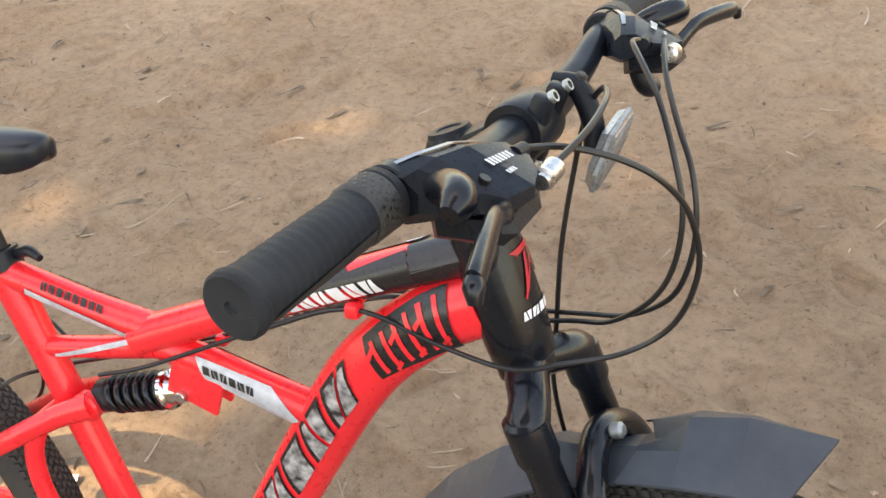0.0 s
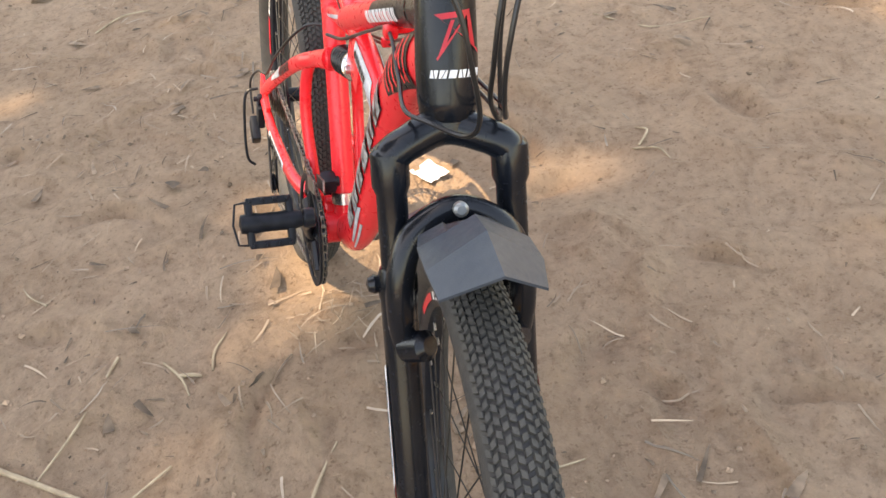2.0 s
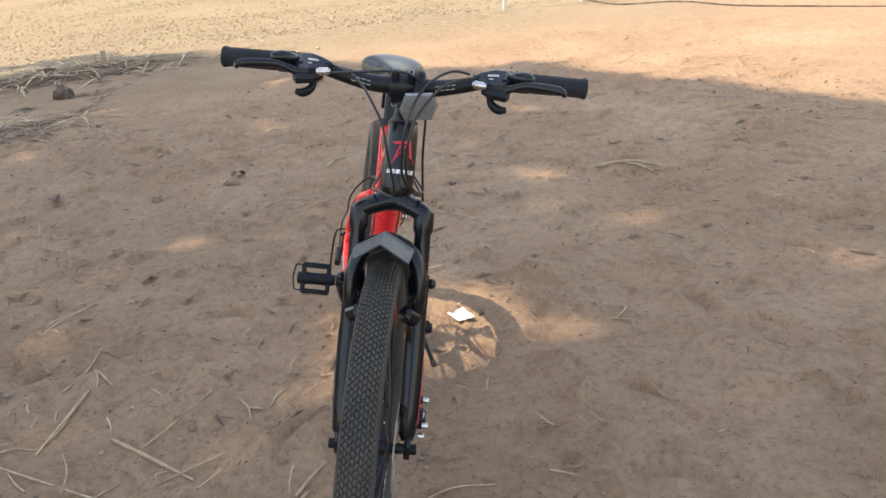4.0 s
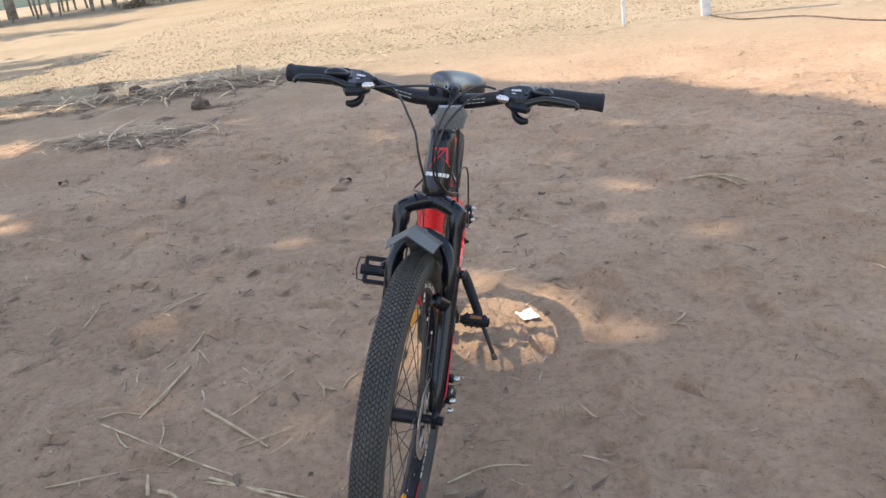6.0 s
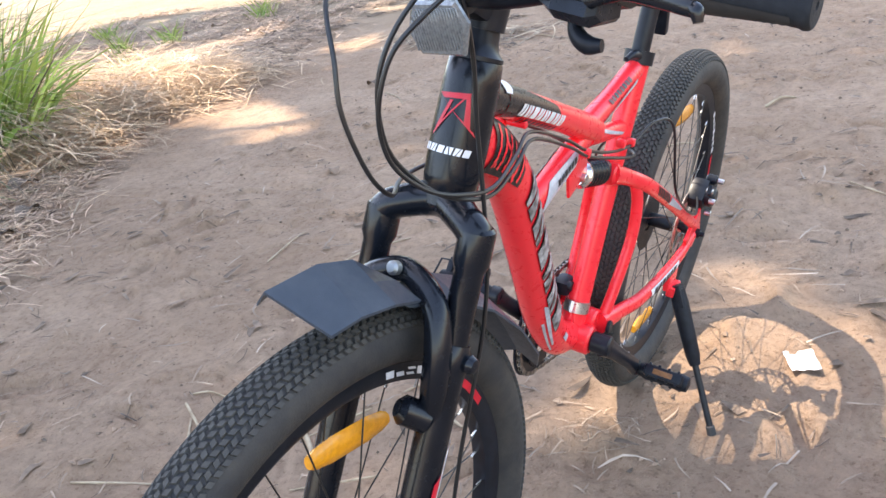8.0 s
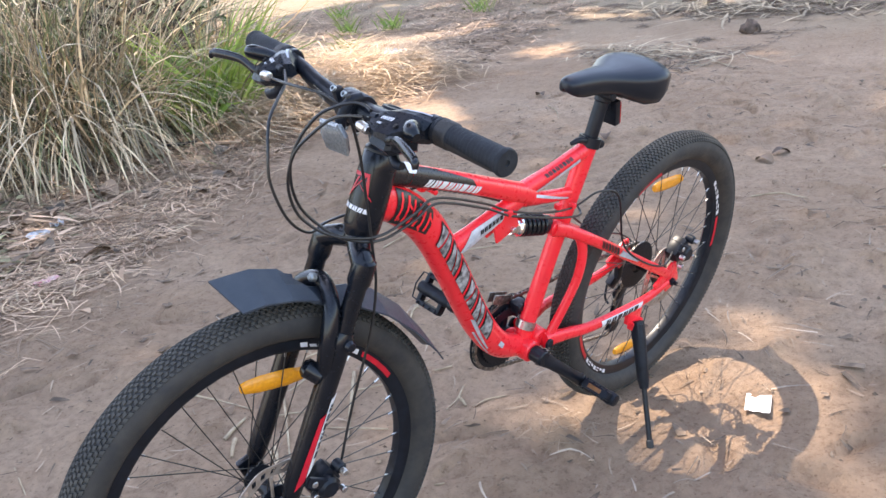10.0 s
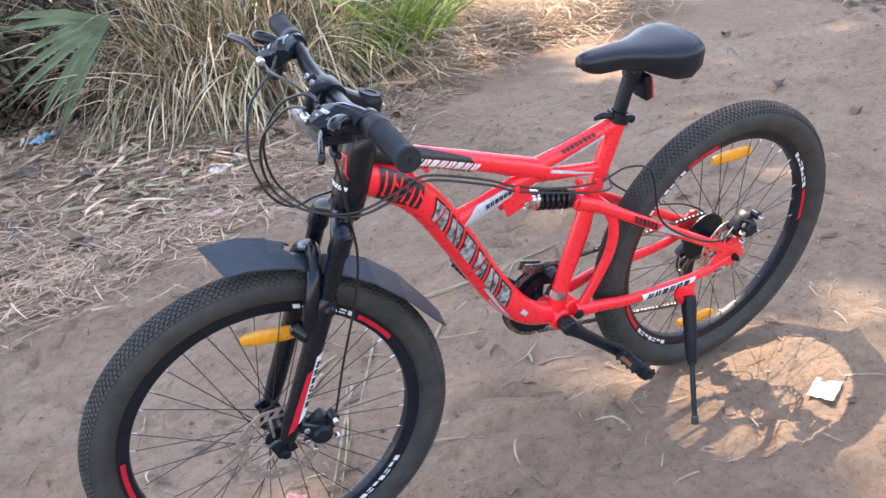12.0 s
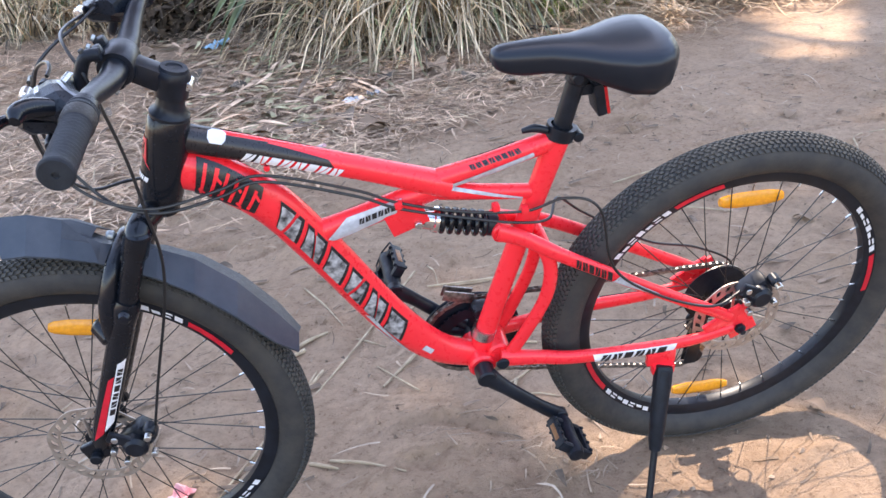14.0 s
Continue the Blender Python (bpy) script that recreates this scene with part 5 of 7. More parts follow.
def ground_height(x, y):
    x, y = np.asarray(x, float), np.asarray(y, float)
    shape = np.broadcast(x, y).shape
    x, y = np.broadcast_to(x, shape).ravel(), np.broadcast_to(y, shape).ravel()
    near = np.clip(1.6 - np.hypot(x, y) / 6.0, 0.0, 1.0)
    z = 0.030 * value_noise(x, y, 0.8) + near * (0.020 * value_noise(x, y, 3.1) + 0.018 * value_noise(x, y, 8.3) + 0.006 * value_noise(x, y, 17.0) + 0.003 * value_noise(x, y, 37.0))
    for cx, cy, a, ln_, wd, dep in SCUFFS:
        k = np.nonzero((np.abs(x - cx) < 2.6 * ln_) & (np.abs(y - cy) < 2.6 * ln_))[0]
        if not len(k):
            continue
        u = (x[k] - cx) * math.cos(a) + (y[k] - cy) * math.sin(a)
        v = -(x[k] - cx) * math.sin(a) + (y[k] - cy) * math.cos(a) + 2.5 * u * u
        z[k] += dep * np.exp(-(u / ln_) ** 2 - (v / wd) ** 2) - dep * 0.6 * np.exp(-(u / ln_) ** 2 - ((v - 1.7 * wd) / wd) ** 2)
    # crescent ridges of loose sand, steep on one side
    for cx, cy, a, ln_, wd, dep in RIDGES:
        k = np.nonzero((np.abs(x - cx) < 0.3) & (np.abs(y - cy) < 0.3))[0]
        if not len(k):
            continue
        u = (x[k] - cx) * math.cos(a) + (y[k] - cy) * math.sin(a)
        v = -(x[k] - cx) * math.sin(a) + (y[k] - cy) * math.cos(a) + 3.0 * u * u
        z[k] += dep * np.exp(-(u / ln_) ** 2 - np.maximum(v, 0) / wd) / (1 + np.exp(-np.clip(v / 0.005, -30, 30)))
    # shoe prints: a pressed sole with cross ribs and a raised rim
    for cx, cy, a, deep in PRINTS:
        k = np.nonzero((np.abs(x - cx) < 0.22) & (np.abs(y - cy) < 0.22))[0]
        if not len(k):
            continue
        u = (x[k] - cx) * math.cos(a) + (y[k] - cy) * math.sin(a)
        v = -(x[k] - cx) * math.sin(a) + (y[k] - cy) * math.cos(a)
        half = 0.047 + 0.007 * np.cos(u / 0.135 * 2.6 + 0.6)
        r = (np.abs(u) / 0.135) ** 2.6 + (np.abs(v) / half) ** 2.6
        sole = np.clip(1.6 - 1.3 * r, 0, 1)
        rim = np.exp(-((r - 1.5) / 0.45) ** 2)
        z[k] += deep * (-0.007 * sole + 0.004 * rim + 0.0028 * sole * np.sin(2 * math.pi * (u + 2.0 * v * v / 0.05) / 0.032))
    hold = np.ones_like(z)
    for cx, cy in CONTACTS:
        hold = hold * (1 - 0.93 * np.exp(-((x - cx) ** 2 + (y - cy) ** 2) / 0.09 ** 2))
    bank = np.clip((-y - 2.6) / 2.0, 0, 1) * np.clip((x + 4.0) / 2.0, 0, 1)
    return (z * hold + 0.12 * bank * bank * np.clip(10 + y, 0, 1)).reshape(shape)


fine_x, fine_y = np.arange(-4.2, 2.4, 0.0118), np.arange(-2.6, 2.6, 0.0118)
far_out = np.cumsum(0.05 * 1.22 ** np.arange(1, 38))
xs = np.r_[fine_x[0] - far_out[::-1], fine_x, fine_x[-1] + far_out]
ys = np.r_[fine_y[0] - far_out[::-1], fine_y, fine_y[-1] + far_out]
gx, gy = np.meshgrid(xs, ys, indexing="ij")
gz = ground_height(gx, gy)
nx, ny = gx.shape


def mesh_from(name, verts, quads, material, smooth=True):
    me = bpy.data.meshes.new(name)
    verts, quads = np.asarray(verts, np.float32), np.asarray(quads, np.int32)
    k = quads.shape[1]
    me.vertices.add(len(verts))
    me.vertices.foreach_set("co", verts.ravel())
    me.loops.add(quads.size)
    me.loops.foreach_set("vertex_index", quads.ravel())
    me.polygons.add(len(quads))
    me.polygons.foreach_set("loop_start", np.arange(0, quads.size, k))
    me.polygons.foreach_set("use_smooth", np.full(len(quads), smooth))
    me.update(calc_edges=True)
    me.validate()
    me.materials.append(material)
    return new(name, me)


idx = np.arange(nx * ny).reshape(nx, ny)
ground = mesh_from("ground", np.stack([gx, gy, gz], -1).reshape(-1, 3), np.stack([idx[:-1, :-1], idx[1:, :-1], idx[1:, 1:], idx[:-1, 1:]], -1).reshape(-1, 4), soil_material())
tagged(ground, "bare trodden brown soil running out to a pale sandy field", "ground", kind="structure")

# ---- plants and litter ----
DRY = mat("dry_grass", (0.68, 0.515, 0.325), 0.7, 0, 0.2, 6, rgb2=(0.38, 0.27, 0.16), island=0.9)
GREEN = mat("green_grass", (0.15, 0.185, 0.075), 0.6, 0, 0.25, 5, rgb2=(0.30, 0.30, 0.17), island=0.55)
LITTER = mat("fallen_leaf", (0.36, 0.24, 0.155), 0.8, 0, 0.3, 10, rgb2=(0.23, 0.15, 0.095), island=0.75)
OLIVE = mat("fading_green_leaf", (0.30, 0.29, 0.15), 0.7, 0, 0.25, 10, rgb2=(0.42, 0.36, 0.22), island=0.5)
STRAW = mat("straw", (0.56, 0.45, 0.30), 0.75, 0, 0.25, 9, rgb2=(0.36, 0.27, 0.17), island=0.45)
GREY_STRAW = mat("weathered_straw", (0.66, 0.465, 0.315), 0.8, 0, 0.25, 9, rgb2=(0.38, 0.25, 0.165), island=0.7)
PALM = mat("palm_leaf", (0.070, 0.100, 0.055), 0.5, 0, 0.25, 8, rgb2=(0.15, 0.19, 0.10))
LEAF = mat("tree_leaf", (0.055, 0.10, 0.028), 0.55, 0, 0.3, 3, island=0.4)
BARK = mat("bark", (0.16, 0.125, 0.095), 0.9, 0, 0.3, 12, bump=0.6, bump_scale=40)
TWIG = mat("dry_twig", (0.50, 0.40, 0.27), 0.8, 0, 0.25, 30, rgb2=(0.30, 0.22, 0.14), bump=0.3, bump_scale=150)


def strips(base, tip_dir, length, width, droop, seg, turn, bend=0.0):
    """Curved blades, all at once: base (n,3), first direction (n,3), lengths, widths, how far each bends down."""
    n = len(base)
    d = tip_dir / np.linalg.norm(tip_dir, axis=1, keepdims=True)
    side = np.stack([np.cos(turn), np.sin(turn), np.zeros(n)], 1)
    side -= d * (side * d).sum(1, keepdims=True)
    side /= np.linalg.norm(side, axis=1, keepdims=True) + 1e-9
    vs = []
    p = base.copy()
    for k in range(seg + 1):
        t = k / seg
        w = (width * (1 - t ** 2.2) * 0.5 + 0.0004)[:, None]
        vs += [p - side * w, p + side * w]
        dd = d.copy()
        dd[:, 2] -= droop * (t + 0.5 / seg) * 1.3
        dd += side * (bend * (t - 0.5))[:, None] if isinstance(bend, np.ndarray) else 0.0
        dd /= np.linalg.norm(dd, axis=1, keepdims=True)
        p = p + dd * (length / seg)[:, None]
    v = np.stack(vs, 1)
    m = 2 * (seg + 1)
    f = np.array([[2 * k, 2 * k + 1, 2 * k + 3, 2 * k + 2] for k in range(seg)])
    return v.reshape(-1, 3), (np.arange(n)[:, None, None] * m + f[None]).reshape(-1, 4)


def front_line(x):
    """How far the tall grass comes forward."""
    return np.interp(x, (-5.1, -2.9, -2.1, -1.5, -1.0, -0.5, 0.0, 0.4, 0.8, 1.15, 2.2, 4.0), (-7.6, -5.4, -4.9, -4.4, -4.05, -3.9, -3.95, -3.95, -4.1, -4.8, -5.4, -5.8))


def litter_line(x):
    return np.interp(x, (-4.5, -3.0, -1.9, -1.0, -0.5, 0.0, 0.5, 1.1, 1.7, 3.0), (-5.5, -4.5, -3.75, -3.1, -2.75, -2.4, -2.05, -1.8, -1.75, -1.7))


def tall_grass(name, label, material, clumps, per, lo, hi, wide, back, spread):
    base, dirs, ln_, wd, dr, tn = [], [], [], [], [], []
    for _ in range(clumps):
        cx = rng.uniform(-2.7, 5.0)
        deep = rng.uniform(0.0, back)
        if deep < (2.1 if 0.45 < cx < 1.9 else 0.5 if cx < 0.45 else 0.0):
            continue
        cy = front_line(cx) - deep
        r = rng.uniform(0.04, 0.13)
        k = per
        a = rng.uniform(0, 2 * math.pi, k)
        rr = r * np.sqrt(rng.random(k))
        b = np.stack([cx + np.cos(a) * rr, cy + np.sin(a) * rr, np.zeros(k)], 1)
        b[:, 2] = ground_height(b[:, 0], b[:, 1]) - 0.01
        out = rng.uniform(0.05, spread, k)
        lean = rng.normal(0.0, 0.42, 2)
        dirs.append(np.stack([np.cos(a) * out + lean[0], np.sin(a) * out + lean[1] + 0.30, np.ones(k)], 1))
        base.append(b)
        tall = rng.uniform(lo, hi) * (1 + 0.22 * deep)
        ln_.append(tall * rng.uniform(0.5, 1.15, k))
        wd.append(rng.uniform(0.4, 1.4, k) * wide)
        dr.append(rng.uniform(0.2, 2.8, k))
        tn.append(rng.uniform(0, 2 * math.pi, k))
    base = np.concatenate(base)
    v, f = strips(base, *(np.concatenate(q) for q in (dirs, ln_, wd, dr)), 6, np.concatenate(tn), rng.normal(0, 0.3, len(base)))
    return tagged(mesh_from(name, v, f, material), label, "grass", kind="stuff")


tall_grass("dry_grass", "tall dry tan grass leaning over the edge of the track", DRY, 130, 110, 0.55, 1.6, 0.0115, 3.8, 1.25)
tall_grass("green_grass", "grey-green grass blades among the dry stalks", GREEN, 85, 70, 0.5, 1.5, 0.0115, 3.2, 0.9)
PALE_DRY = mat("pale_dry_grass", (0.70, 0.55, 0.37), 0.75, 0, 0.2, 6, rgb2=(0.36, 0.26, 0.16), island=0.95)


def tussocks(name, label, material, spots, per, lo, hi, wide, lean, droop):
    """Fountains of long arching blades; each spot is x, y and a share of the full height."""
    base, dirs, ln_, wd, dr, tn = [], [], [], [], [], []
    for cx, cy, tall in spots:
        k = int(per * tall)
        a = rng.uniform(0, 2 * math.pi, k)
        rr = 0.13 * np.sqrt(rng.random(k))
        b = np.stack([cx + np.cos(a) * rr, cy + np.sin(a) * rr, np.zeros(k)], 1)
        b[:, 2] = ground_height(b[:, 0], b[:, 1]) - 0.01
        aa = a + rng.normal(0, 0.5, k)
        out = rng.uniform(0.05, 0.85, k)
        dirs.append(np.stack([np.cos(aa) * out + lean[0], np.sin(aa) * out + lean[1], np.ones(k)], 1))
        base.append(b)
        ln_.append(tall * rng.uniform(lo, hi, k))
        wd.append(rng.uniform(0.35, 1.5, k) * wide)
        dr.append(droop * rng.gamma(3.0, 0.36, k))
        tn.append(aa + math.pi / 2 + rng.normal(0, 0.5, k))
    base = np.concatenate(base)
    v, f = strips(base, *(np.concatenate(q) for q in (dirs, ln_, wd, dr)), 9, np.concatenate(tn), rng.normal(0, 0.3, len(base)))
    v[:, 2] = np.maximum(v[:, 2], ground_height(v[:, 0], v[:, 1]) + 0.004 + 0.03 * rng.random(len(v)))
    return tagged(mesh_from(name, v, f, material), label, "grass", kind="stuff")


def tussock_spots(n, x0, x1, fore, back):
    x = np.sort(rng.uniform(x0, x1, n))
    return [(a, float(front_line(a)) + b - (0.25 if -1.1 < a < -0.35 else 0.0), c) for a, b, c in zip(x, rng.uniform(-back, fore, n), rng.uniform(0.6, 1.1, n))]


tussocks("drooping_grass", "long pale grass blades arching down onto the verge", PALE_DRY, tussock_spots(17, -0.85, 0.34, 0.05, 0.75), 210, 0.7, 1.7, 0.0105, (0.12, 0.16), 1.15)
tussocks("grey_green_grass", "grey-green blades arching among the pale grass", GREEN, tussock_spots(9, -0.6, 0.36, -0.1, 0.7), 120, 0.7, 1.6, 0.0110, (0.10, 0.15), 1.0)
tussocks("tangled_grass", "low tangled sunlit straw beside the tall grass", PALE_DRY, tussock_spots(13, -2.3, -1.1, 0.05, 0.7), 190, 0.35, 0.85, 0.0085, (-0.10, 0.15), 1.7)
tussocks("verge_grass", "sunlit dry grass behind the litter", PALE_DRY, [(1.55, -5.95, 0.7), (1.9, -6.2, 0.8), (2.3, -6.1, 0.9), (2.0, -6.6, 0.9), (1.3, -6.5, 0.8), (2.5, -5.7, 0.7), (2.75, -5.9, 0.9)], 160, 0.5, 1.3, 0.0100, (0.0, 0.15), 1.2)


def lying(name, label, material, n, where, lo, hi, wide, lift, category):
    p = where(n)
    n = len(p)
    a = rng.uniform(0, 2 * math.pi, n)
    up = rng.normal(0.02, 0.08, n)
    z = ground_height(p[:, 0], p[:, 1]) + np.abs(rng.normal(0, lift, n)) + 0.003
    v, f = strips(np.c_[p, z], np.stack([np.cos(a), np.sin(a), up], 1), rng.uniform(lo, hi, n), rng.uniform(0.5, 1.4, n) * wide, rng.uniform(0.0, 0.35, n), 5, a + math.pi / 2, rng.normal(0.0, 0.42, n))
    low = ground_height(v[:, 0], v[:, 1]) + 0.0015
    v[:, 2] = np.maximum(v[:, 2], low)
    return tagged(mesh_from(name, v, f, material), label, category, kind="stuff")


def litter_zone(n):
    x = rng.uniform(-4.2, 4.6, n)
    t = rng.random(n) ** 1.15
    y0, y1 = litter_line(x) + 0.12 * rng.normal(0, 1, n), np.maximum(front_line(x), -6.4) - 0.9
    return np.stack([x, y0 + (y1 - y0) * t], 1)


def husk_zone(n):
    x = rng.normal(0.70, 0.34, n)
    t = rng.random(n)
    y1 = np.maximum(front_line(x), -5.2)
    return np.stack([x, y1 + 0.15 + (litter_line(x) - 0.7 - y1) * t ** 1.6], 1)


def track_zone(n):
    p = np.stack([rng.uniform(-5.5, 2.6, n), rng.uniform(-2.6, 2.8, n)], 1)
    return p[(p[:, 1] < 0.5) | (p[:, 0] < -1.6) | (rng.random(n) < 0.4)]


def far_track_zone(n):
    p = np.stack([rng.uniform(-6.5, -0.4, n), rng.uniform(-3.0, 3.6, n)], 1)
    return p[value_noise(p[:, 0], p[:, 1], 1.1) + 0.5 * value_noise(p[:, 0], p[:, 1], 4.0) > 0.12]


def heap_zone(n):
    return np.stack([rng.normal(-6.65, 0.30, n), rng.normal(-3.25, 0.75, n)], 1)


def path_straw_zone(n):
    s = rng.normal(0, 0.45, n)
    return np.stack([-4.25 + 0.15 * s + rng.normal(0, 0.22, n), -2.95 + s], 1)


lying("dry_straw", "flattened weathered grass straw along the verge", GREY_STRAW, 42000, litter_zone, 0.03, 0.22, 0.0042, 0.030, "straw")
lying("pale_straw", "scattered pale stalks lying on the verge", STRAW, 1500, litter_zone, 0.05, 0.34, 0.0052, 0.034, "straw")
lying("broad_leaves", "broad flat grey-tan dry leaves and husks on the verge", GREY_STRAW, 480, husk_zone, 0.08, 0.26, 0.030, 0.03, "leaves")
lying("olive_leaves", "fading olive leaves among the litter", OLIVE, 240, husk_zone, 0.06, 0.17, 0.032, 0.03, "leaves")
lying("leaf_litter", "brown fallen leaves lying along the verge", LITTER, 5200, litter_zone, 0.03, 0.10, 0.020, 0.022, "leaves")
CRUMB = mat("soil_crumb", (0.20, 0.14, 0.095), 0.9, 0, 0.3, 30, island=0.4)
SOIL_STRAW = mat("dusty_straw", (0.44, 0.33, 0.23), 0.8, 0, 0.2, 9, rgb2=(0.30, 0.215, 0.15), island=0.4)
lying("loose_straw", "short bits of straw scattered over the soil", SOIL_STRAW, 1900, track_zone, 0.010, 0.075, 0.0021, 0.002, "straw")
lying("curled_straw", "short curled brown straws scattered over the soil", SOIL_STRAW, 1700, track_zone, 0.02, 0.085, 0.0030, 0.006, "straw")


lying("dark_twigs", "thin dark twig and stalk bits lying on the soil", CRUMB, 1500, track_zone, 0.015, 0.075, 0.0034, 0.003, "twigs")


def clods(n):
    p = track_zone(n)
    p = p[value_noise(p[:, 0], p[:, 1], 1.3) + 0.7 * value_noise(p[:, 0], p[:, 1], 6.0) > -0.12]
    r = 0.0030 + 0.006 * rng.random(len(p)) ** 4
    c = np.c_[p, ground_height(p[:, 0], p[:, 1]) + 0.3 * r]
    corner = np.array([(1, 0, 0), (0, 1, 0), (-1, 0, 0), (0, -1, 0), (0, 0, 0.8), (0, 0, -0.8)], float)
    a = rng.uniform(0, math.pi, len(p))[:, None]
    v = corner[None] * (r[:, None] * rng.uniform(0.6, 1.4, (len(p), 6)))[..., None]
    v = np.stack([v[..., 0] * np.cos(a) - v[..., 1] * np.sin(a), v[..., 0] * np.sin(a) + v[..., 1] * np.cos(a), v[..., 2]], -1) + c[:, None]
    f = np.array([(0, 1, 4), (1, 2, 4), (2, 3, 4), (3, 0, 4), (1, 0, 5), (2, 1, 5), (3, 2, 5), (0, 3, 5)])
    return tagged(mesh_from("soil_clods", v.reshape(-1, 3), (np.arange(len(p))[:, None, None] * 6 + f[None]).reshape(-1, 3), CLOD, False), "small clods of soil scattered over the track", "clods", kind="stuff")


CLOD = mat("soil_clod", (0.34, 0.235, 0.16), 0.95, 0, 0.3, 40, island=0.35)
clods(5200)
lying("soil_crumbs", "small dark crumbs and leaf bits on the soil", CRUMB, 2000, track_zone, 0.004, 0.024, 0.006, 0.001, "leaf bits")
lying("far_crumbs", "small dark leaf bits and clods scattered on the track", CRUMB, 1500, far_track_zone, 0.006, 0.036, 0.008, 0.002, "leaf bits")
ASHEN = mat("ashen_stalks", (0.46, 0.37, 0.28), 0.85, 0, 0.3, 9, rgb2=(0.20, 0.15, 0.11), island=0.6)
lying("charred_bits", "dark burnt stalks under the heap of dry stalks", CRUMB, 1100, heap_zone, 0.05, 0.32, 0.018, 0.010, "stalks")


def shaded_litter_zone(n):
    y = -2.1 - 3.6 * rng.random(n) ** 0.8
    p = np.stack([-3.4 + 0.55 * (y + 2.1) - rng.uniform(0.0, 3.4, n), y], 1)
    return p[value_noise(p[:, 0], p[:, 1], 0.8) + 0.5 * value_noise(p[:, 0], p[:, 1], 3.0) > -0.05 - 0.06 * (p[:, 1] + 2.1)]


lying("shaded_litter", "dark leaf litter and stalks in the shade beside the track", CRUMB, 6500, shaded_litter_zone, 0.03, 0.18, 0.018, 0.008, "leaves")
lying("shaded_stalks", "thin dry stalks strewn over the dark litter", ASHEN, 1300, shaded_litter_zone, 0.06, 0.40, 0.006, 0.012, "stalks")
lying("straw_heap", "heap of grey dry stalks on the track", STRAW, 330, heap_zone, 0.15, 0.65, 0.018, 0.06, "straw")
lying("trampled_litter", "dark trodden leaf litter under the straw", LITTER, 260, path_straw_zone, 0.03, 0.10, 0.022, 0.005, "leaves")
lying("trampled_straw", "trampled straw across the track", STRAW, 200, path_straw_zone, 0.10, 0.50, 0.012, 0.03, "straw")


def far_verge_zone(n):
    x = rng.uniform(-8.5, -1.7, n)
    y0 = np.interp(x, (-8.5, -6.2, -4.6, -3.0, -2.4, -1.7), (-6.8, -5.3, -4.55, -3.9, -3.9, -3.75))
    p = np.stack([x, y0 + 0.2 * rng.normal(0, 1, n) - 5.0 * rng.random(n) ** 1.3], 1)
    return p[value_noise(p[:, 0], p[:, 1], 1.0) + 0.5 * value_noise(p[:, 0], p[:, 1], 3.5) > -0.18]


# russet raised in brightness to carry sunlight that the crown gaps miss
RUSSET = mat("sun_bright_hay", (0.68, 0.50, 0.32), 0.8, 0, 0.25, 9, rgb2=(0.44, 0.29, 0.17), island=0.45)


def hay_zone(n):
    t = rng.random(n)
    x = -1.05 - 2.35 * t
    return np.stack([x, np.interp(x, (-3.4, -2.4, -1.7, -0.9), (-4.75, -4.35, -4.15, -3.75)) + rng.normal(0, 0.26 + 0.16 * t, n)], 1)


lying("hay_mat", "mat of russet hay, sunlight put into its colour, where the tall grass ends", RUSSET, 13000, hay_zone, 0.10, 0.45, 0.007, 0.11, "hay")
lying("russet_straw", "russet straw lying among the verge litter", RUSSET, 9000, litter_zone, 0.03, 0.18, 0.0045, 0.03, "straw")
lying("far_verge_litter", "brown leaf litter where the verge turns back", LITTER, 9500, far_verge_zone, 0.03, 0.13, 0.032, 0.02, "leaves")
lying("far_verge_straw", "tangled pale straw where the verge turns back", GREY_STRAW, 9000, far_verge_zone, 0.06, 0.36, 0.007, 0.04, "straw")


def scrap_zone(n):
    p = track_zone(n)
    return p[value_noise(p[:, 0], p[:, 1], 0.9) + 0.6 * value_noise(p[:, 0], p[:, 1], 5.0) > -0.05]


lying("leaf_scraps", "curled brown leaf scraps dotted over the soil", CRUMB, 1000, scrap_zone, 0.02, 0.085, 0.016, 0.008, "leaves")
lying("straw_scraps", "short pale stalks dotted over the soil", ASHEN, 850, scrap_zone, 0.03, 0.13, 0.0034, 0.006, "straw")


def wisp_zone(n):
    return np.stack([rng.normal(0.29, 0.045, n), rng.normal(0.01, 0.045, n)], 1)


lying("hay_wisp", "small wisp of hay beside the rear wheel", SOIL_STRAW, 45, wisp_zone, 0.015, 0.06, 0.0012, 0.004, "straw")


def far_turf_zone(n):
    return np.stack([-7.0 - rng.random(n) ** 2 * 16, rng.uniform(-8, 12, n)], 1)


lying("field_stubble", "dry stubble and twigs on the sunlit field", LITTER, 2600, far_turf_zone, 0.04, 0.25, 0.009, 0.006, "stubble")


def tuft_grass(name, label, material, n, zone, lo, hi, wide):
    p = zone(n)
    a = rng.uniform(0, 2 * math.pi, n)
    z = ground_height(p[:, 0], p[:, 1]) - 0.004
    v, f = strips(np.c_[p, z], np.stack([np.cos(a) * 0.5, np.sin(a) * 0.5, np.ones(n)], 1), rng.uniform(lo, hi, n), rng.uniform(0.6, 1.3, n) * wide, rng.uniform(0.2, 1.2, n), 4, a)
    return tagged(mesh_from(name, v, f, material), label, "grass", kind="stuff")


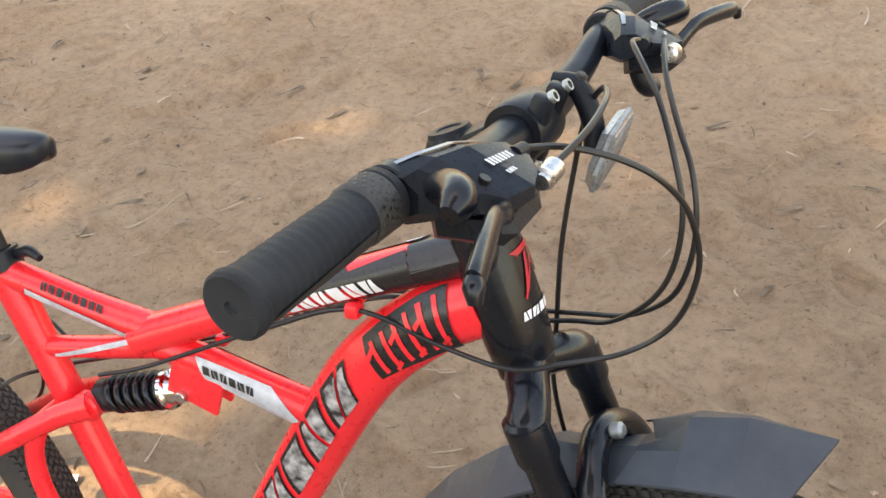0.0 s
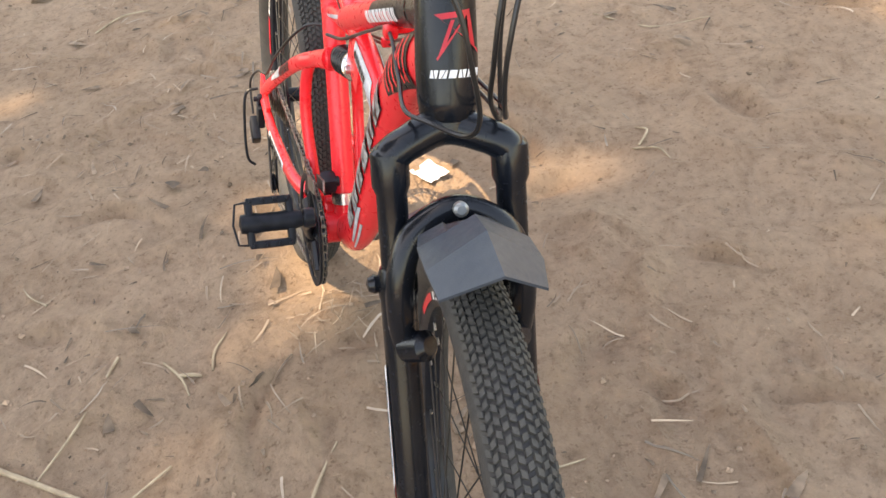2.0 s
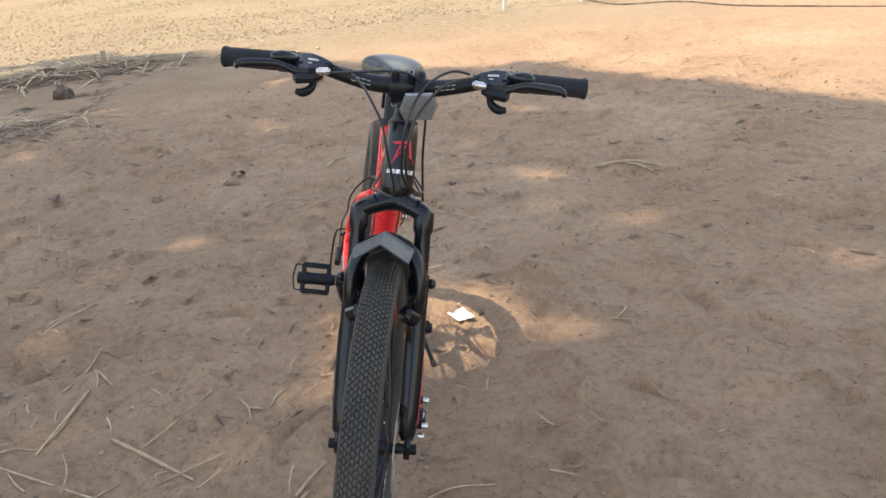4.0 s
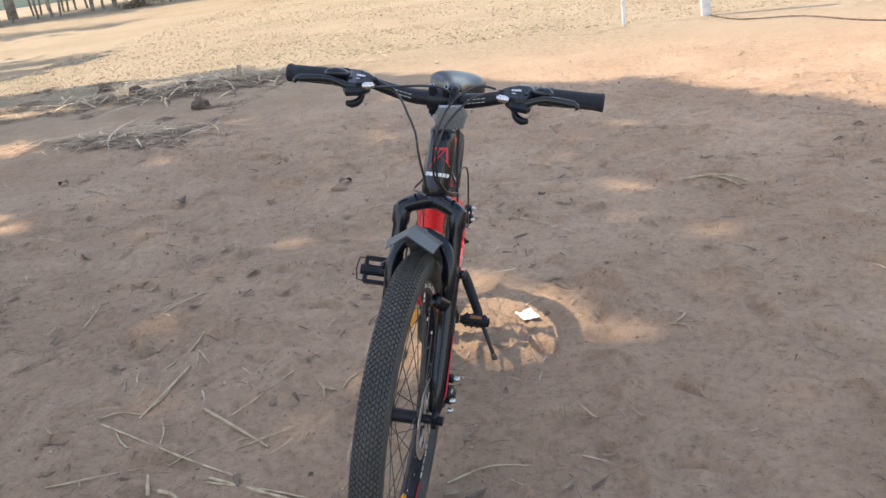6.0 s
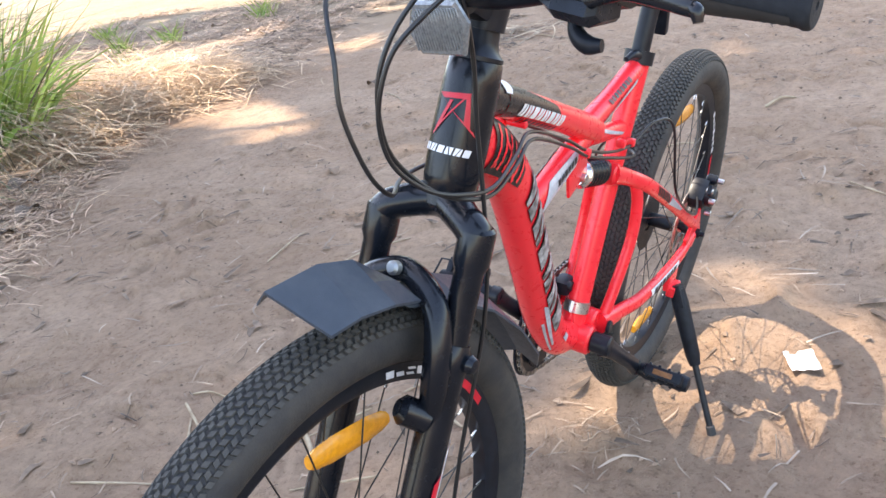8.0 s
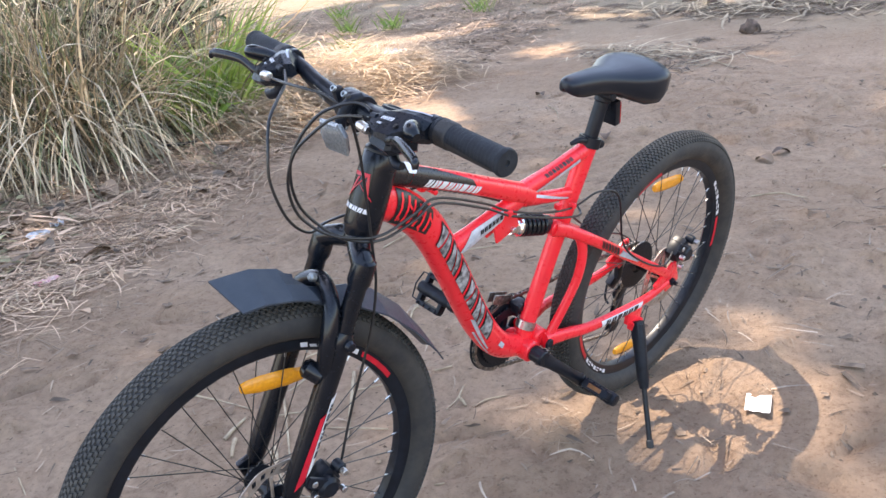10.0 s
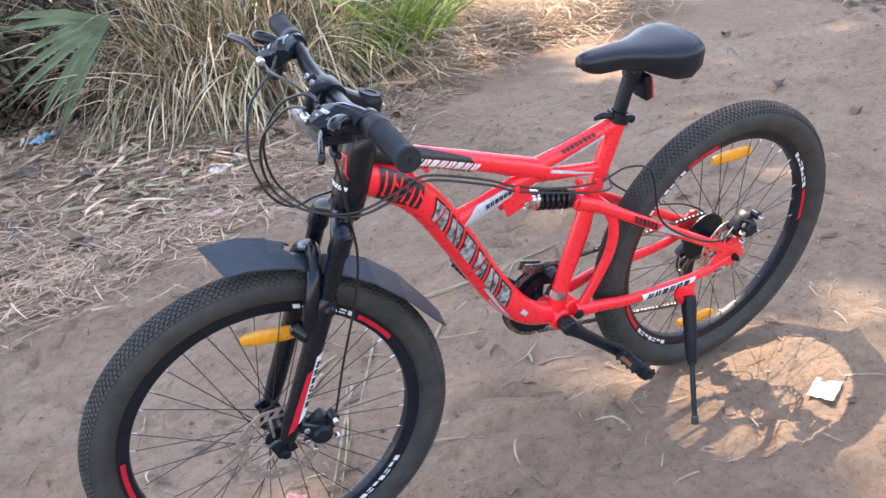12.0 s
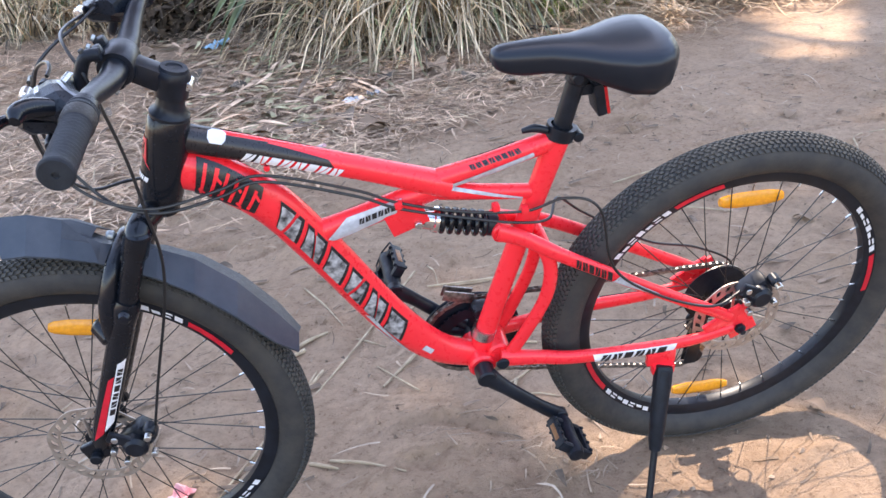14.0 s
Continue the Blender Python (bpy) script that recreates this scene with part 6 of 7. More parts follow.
def turf_zone(n):
    p = np.stack([-7.6 - rng.random(n) ** 1.4 * 15, rng.uniform(-7, 10, n)], 1)
    return p[value_noise(p[:, 0], p[:, 1], 0.45) + 0.25 * value_noise(p[:, 0], p[:, 1], 2.0) > -0.3]


def turf(n):
    p = turf_zone(n)
    a = rng.uniform(0, 2 * math.pi, len(p))
    z = ground_height(p[:, 0], p[:, 1]) - 0.004
    v, f = strips(np.c_[p, z], np.stack([np.cos(a), np.sin(a), np.full(len(p), 0.8)], 1), rng.uniform(0.02, 0.065, len(p)), rng.uniform(0.5, 1.2, len(p)) * 0.010, rng.uniform(0.2, 1.2, len(p)), 2, a)
    return tagged(mesh_from("dry_turf", v, f, STRAW), "short dry turf on the sunlit field", "grass", kind="stuff")


turf(30000)


def tuft_spots(n):
    c = np.array([(-5.3, -7.1), (-4.9, -7.4), (-6.0, -9.0), (-6.6, -6.9), (-3.9, -6.2)])
    k = rng.integers(0, len(c), n)
    return c[k] + rng.normal(0, 0.06, (n, 2))


FRESH = mat("fresh_green_blade", (0.19, 0.34, 0.06), 0.55, 0, 0.2, 5, rgb2=(0.42, 0.46, 0.10), island=0.4)
tuft_grass("green_tuft", "bright green grass tufts beside the track", FRESH, 260, tuft_spots, 0.12, 0.36, 0.010)


def green_spots(n):
    c = np.array([(-1.25, -4.05), (-1.35, -4.20), (-1.10, -4.02), (-1.18, -4.12)])
    return c[rng.integers(0, len(c), n)] + rng.normal(0, 0.07, (n, 2))


tuft_grass("fresh_grass", "clump of fresh yellow-green blades among the dry grass", FRESH, 380, green_spots, 0.40, 1.0, 0.024)


def palm():
    ob = tagged(new("fan_palm"), "young green fan palm in the tall grass", "palm")
    root = Vector((1.0, -4.95, 0))
    ob.location = root
    across = Vector((-0.88, 0.47, 0))
    for hub, way, facing, r, n, half in (((0.59, -3.75, 0.775), -0.93 * across + Vector((0, 0, -0.30)), (0.40, 0.85, 0.35), 0.66, 8, 36), ((1.33, -5.0, 0.82), 0.12 * across + Vector((0, 0.1, -1)), (0.35, 0.9, 0.2), 0.62, 12, 75),
                                   ((0.75, -5.3, 1.35), Vector((-0.4, 0.2, 0.8)), (0.2, 0.8, -0.3), 0.55, 13, 95)):
        h = Vector(hub) - root
        stem_ = part("leaf_stalk", tube(spline([(0, 0, -0.02), (h.x * 0.3, h.y * 0.3, h.z * 0.85), h + Vector((0, 0, 0.02))], 5), [0.012, 0.006], 8), PALM, ob)
        z = Vector(facing).normalized()
        x = (way - z * way.dot(z)).normalized()
        base = Matrix((x, z.cross(x), z)).transposed().to_4x4()
        base.translation = h
        bm = bmesh.new()
        for k in range(n):
            a = radians(half * (2 * k / (n - 1) - 1) + random.uniform(-3, 3))
            ln_ = r * (0.78 + 0.22 * math.cos(a * 0.7)) * random.uniform(0.88, 1.08)
            d, q_ = Vector((math.cos(a), math.sin(a), 0)), Vector((-math.sin(a), math.cos(a), 0))
            fall = Vector((0, 0, -random.uniform(0.03, 0.14)))
            q = [(0.03, 0.009, 0.0), (0.40, 0.025, 0.015), (0.75, 0.018, -0.01), (1.0, 0.001, -0.05)]
            lo_, mid, hi_ = [[bm.verts.new(base @ (d * ln_ * t + q_ * w * e + Vector((0, 0, g - (0.010 if e == 0 else 0)))) + fall * t * t) for t, w, g in q] for e in (-1, 0, 1)]
            for i in range(3):
                bm.faces.new((lo_[i], lo_[i + 1], mid[i + 1], mid[i]))
                bm.faces.new((mid[i], mid[i + 1], hi_[i + 1], hi_[i]))
        part("leaf_fan", bm, PALM, stem_, "folded green leaf fan")
    return ob


palm()


def leaves(centres, size, flat=0.0):
    """Small kite-shaped leaves at the given places, turned at random."""
    n = len(centres)
    a = rng.normal(0, 1, (n, 3))
    a[:, 2] *= 1 - flat
    a /= np.linalg.norm(a, axis=1, keepdims=True)
    b = np.cross(a, rng.normal(0, 1, (n, 3)))
    b /= np.linalg.norm(b, axis=1, keepdims=True)
    s = (size * rng.uniform(0.6, 1.35, n))[:, None]
    v = np.stack([centres - a * s, centres + b * s * 0.42 - a * s * 0.1, centres + a * s, centres - b * s * 0.42 - a * s * 0.1], 1)
    return v.reshape(-1, 3), np.arange(4 * n).reshape(n, 4)


# scrub behind the grass
def scrub(name, x0, x1, n):
    cx = rng.uniform(x0, x1, 90)
    cy = np.minimum(front_line(cx), -3.9) - rng.uniform(1.9, 3.8, 90)
    cz = rng.uniform(0.1, 2.3, 90)
    k = rng.integers(0, 90, n)
    v, f = leaves(np.c_[cx, cy, cz][k] + rng.normal(0, 0.30, (n, 3)), 0.07)
    v[:, 2] = np.maximum(v[:, 2], 0.01)
    return tagged(mesh_from(name, v, f, LEAF, False), "dark green scrub behind the tall grass", "bush", kind="stuff")


# dark leaves set behind the grass front to stand for shade in its gaps
def brush(n):
    x = rng.uniform(-1.6, 2.0, n)
    p = np.c_[x, front_line(x) - 0.25 - rng.uniform(0.0, 1.2, n), np.abs(rng.normal(0, 0.42, n))]
    hollow = np.c_[rng.uniform(0.35, 1.6, n), rng.uniform(-5.7, -4.75, n), np.abs(rng.normal(0, 0.5, n))]
    v, f = leaves(np.concatenate([p, hollow]), 0.045)
    v[:, 2] = np.maximum(v[:, 2], 0.012)
    return tagged(mesh_from("shade_fill_brush", v, f, SHADE_FILL, False), "dead brown brush, darkened to stand for the shade between the tall grass", "bush", kind="stuff")


# brown kept this dark to carry the shade between the clumps
SHADE_FILL = mat("shade_fill_brown", (0.10, 0.07, 0.048), 0.9, 0, 0.3, 10, island=0.5)
brush(12000)
scrub("bush", -3.8, 7.5, 15000)

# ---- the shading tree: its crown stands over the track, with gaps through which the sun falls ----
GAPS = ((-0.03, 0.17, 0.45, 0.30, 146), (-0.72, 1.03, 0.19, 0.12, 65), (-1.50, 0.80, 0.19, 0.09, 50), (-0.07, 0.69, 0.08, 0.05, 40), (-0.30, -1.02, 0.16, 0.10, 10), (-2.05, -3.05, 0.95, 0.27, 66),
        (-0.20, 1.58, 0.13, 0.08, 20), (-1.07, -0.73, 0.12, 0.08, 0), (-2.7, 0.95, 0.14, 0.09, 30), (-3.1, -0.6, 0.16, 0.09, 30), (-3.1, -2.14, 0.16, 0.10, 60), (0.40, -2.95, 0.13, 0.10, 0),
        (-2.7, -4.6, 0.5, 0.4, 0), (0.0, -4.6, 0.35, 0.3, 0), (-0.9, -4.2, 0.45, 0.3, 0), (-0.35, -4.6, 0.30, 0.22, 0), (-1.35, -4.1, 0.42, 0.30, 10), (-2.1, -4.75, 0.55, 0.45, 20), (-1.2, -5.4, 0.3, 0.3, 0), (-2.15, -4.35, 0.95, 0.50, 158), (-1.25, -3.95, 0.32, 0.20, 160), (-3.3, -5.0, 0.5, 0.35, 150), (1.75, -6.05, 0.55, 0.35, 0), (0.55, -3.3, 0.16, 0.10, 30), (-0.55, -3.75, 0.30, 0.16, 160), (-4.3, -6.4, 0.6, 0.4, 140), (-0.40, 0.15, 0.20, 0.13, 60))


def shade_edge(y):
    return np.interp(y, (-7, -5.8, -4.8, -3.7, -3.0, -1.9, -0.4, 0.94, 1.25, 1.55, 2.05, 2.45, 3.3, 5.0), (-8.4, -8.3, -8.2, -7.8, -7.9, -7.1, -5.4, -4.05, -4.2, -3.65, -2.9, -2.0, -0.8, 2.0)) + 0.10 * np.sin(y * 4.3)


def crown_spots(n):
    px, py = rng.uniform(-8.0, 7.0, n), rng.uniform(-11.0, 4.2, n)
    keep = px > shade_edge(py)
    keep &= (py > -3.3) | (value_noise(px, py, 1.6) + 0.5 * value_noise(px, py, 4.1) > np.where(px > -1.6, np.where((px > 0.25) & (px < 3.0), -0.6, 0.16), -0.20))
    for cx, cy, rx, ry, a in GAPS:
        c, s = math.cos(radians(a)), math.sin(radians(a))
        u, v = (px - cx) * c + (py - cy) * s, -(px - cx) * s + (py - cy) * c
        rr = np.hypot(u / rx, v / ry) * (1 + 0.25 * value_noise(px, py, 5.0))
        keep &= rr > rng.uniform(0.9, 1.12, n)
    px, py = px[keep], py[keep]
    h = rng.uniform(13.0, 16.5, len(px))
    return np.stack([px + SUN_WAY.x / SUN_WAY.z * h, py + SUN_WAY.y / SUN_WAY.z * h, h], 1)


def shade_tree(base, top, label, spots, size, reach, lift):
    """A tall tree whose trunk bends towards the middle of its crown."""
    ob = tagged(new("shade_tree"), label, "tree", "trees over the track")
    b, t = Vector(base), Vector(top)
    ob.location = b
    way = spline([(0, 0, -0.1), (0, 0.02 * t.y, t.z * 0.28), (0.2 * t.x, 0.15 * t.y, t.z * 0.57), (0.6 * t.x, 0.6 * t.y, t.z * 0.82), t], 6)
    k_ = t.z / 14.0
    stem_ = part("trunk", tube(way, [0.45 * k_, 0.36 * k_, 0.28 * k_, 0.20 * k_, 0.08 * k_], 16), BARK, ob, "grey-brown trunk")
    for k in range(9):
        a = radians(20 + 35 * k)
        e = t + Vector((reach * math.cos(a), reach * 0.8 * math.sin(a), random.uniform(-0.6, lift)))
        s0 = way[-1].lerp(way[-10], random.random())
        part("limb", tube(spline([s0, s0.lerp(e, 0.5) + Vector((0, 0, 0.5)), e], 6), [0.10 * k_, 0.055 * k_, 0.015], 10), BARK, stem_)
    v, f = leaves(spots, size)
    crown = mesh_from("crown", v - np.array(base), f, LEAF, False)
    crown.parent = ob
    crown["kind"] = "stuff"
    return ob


def band_spots(n, x0, y0, x1, y1, wide, h0, h1):
    t, g = rng.random(n), rng.normal(0, wide, n)
    d = math.hypot(x1 - x0, y1 - y0)
    px = x0 + (x1 - x0) * t - (y1 - y0) / d * g
    py = y0 + (y1 - y0) * t + (x1 - x0) / d * g
    keep = value_noise(px, py, 1.3) > -0.22
    px, py = px[keep], py[keep]
    h = rng.uniform(h0, h1, len(px))
    return np.stack([px + SUN_WAY.x / SUN_WAY.z * h, py + SUN_WAY.y / SUN_WAY.z * h, h], 1)


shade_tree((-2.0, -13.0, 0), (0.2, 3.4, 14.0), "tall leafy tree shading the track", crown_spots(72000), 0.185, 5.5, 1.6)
shade_tree((-20.5, -21.5, 0), (-0.8, 2.6, 9.5), "leafy tree shading the field's edge", band_spots(1500, -21.8, -15.5, -19.8, -9.6, 0.75, 8.5, 10.0), 0.2, 2.4, 0.5)
shade_tree((-13.0, -16.5, 0), (0.6, 3.4, 9.5), "leafy tree shading the field's edge", band_spots(2200, -11.8, -11.0, -11.2, -6.4, 0.6, 8.5, 10.0), 0.2, 2.4, 0.5)

# ---- far side: posts, wire, stumps, a row of slim trees ----
POST = mat("whitewashed_post", (0.66, 0.65, 0.64), 0.7, 0, 0.12, 14, bump=0.3, bump_scale=40)
tagged(part("goal_post", rbox(bmesh.new(), (0.095, 0.095, 2.7), pose(-7.45, 2.35, 1.30), 0.12), POST), "whitewashed wooden goal post standing in the field", "post")
tagged(part("pole", tube([(-7.42, 1.48, -0.05), (-7.43, 1.49, 1.2), (-7.42, 1.47, 2.4)], [0.020, 0.018, 0.016], 12), POST), "slim pale pole standing in the field", "pole")
wire_pts = [(-7.38, 2.38, 0), (-6.75, 2.55, 0), (-6.5, 3.08, 0), (-5.85, 3.40, 0), (-5.15, 3.85, 0), (-4.3, 4.6, 0)]
wire_pts = [(x, y, float(ground_height(x, y)) + 0.010) for x, y, z in wire_pts]
tagged(part("rope", tube(spline(wire_pts, 6), 0.007, 8), BARK), "dark rope lying along the ground", "rope")
CHAR = mat("charred_wood", (0.14, 0.095, 0.07), 0.9, 0, 0.3, 20, bump=0.6, bump_scale=60)


def lump(name, label, category, x, y, r, h, material, seed):
    b = bmesh.new()
    bmesh.ops.create_icosphere(b, subdivisions=3, radius=1.0)
    noise_off = Vector((seed * 3.1, seed * 1.7, 0))
    for v_ in b.verts:
        k = 1 + 0.45 * noise.noise(v_.co * 1.8 + noise_off) + 0.30 * noise.noise(v_.co * 5.0 + noise_off)
        v_.co = Vector((v_.co.x * r * k, v_.co.y * r * k, max(-0.4, v_.co.z) * h * k))
    b.transform(Matrix.Translation((x, y, float(ground_height(x, y)) + h * 0.25)))
    return tagged(part(name, b, material, None, "", None, 60), label, category, "clods on the track")


for k, (x, y, r, h) in enumerate(((-7.25, -4.33, 0.08, 0.075), (-6.80, -3.77, 0.09, 0.08), (-5.28, -2.55, 0.08, 0.08), (-6.9, -3.2, 0.06, 0.05))):
    lump("stump", "small charred stump in the trodden straw", "stump", x, y, r, h, CHAR, k)
tagged(part("stake", tube([(-6.86, -2.64, -0.03), (-6.86, -2.63, 0.08), (-6.85, -2.63, 0.16)], [0.028, 0.026, 0.024], 10), TWIG), "short wooden stake in the ground", "stake")
BRUSHWOOD = mat("brushwood", (0.36, 0.26, 0.17), 0.9, 0, 0.3, 4, rgb2=(0.18, 0.12, 0.075), island=0.5)


def stick_heap(x, y, rx, ry, h, n):
    """A loose heap of cut sticks, highest in the middle."""
    p = rng.normal(0, 0.42, (n, 2))
    r = np.hypot(p[:, 0], p[:, 1])
    a = rng.uniform(0, 2 * math.pi, n)
    z = h * rng.random(n) * np.clip(1.1 - r, 0.05, 1.0) + 0.02
    c = np.c_[x + p[:, 0] * rx, y + p[:, 1] * ry, z]
    d = np.stack([np.cos(a), np.sin(a), rng.normal(0.0, 0.25, n)], 1)
    ln_ = rng.uniform(0.3, 0.9, n)
    v, f = strips(c - d * (ln_ * 0.5)[:, None], d, ln_, rng.uniform(0.02, 0.05, n), rng.uniform(0, 0.3, n), 3, a + math.pi / 2)
    v[:, 2] = np.maximum(v[:, 2], ground_height(v[:, 0], v[:, 1]) + 0.005)
    return tagged(mesh_from("stick_heap", v, f, BRUSHWOOD), "heap of dry brown sticks at the field's edge", "sticks", kind="stuff")


stick_heap(-23.3, -4.0, 0.9, 2.0, 0.55, 900)
stick_heap(-26.2, -7.9, 0.6, 1.0, 0.30, 320)
stick_heap(-29.5, -13.0, 0.6, 0.8, 0.28, 260)

PALE_BARK = mat("pale_bark", (0.30, 0.25, 0.20), 0.9, 0, 0.3, 5, bump=0.4, bump_scale=40)
slim = tagged(new("slim_tree"), "tall slim bare-stemmed tree at the field's edge", "tree", "row of slim trees")
part("trunk", tube(spline([(0, 0, -0.2), (0.05, 0.02, 3.0), (-0.04, 0.05, 7.0), (0.05, 0.0, 11.0)], 5), [0.046, 0.040, 0.034, 0.018], 8), PALE_BARK, slim)
cc = np.c_[rng.normal(0, 0.55, 260), rng.normal(0, 0.55, 260), rng.uniform(6.5, 11.5, 260)]
v, f = leaves(cc, 0.22)
cr = mesh_from("crown", v, f, LEAF, False)
cr.parent = slim
slim.matrix_world = pose(-27.5, -17.0, 0)
for k in range(165):
    y = -26.0 + 25.0 * random.random() ** 0.85
    x = float(np.interp(y, (-26, -16.4, -13.4, -9.6, -5.8, -3.3, -1.0), (-29.5, -29.2, -29.4, -28.6, -25.0, -23.2, -21.8))) - 8.0 * random.random() ** 1.6
    copy_thing(slim, pose(x, y, 0, random.uniform(-4, 4), random.uniform(-4, 4), random.uniform(0, 360)))
# woods colour paled and greyed to paint in the haze of distance
HAZE = mat("far_woods_haze_tint", (0.24, 0.30, 0.20), 0.95, 0, 0.25, 0.8, rgb2=(0.40, 0.42, 0.36))
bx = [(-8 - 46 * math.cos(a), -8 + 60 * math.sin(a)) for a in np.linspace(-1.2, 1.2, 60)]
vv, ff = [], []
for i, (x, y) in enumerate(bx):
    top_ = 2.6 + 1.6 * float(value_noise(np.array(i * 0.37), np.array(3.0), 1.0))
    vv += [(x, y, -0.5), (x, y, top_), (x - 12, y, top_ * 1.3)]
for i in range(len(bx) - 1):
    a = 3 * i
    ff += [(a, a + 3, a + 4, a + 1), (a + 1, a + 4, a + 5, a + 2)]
tagged(mesh_from("backdrop", vv, ff, HAZE), "line of far woods with haze put into its pale colour", "woods", kind="structure")


# ---- twigs, leaves and rubbish on the track ----
def twig(pts, r, label, group="dry twigs on the soil"):
    q = [(x, y, float(ground_height(x, y)) + r * 0.8 + dz) for x, y, dz in pts]
    return tagged(part("twig", tube(spline(q, 5), [r, r * 0.9, r * 0.55], 8), TWIG), label, "twig", group)


PALE = "thin pale dry twig lying on the soil"
twig([(0.432, -0.953, 0), (0.66, -0.58, 0.006), (0.925, -0.147, 0)], 0.0035, "long thin dry stalk lying on the soil")
twig([(0.113, -0.791, 0), (0.26, -0.82, 0.004), (0.413, -0.845, 0)], 0.0045, PALE)
twig([(0.376, -0.659, 0), (0.49, -0.53, 0.004), (0.597, -0.409, 0)], 0.0055, "thick pale split twig lying on the soil")
twig([(0.52, -0.34, 0.004), (0.55, -0.40, 0.006), (0.60, -0.50, 0)], 0.0025, PALE)
twig([(-0.003, -0.805, 0), (0.05, -0.77, 0.003), (0.10, -0.729, 0)], 0.004, PALE)
twig([(0.302, -0.315, 0), (0.31, -0.29, 0.003), (0.318, -0.271, 0)], 0.0045, PALE)
twig([(0.73, -0.53, 0), (0.85, -0.31, 0.004), (0.975, -0.08, 0)], 0.0045, "long pale dry stick lying under the front wheel")
twig([(0.745, -0.535, 0), (0.84, -0.30, 0.006), (0.955, -0.075, 0)], 0.003, "long pale dry stick lying under the front wheel")
twig([(0.739, -0.149, 0), (0.67, -0.11, 0.004), (0.594, -0.062, 0)], 0.0035, PALE)
twig([(0.557, -0.825, 0), (0.52, -0.86, 0.002), (0.475, -0.894, 0)], 0.0035, PALE)
twig([(0.359, -0.841, 0), (0.30, -0.82, 0.003), (0.243, -0.815, 0)], 0.003, PALE)
twig([(-2.05, -0.20, 0), (-2.10, -0.15, 0.008), (-2.13, -0.10, 0)], 0.006, "pale split twig lying on the soil")
twig([(-1.02, -1.20, 0), (-1.15, -1.24, 0.010), (-1.22, -1.36, 0.004), (-1.38, -1.42, 0)], 0.003, "curly dry stalk lying on the soil")
twig([(-0.175, -0.835, 0), (-0.05, -0.85, 0.003), (0.07, -0.88, 0)], 0.003, PALE)
twig([(0.26, -0.338, 0), (0.31, -0.31, 0.003), (0.361, -0.299, 0)], 0.003, PALE)
twig([(0.788, -0.676, 0), (0.75, -0.69, 0.002), (0.704, -0.706, 0)], 0.0055, "short thick pale twig lying on the soil")
twig([(0.77, -0.653, 0), (0.80, -0.61, 0.003), (0.825, -0.577, 0)], 0.006, "short piece of brown bark lying on the soil")
twig([(0.749, -0.967, 0), (0.70, -0.86, 0.003), (0.662, -0.737, 0)], 0.0028, PALE)
twig([(0.634, -0.68, 0), (0.61, -0.63, 0.003), (0.569, -0.594, 0)], 0.0024, PALE)
twig([(0.592, -0.728, 0), (0.50, -0.74, 0.004), (0.42, -0.775, 0)], 0.0026, PALE)
twig([(0.389, -0.982, 0), (0.38, -0.92, 0.003), (0.381, -0.854, 0)], 0.0026, PALE)
twig([(0.09, -0.884, 0), (-0.03, -0.85, 0.003), (-0.145, -0.841, 0)], 0.0026, PALE)
twig([(0.315, -0.25, 0), (0.27, -0.24, 0.003), (0.229, -0.211, 0)], 0.0028, PALE)
twig([(0.78, -0.149, 0), (0.75, -0.13, 0.003), (0.725, -0.119, 0)], 0.0045, PALE)
twig([(-0.04, -0.576, 0), (-0.08, -0.61, 0.003), (-0.125, -0.63, 0)], 0.0026, PALE)
twig([(-1.485, -0.476, 0), (-1.53, -0.38, 0.003), (-1.57, -0.284, 0)], 0.0032, PALE)
twig([(-2.496, -2.364, 0), (-2.40, -2.22, 0.003), (-2.285, -2.111, 0)], 0.004, PALE)
twig([(-0.326, -1.364, 0), (-0.45, -1.36, 0.006), (-0.558, -1.397, 0)], 0.003, "curly dry stalk lying on the soil")
leaf_spot = (-1.20, -1.757)
twig([(0.22, -0.42, 0), (0.36, -0.50, 0.003), (0.45, -0.58, 0)], 0.003, PALE)
twig([(0.85, 0.10, 0), (0.80, 0.20, 0.003), (0.79, 0.30, 0)], 0.0025, PALE)
twig([(0.05, 0.764, 0), (0.02, 0.80, 0.006), (-0.02, 0.79, 0)], 0.003, PALE)
twig([(0.05, 0.75, 0), (0.09, 0.79, 0.004), (0.13, 0.80, 0)], 0.0028, PALE)
twig([(-0.55, -0.95, 0), (-0.40, -1.05, 0.004), (-0.20, -1.12, 0)], 0.003, PALE)
twig([(-1.45, 1.05, 0), (-1.40, 1.20, 0.01), (-1.32, 1.32, 0)], 0.006, "pale split twig lying on the soil")
twig([(-1.50, 1.10, 0), (-1.38, 1.22, 0.008), (-1.25, 1.30, 0)], 0.005, "pale split twig lying on the soil")
twig([(-1.10, 0.25, 0), (-1.0, 0.40, 0.004), (-0.85, 0.52, 0)], 0.0025, PALE)
twig([(-0.60, 0.95, 0), (-0.45, 1.05, 0.003), (-0.40, 1.2, 0)], 0.0025, PALE)
twig([(1.35, -0.55, 0), (1.25, -0.75, 0.004), (1.2, -1.0, 0)], 0.003, PALE)


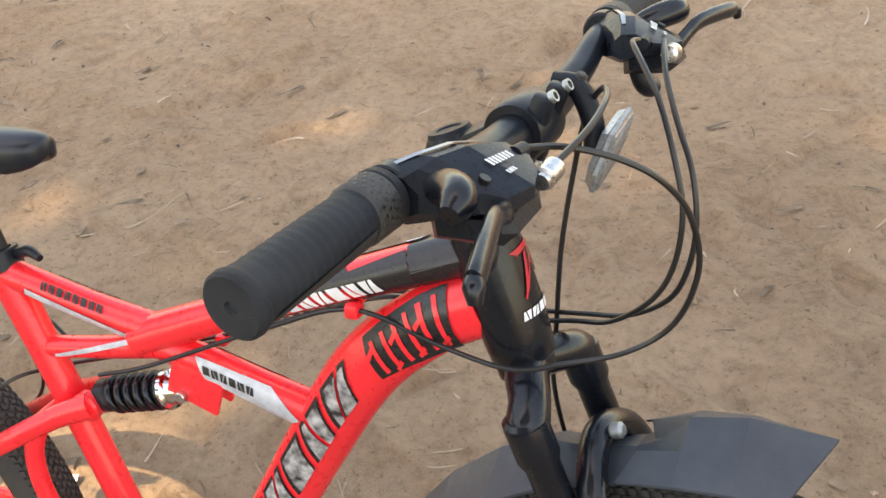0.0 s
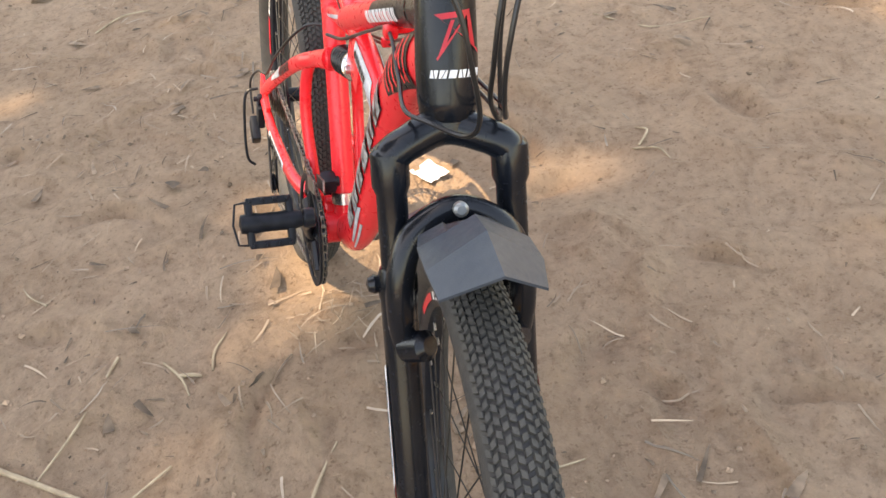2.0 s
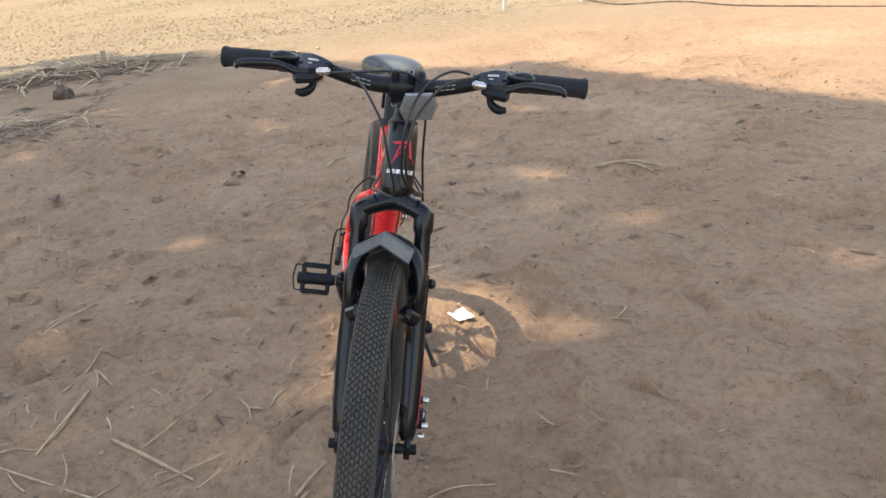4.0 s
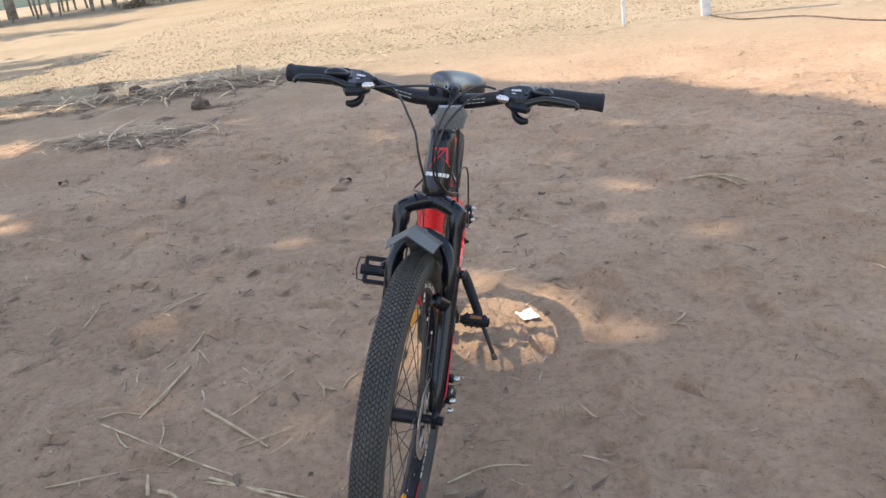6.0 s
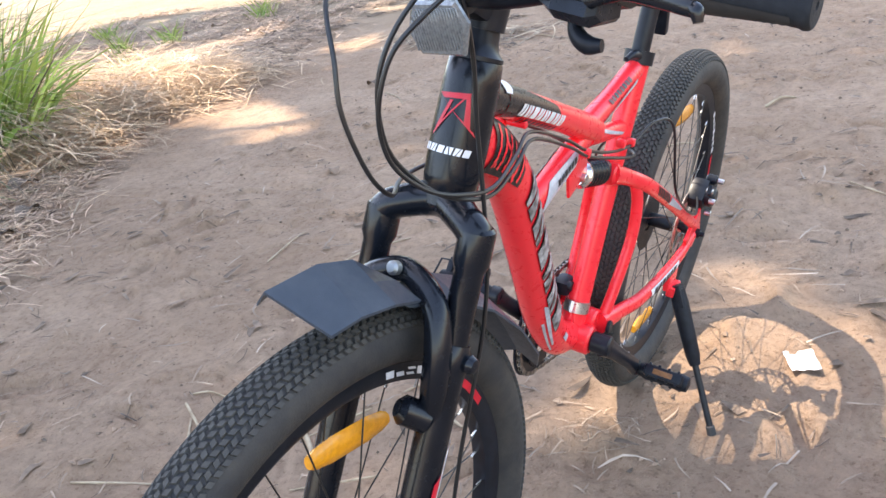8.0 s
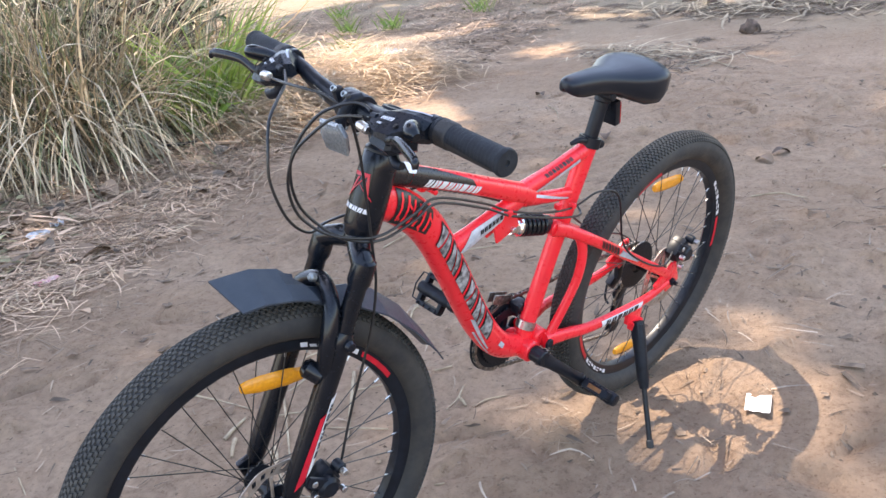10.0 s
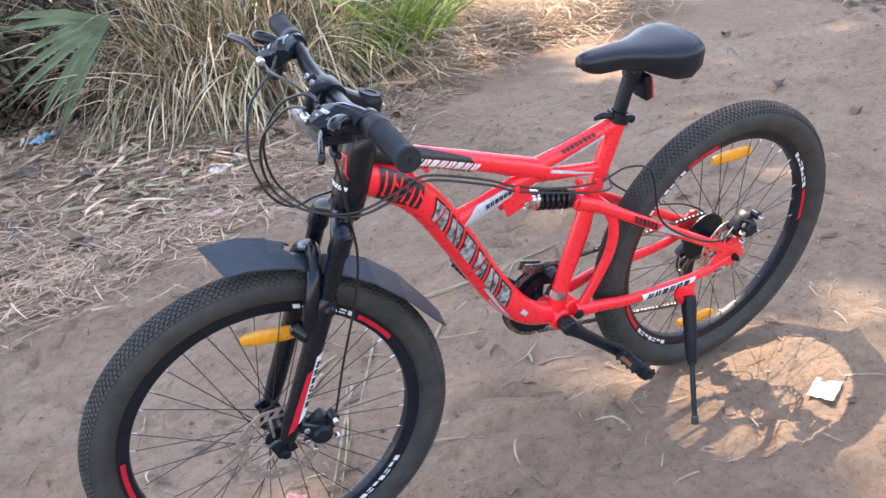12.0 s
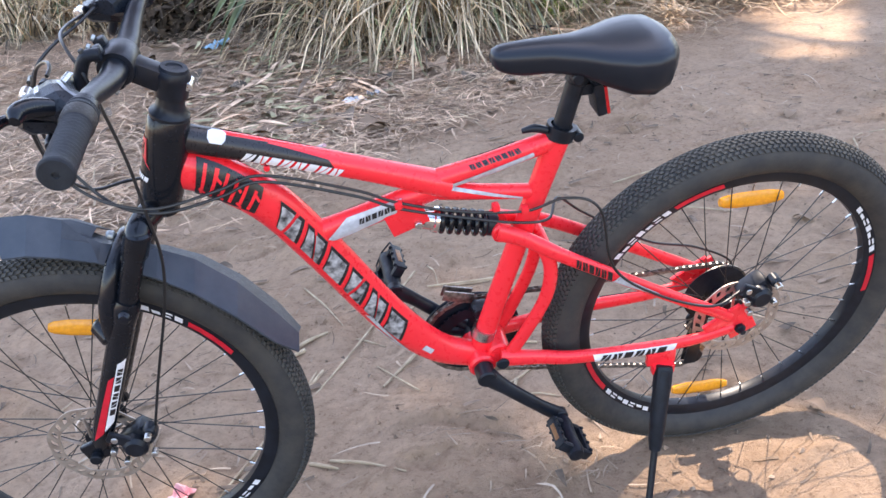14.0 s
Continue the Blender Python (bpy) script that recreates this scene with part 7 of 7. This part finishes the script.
def leaf(x, y, size, yaw, label, material=LITTER):
    b = bmesh.new()
    g = []
    for i in range(7):
        t = i / 6
        w = size * 0.36 * math.sin(math.pi * (0.06 + 0.90 * t)) ** 0.8
        arc = 0.22 * size * math.sin(math.pi * t)
        g.append([b.verts.new((size * (t - 0.5), s * w, arc + 0.30 * w * abs(s) + 0.002)) for s in (-1, -0.5, 0, 0.5, 1)])
    for r0, r1 in zip(g, g[1:]):
        for j in range(4):
            b.faces.new((r0[j], r1[j], r1[j + 1], r0[j + 1]))
    b.transform(pose(x, y, float(ground_height(x, y)) + 0.003, random.uniform(-8, 8), random.uniform(-8, 8), yaw))
    return tagged(part("dry_leaf", b, material, None, "", None, 70), label, "leaf", "fallen leaves on the soil")


leaf(-1.10, -1.02, 0.07, 20, "brown fallen leaf lying on the soil")
leaf(-0.69, -0.799, 0.06, 120, "brown fallen leaf lying on the soil")
leaf(-2.70, -2.60, 0.08, 70, "dark curled fallen leaf lying on the soil", CHAR)
leaf(-2.03, -1.58, 0.09, 30, "dark curled fallen leaf lying on the soil", CHAR)
leaf(-2.10, -0.665, 0.085, -40, "dark curled fallen leaf lying on the soil", CHAR)
leaf(*leaf_spot, 0.07, 50, "brown fallen leaf lying on the soil")
leaf(-1.88, -1.03, 0.07, 10, "brown fallen leaf lying on the soil")
leaf(-1.98, -0.68, 0.09, 80, "brown fallen leaf lying on the soil")
random.seed(5)
for k in range(44):
    x = random.uniform(-0.9, 1.9)
    leaf(x, random.uniform(float(front_line(x)) - 0.1, float(litter_line(x)) - 0.15), random.uniform(0.09, 0.19), random.uniform(0, 360), "large dry brown leaf lying in the litter", random.choice((LITTER, LITTER, GREY_STRAW, BARK)))
random.seed(11)
for k in range(26):
    leaf(random.uniform(-4.5, 2.2), random.uniform(-2.4, 2.6), random.uniform(0.02, 0.055), random.uniform(0, 360), "small brown fallen leaf lying on the soil", random.choice((LITTER, LITTER, CHAR)))

PAPER = mat("white_paper", (0.74, 0.72, 0.70), 0.6, 0, 0.14, 26)
BLUE_FILM = mat("blue_plastic_film", (0.16, 0.42, 0.62), 0.35, 0, 0.25, 20, rgb2=(0.40, 0.58, 0.70))
PALE_FILM = mat("pale_plastic_film", (0.62, 0.66, 0.72), 0.35, 0, 0.2, 18)
PINK_FILM = mat("pink_wrapper", (0.70, 0.16, 0.18), 0.35, 0, 0.25, 30, rgb2=(0.75, 0.55, 0.55))


def scrap(name, label, category, x, y, sx, sy, yaw, material, rough_=0.010, lift=0.006):
    b = bmesh.new()
    bmesh.ops.create_grid(b, x_segments=10, y_segments=8, size=0.5)
    off = Vector((x * 7, y * 5, 0))
    for v_ in b.verts:
        v_.co.x *= sx * (1 + 0.15 * noise.noise(v_.co * 3 + off))
        v_.co.y *= sy * (1 + 0.15 * noise.noise(v_.co * 3 - off))
        v_.co.z = abs(noise.noise(Vector((v_.co.x / sx * 2.4, v_.co.y / sy * 2.4, 1)) + off)) * rough_ * 3 + lift
    b.transform(pose(x, y, float(ground_height(x, y)), 0, 0, yaw))
    return tagged(part(name, b, material, None, "", None, 25), label, category)


scrap("paper_packet", "crumpled white paper packet lying in the sun patch", "paper", -0.09, 0.305, 0.078, 0.055, 25, PAPER, 0.003, 0.006)
scrap("sweet_wrapper", "small pink and blue wrapper lying on the soil", "wrapper", 1.04, -0.12, 0.06, 0.04, 60, PINK_FILM)
scrap("plastic_bag", "crumpled pale blue plastic bag at the grass edge", "plastic bag", -3.48, -4.97, 0.24, 0.18, 20, BLUE_FILM, 0.035, 0.09)
scrap("plastic_bag", "crumpled blue plastic scrap in the litter", "plastic bag", 1.10, -4.34, 0.15, 0.11, 50, BLUE_FILM, 0.02, 0.03)
scrap("plastic_bag", "pale plastic scrap in the litter", "plastic bag", 0.40, -2.97, 0.11, 0.07, 10, PALE_FILM, 0.015, 0.026)
scrap("plastic_bag", "pale plastic scrap in the litter", "plastic bag", 0.30, -3.0, 0.08, 0.06, 70, PALE_FILM, 0.015, 0.026)
scrap("wrapper", "red wrapper scrap in the litter", "wrapper", 0.64, -2.24, 0.095, 0.045, 15, PINK_FILM, 0.01, 0.026)
scrap("wrapper", "pale blue foil wrapper in the litter", "wrapper", 0.68, -2.79, 0.09, 0.05, 35, PALE_FILM, 0.012)
b = bmesh.new()
bmesh.ops.create_grid(b, x_segments=10, y_segments=14, size=0.5)
for v_ in b.verts:
    k = 0.6 + 0.4 * math.cos(v_.co.y * 2.2 + 0.6)
    v_.co = Vector((v_.co.x * 0.10 * k + 0.012 * noise.noise(v_.co * 4), v_.co.y * 0.19, 0.05 * noise.noise(v_.co * 3.5) - 0.10 * (v_.co.x * k) ** 2))
b.transform(pose(-0.22, -4.08, 0.66, 78, 12, 15))
tagged(part("plastic_bag", b, PALE_FILM, None, "", None, 40), "pale plastic bag caught in the tall grass", "plastic bag")
bm = rbox(bmesh.new(), (0.22, 0.040, 0.016), pose(-0.74, -3.74, float(ground_height(-0.74, -3.74)) + 0.052, 0, -2, 130), 0.2)
strip_ = tagged(part("broken_strip", bm, BLACK_PLASTIC), "broken black and grey strip lying on the straw", "strip")
part("grey_end", rbox(bmesh.new(), (0.29, 0.042, 0.012), pose(-0.90, -3.55, float(ground_height(-0.90, -3.55)) + 0.046, 0, 2, 130), 0.2), GREY_STRAW, strip_, "weathered tan end")
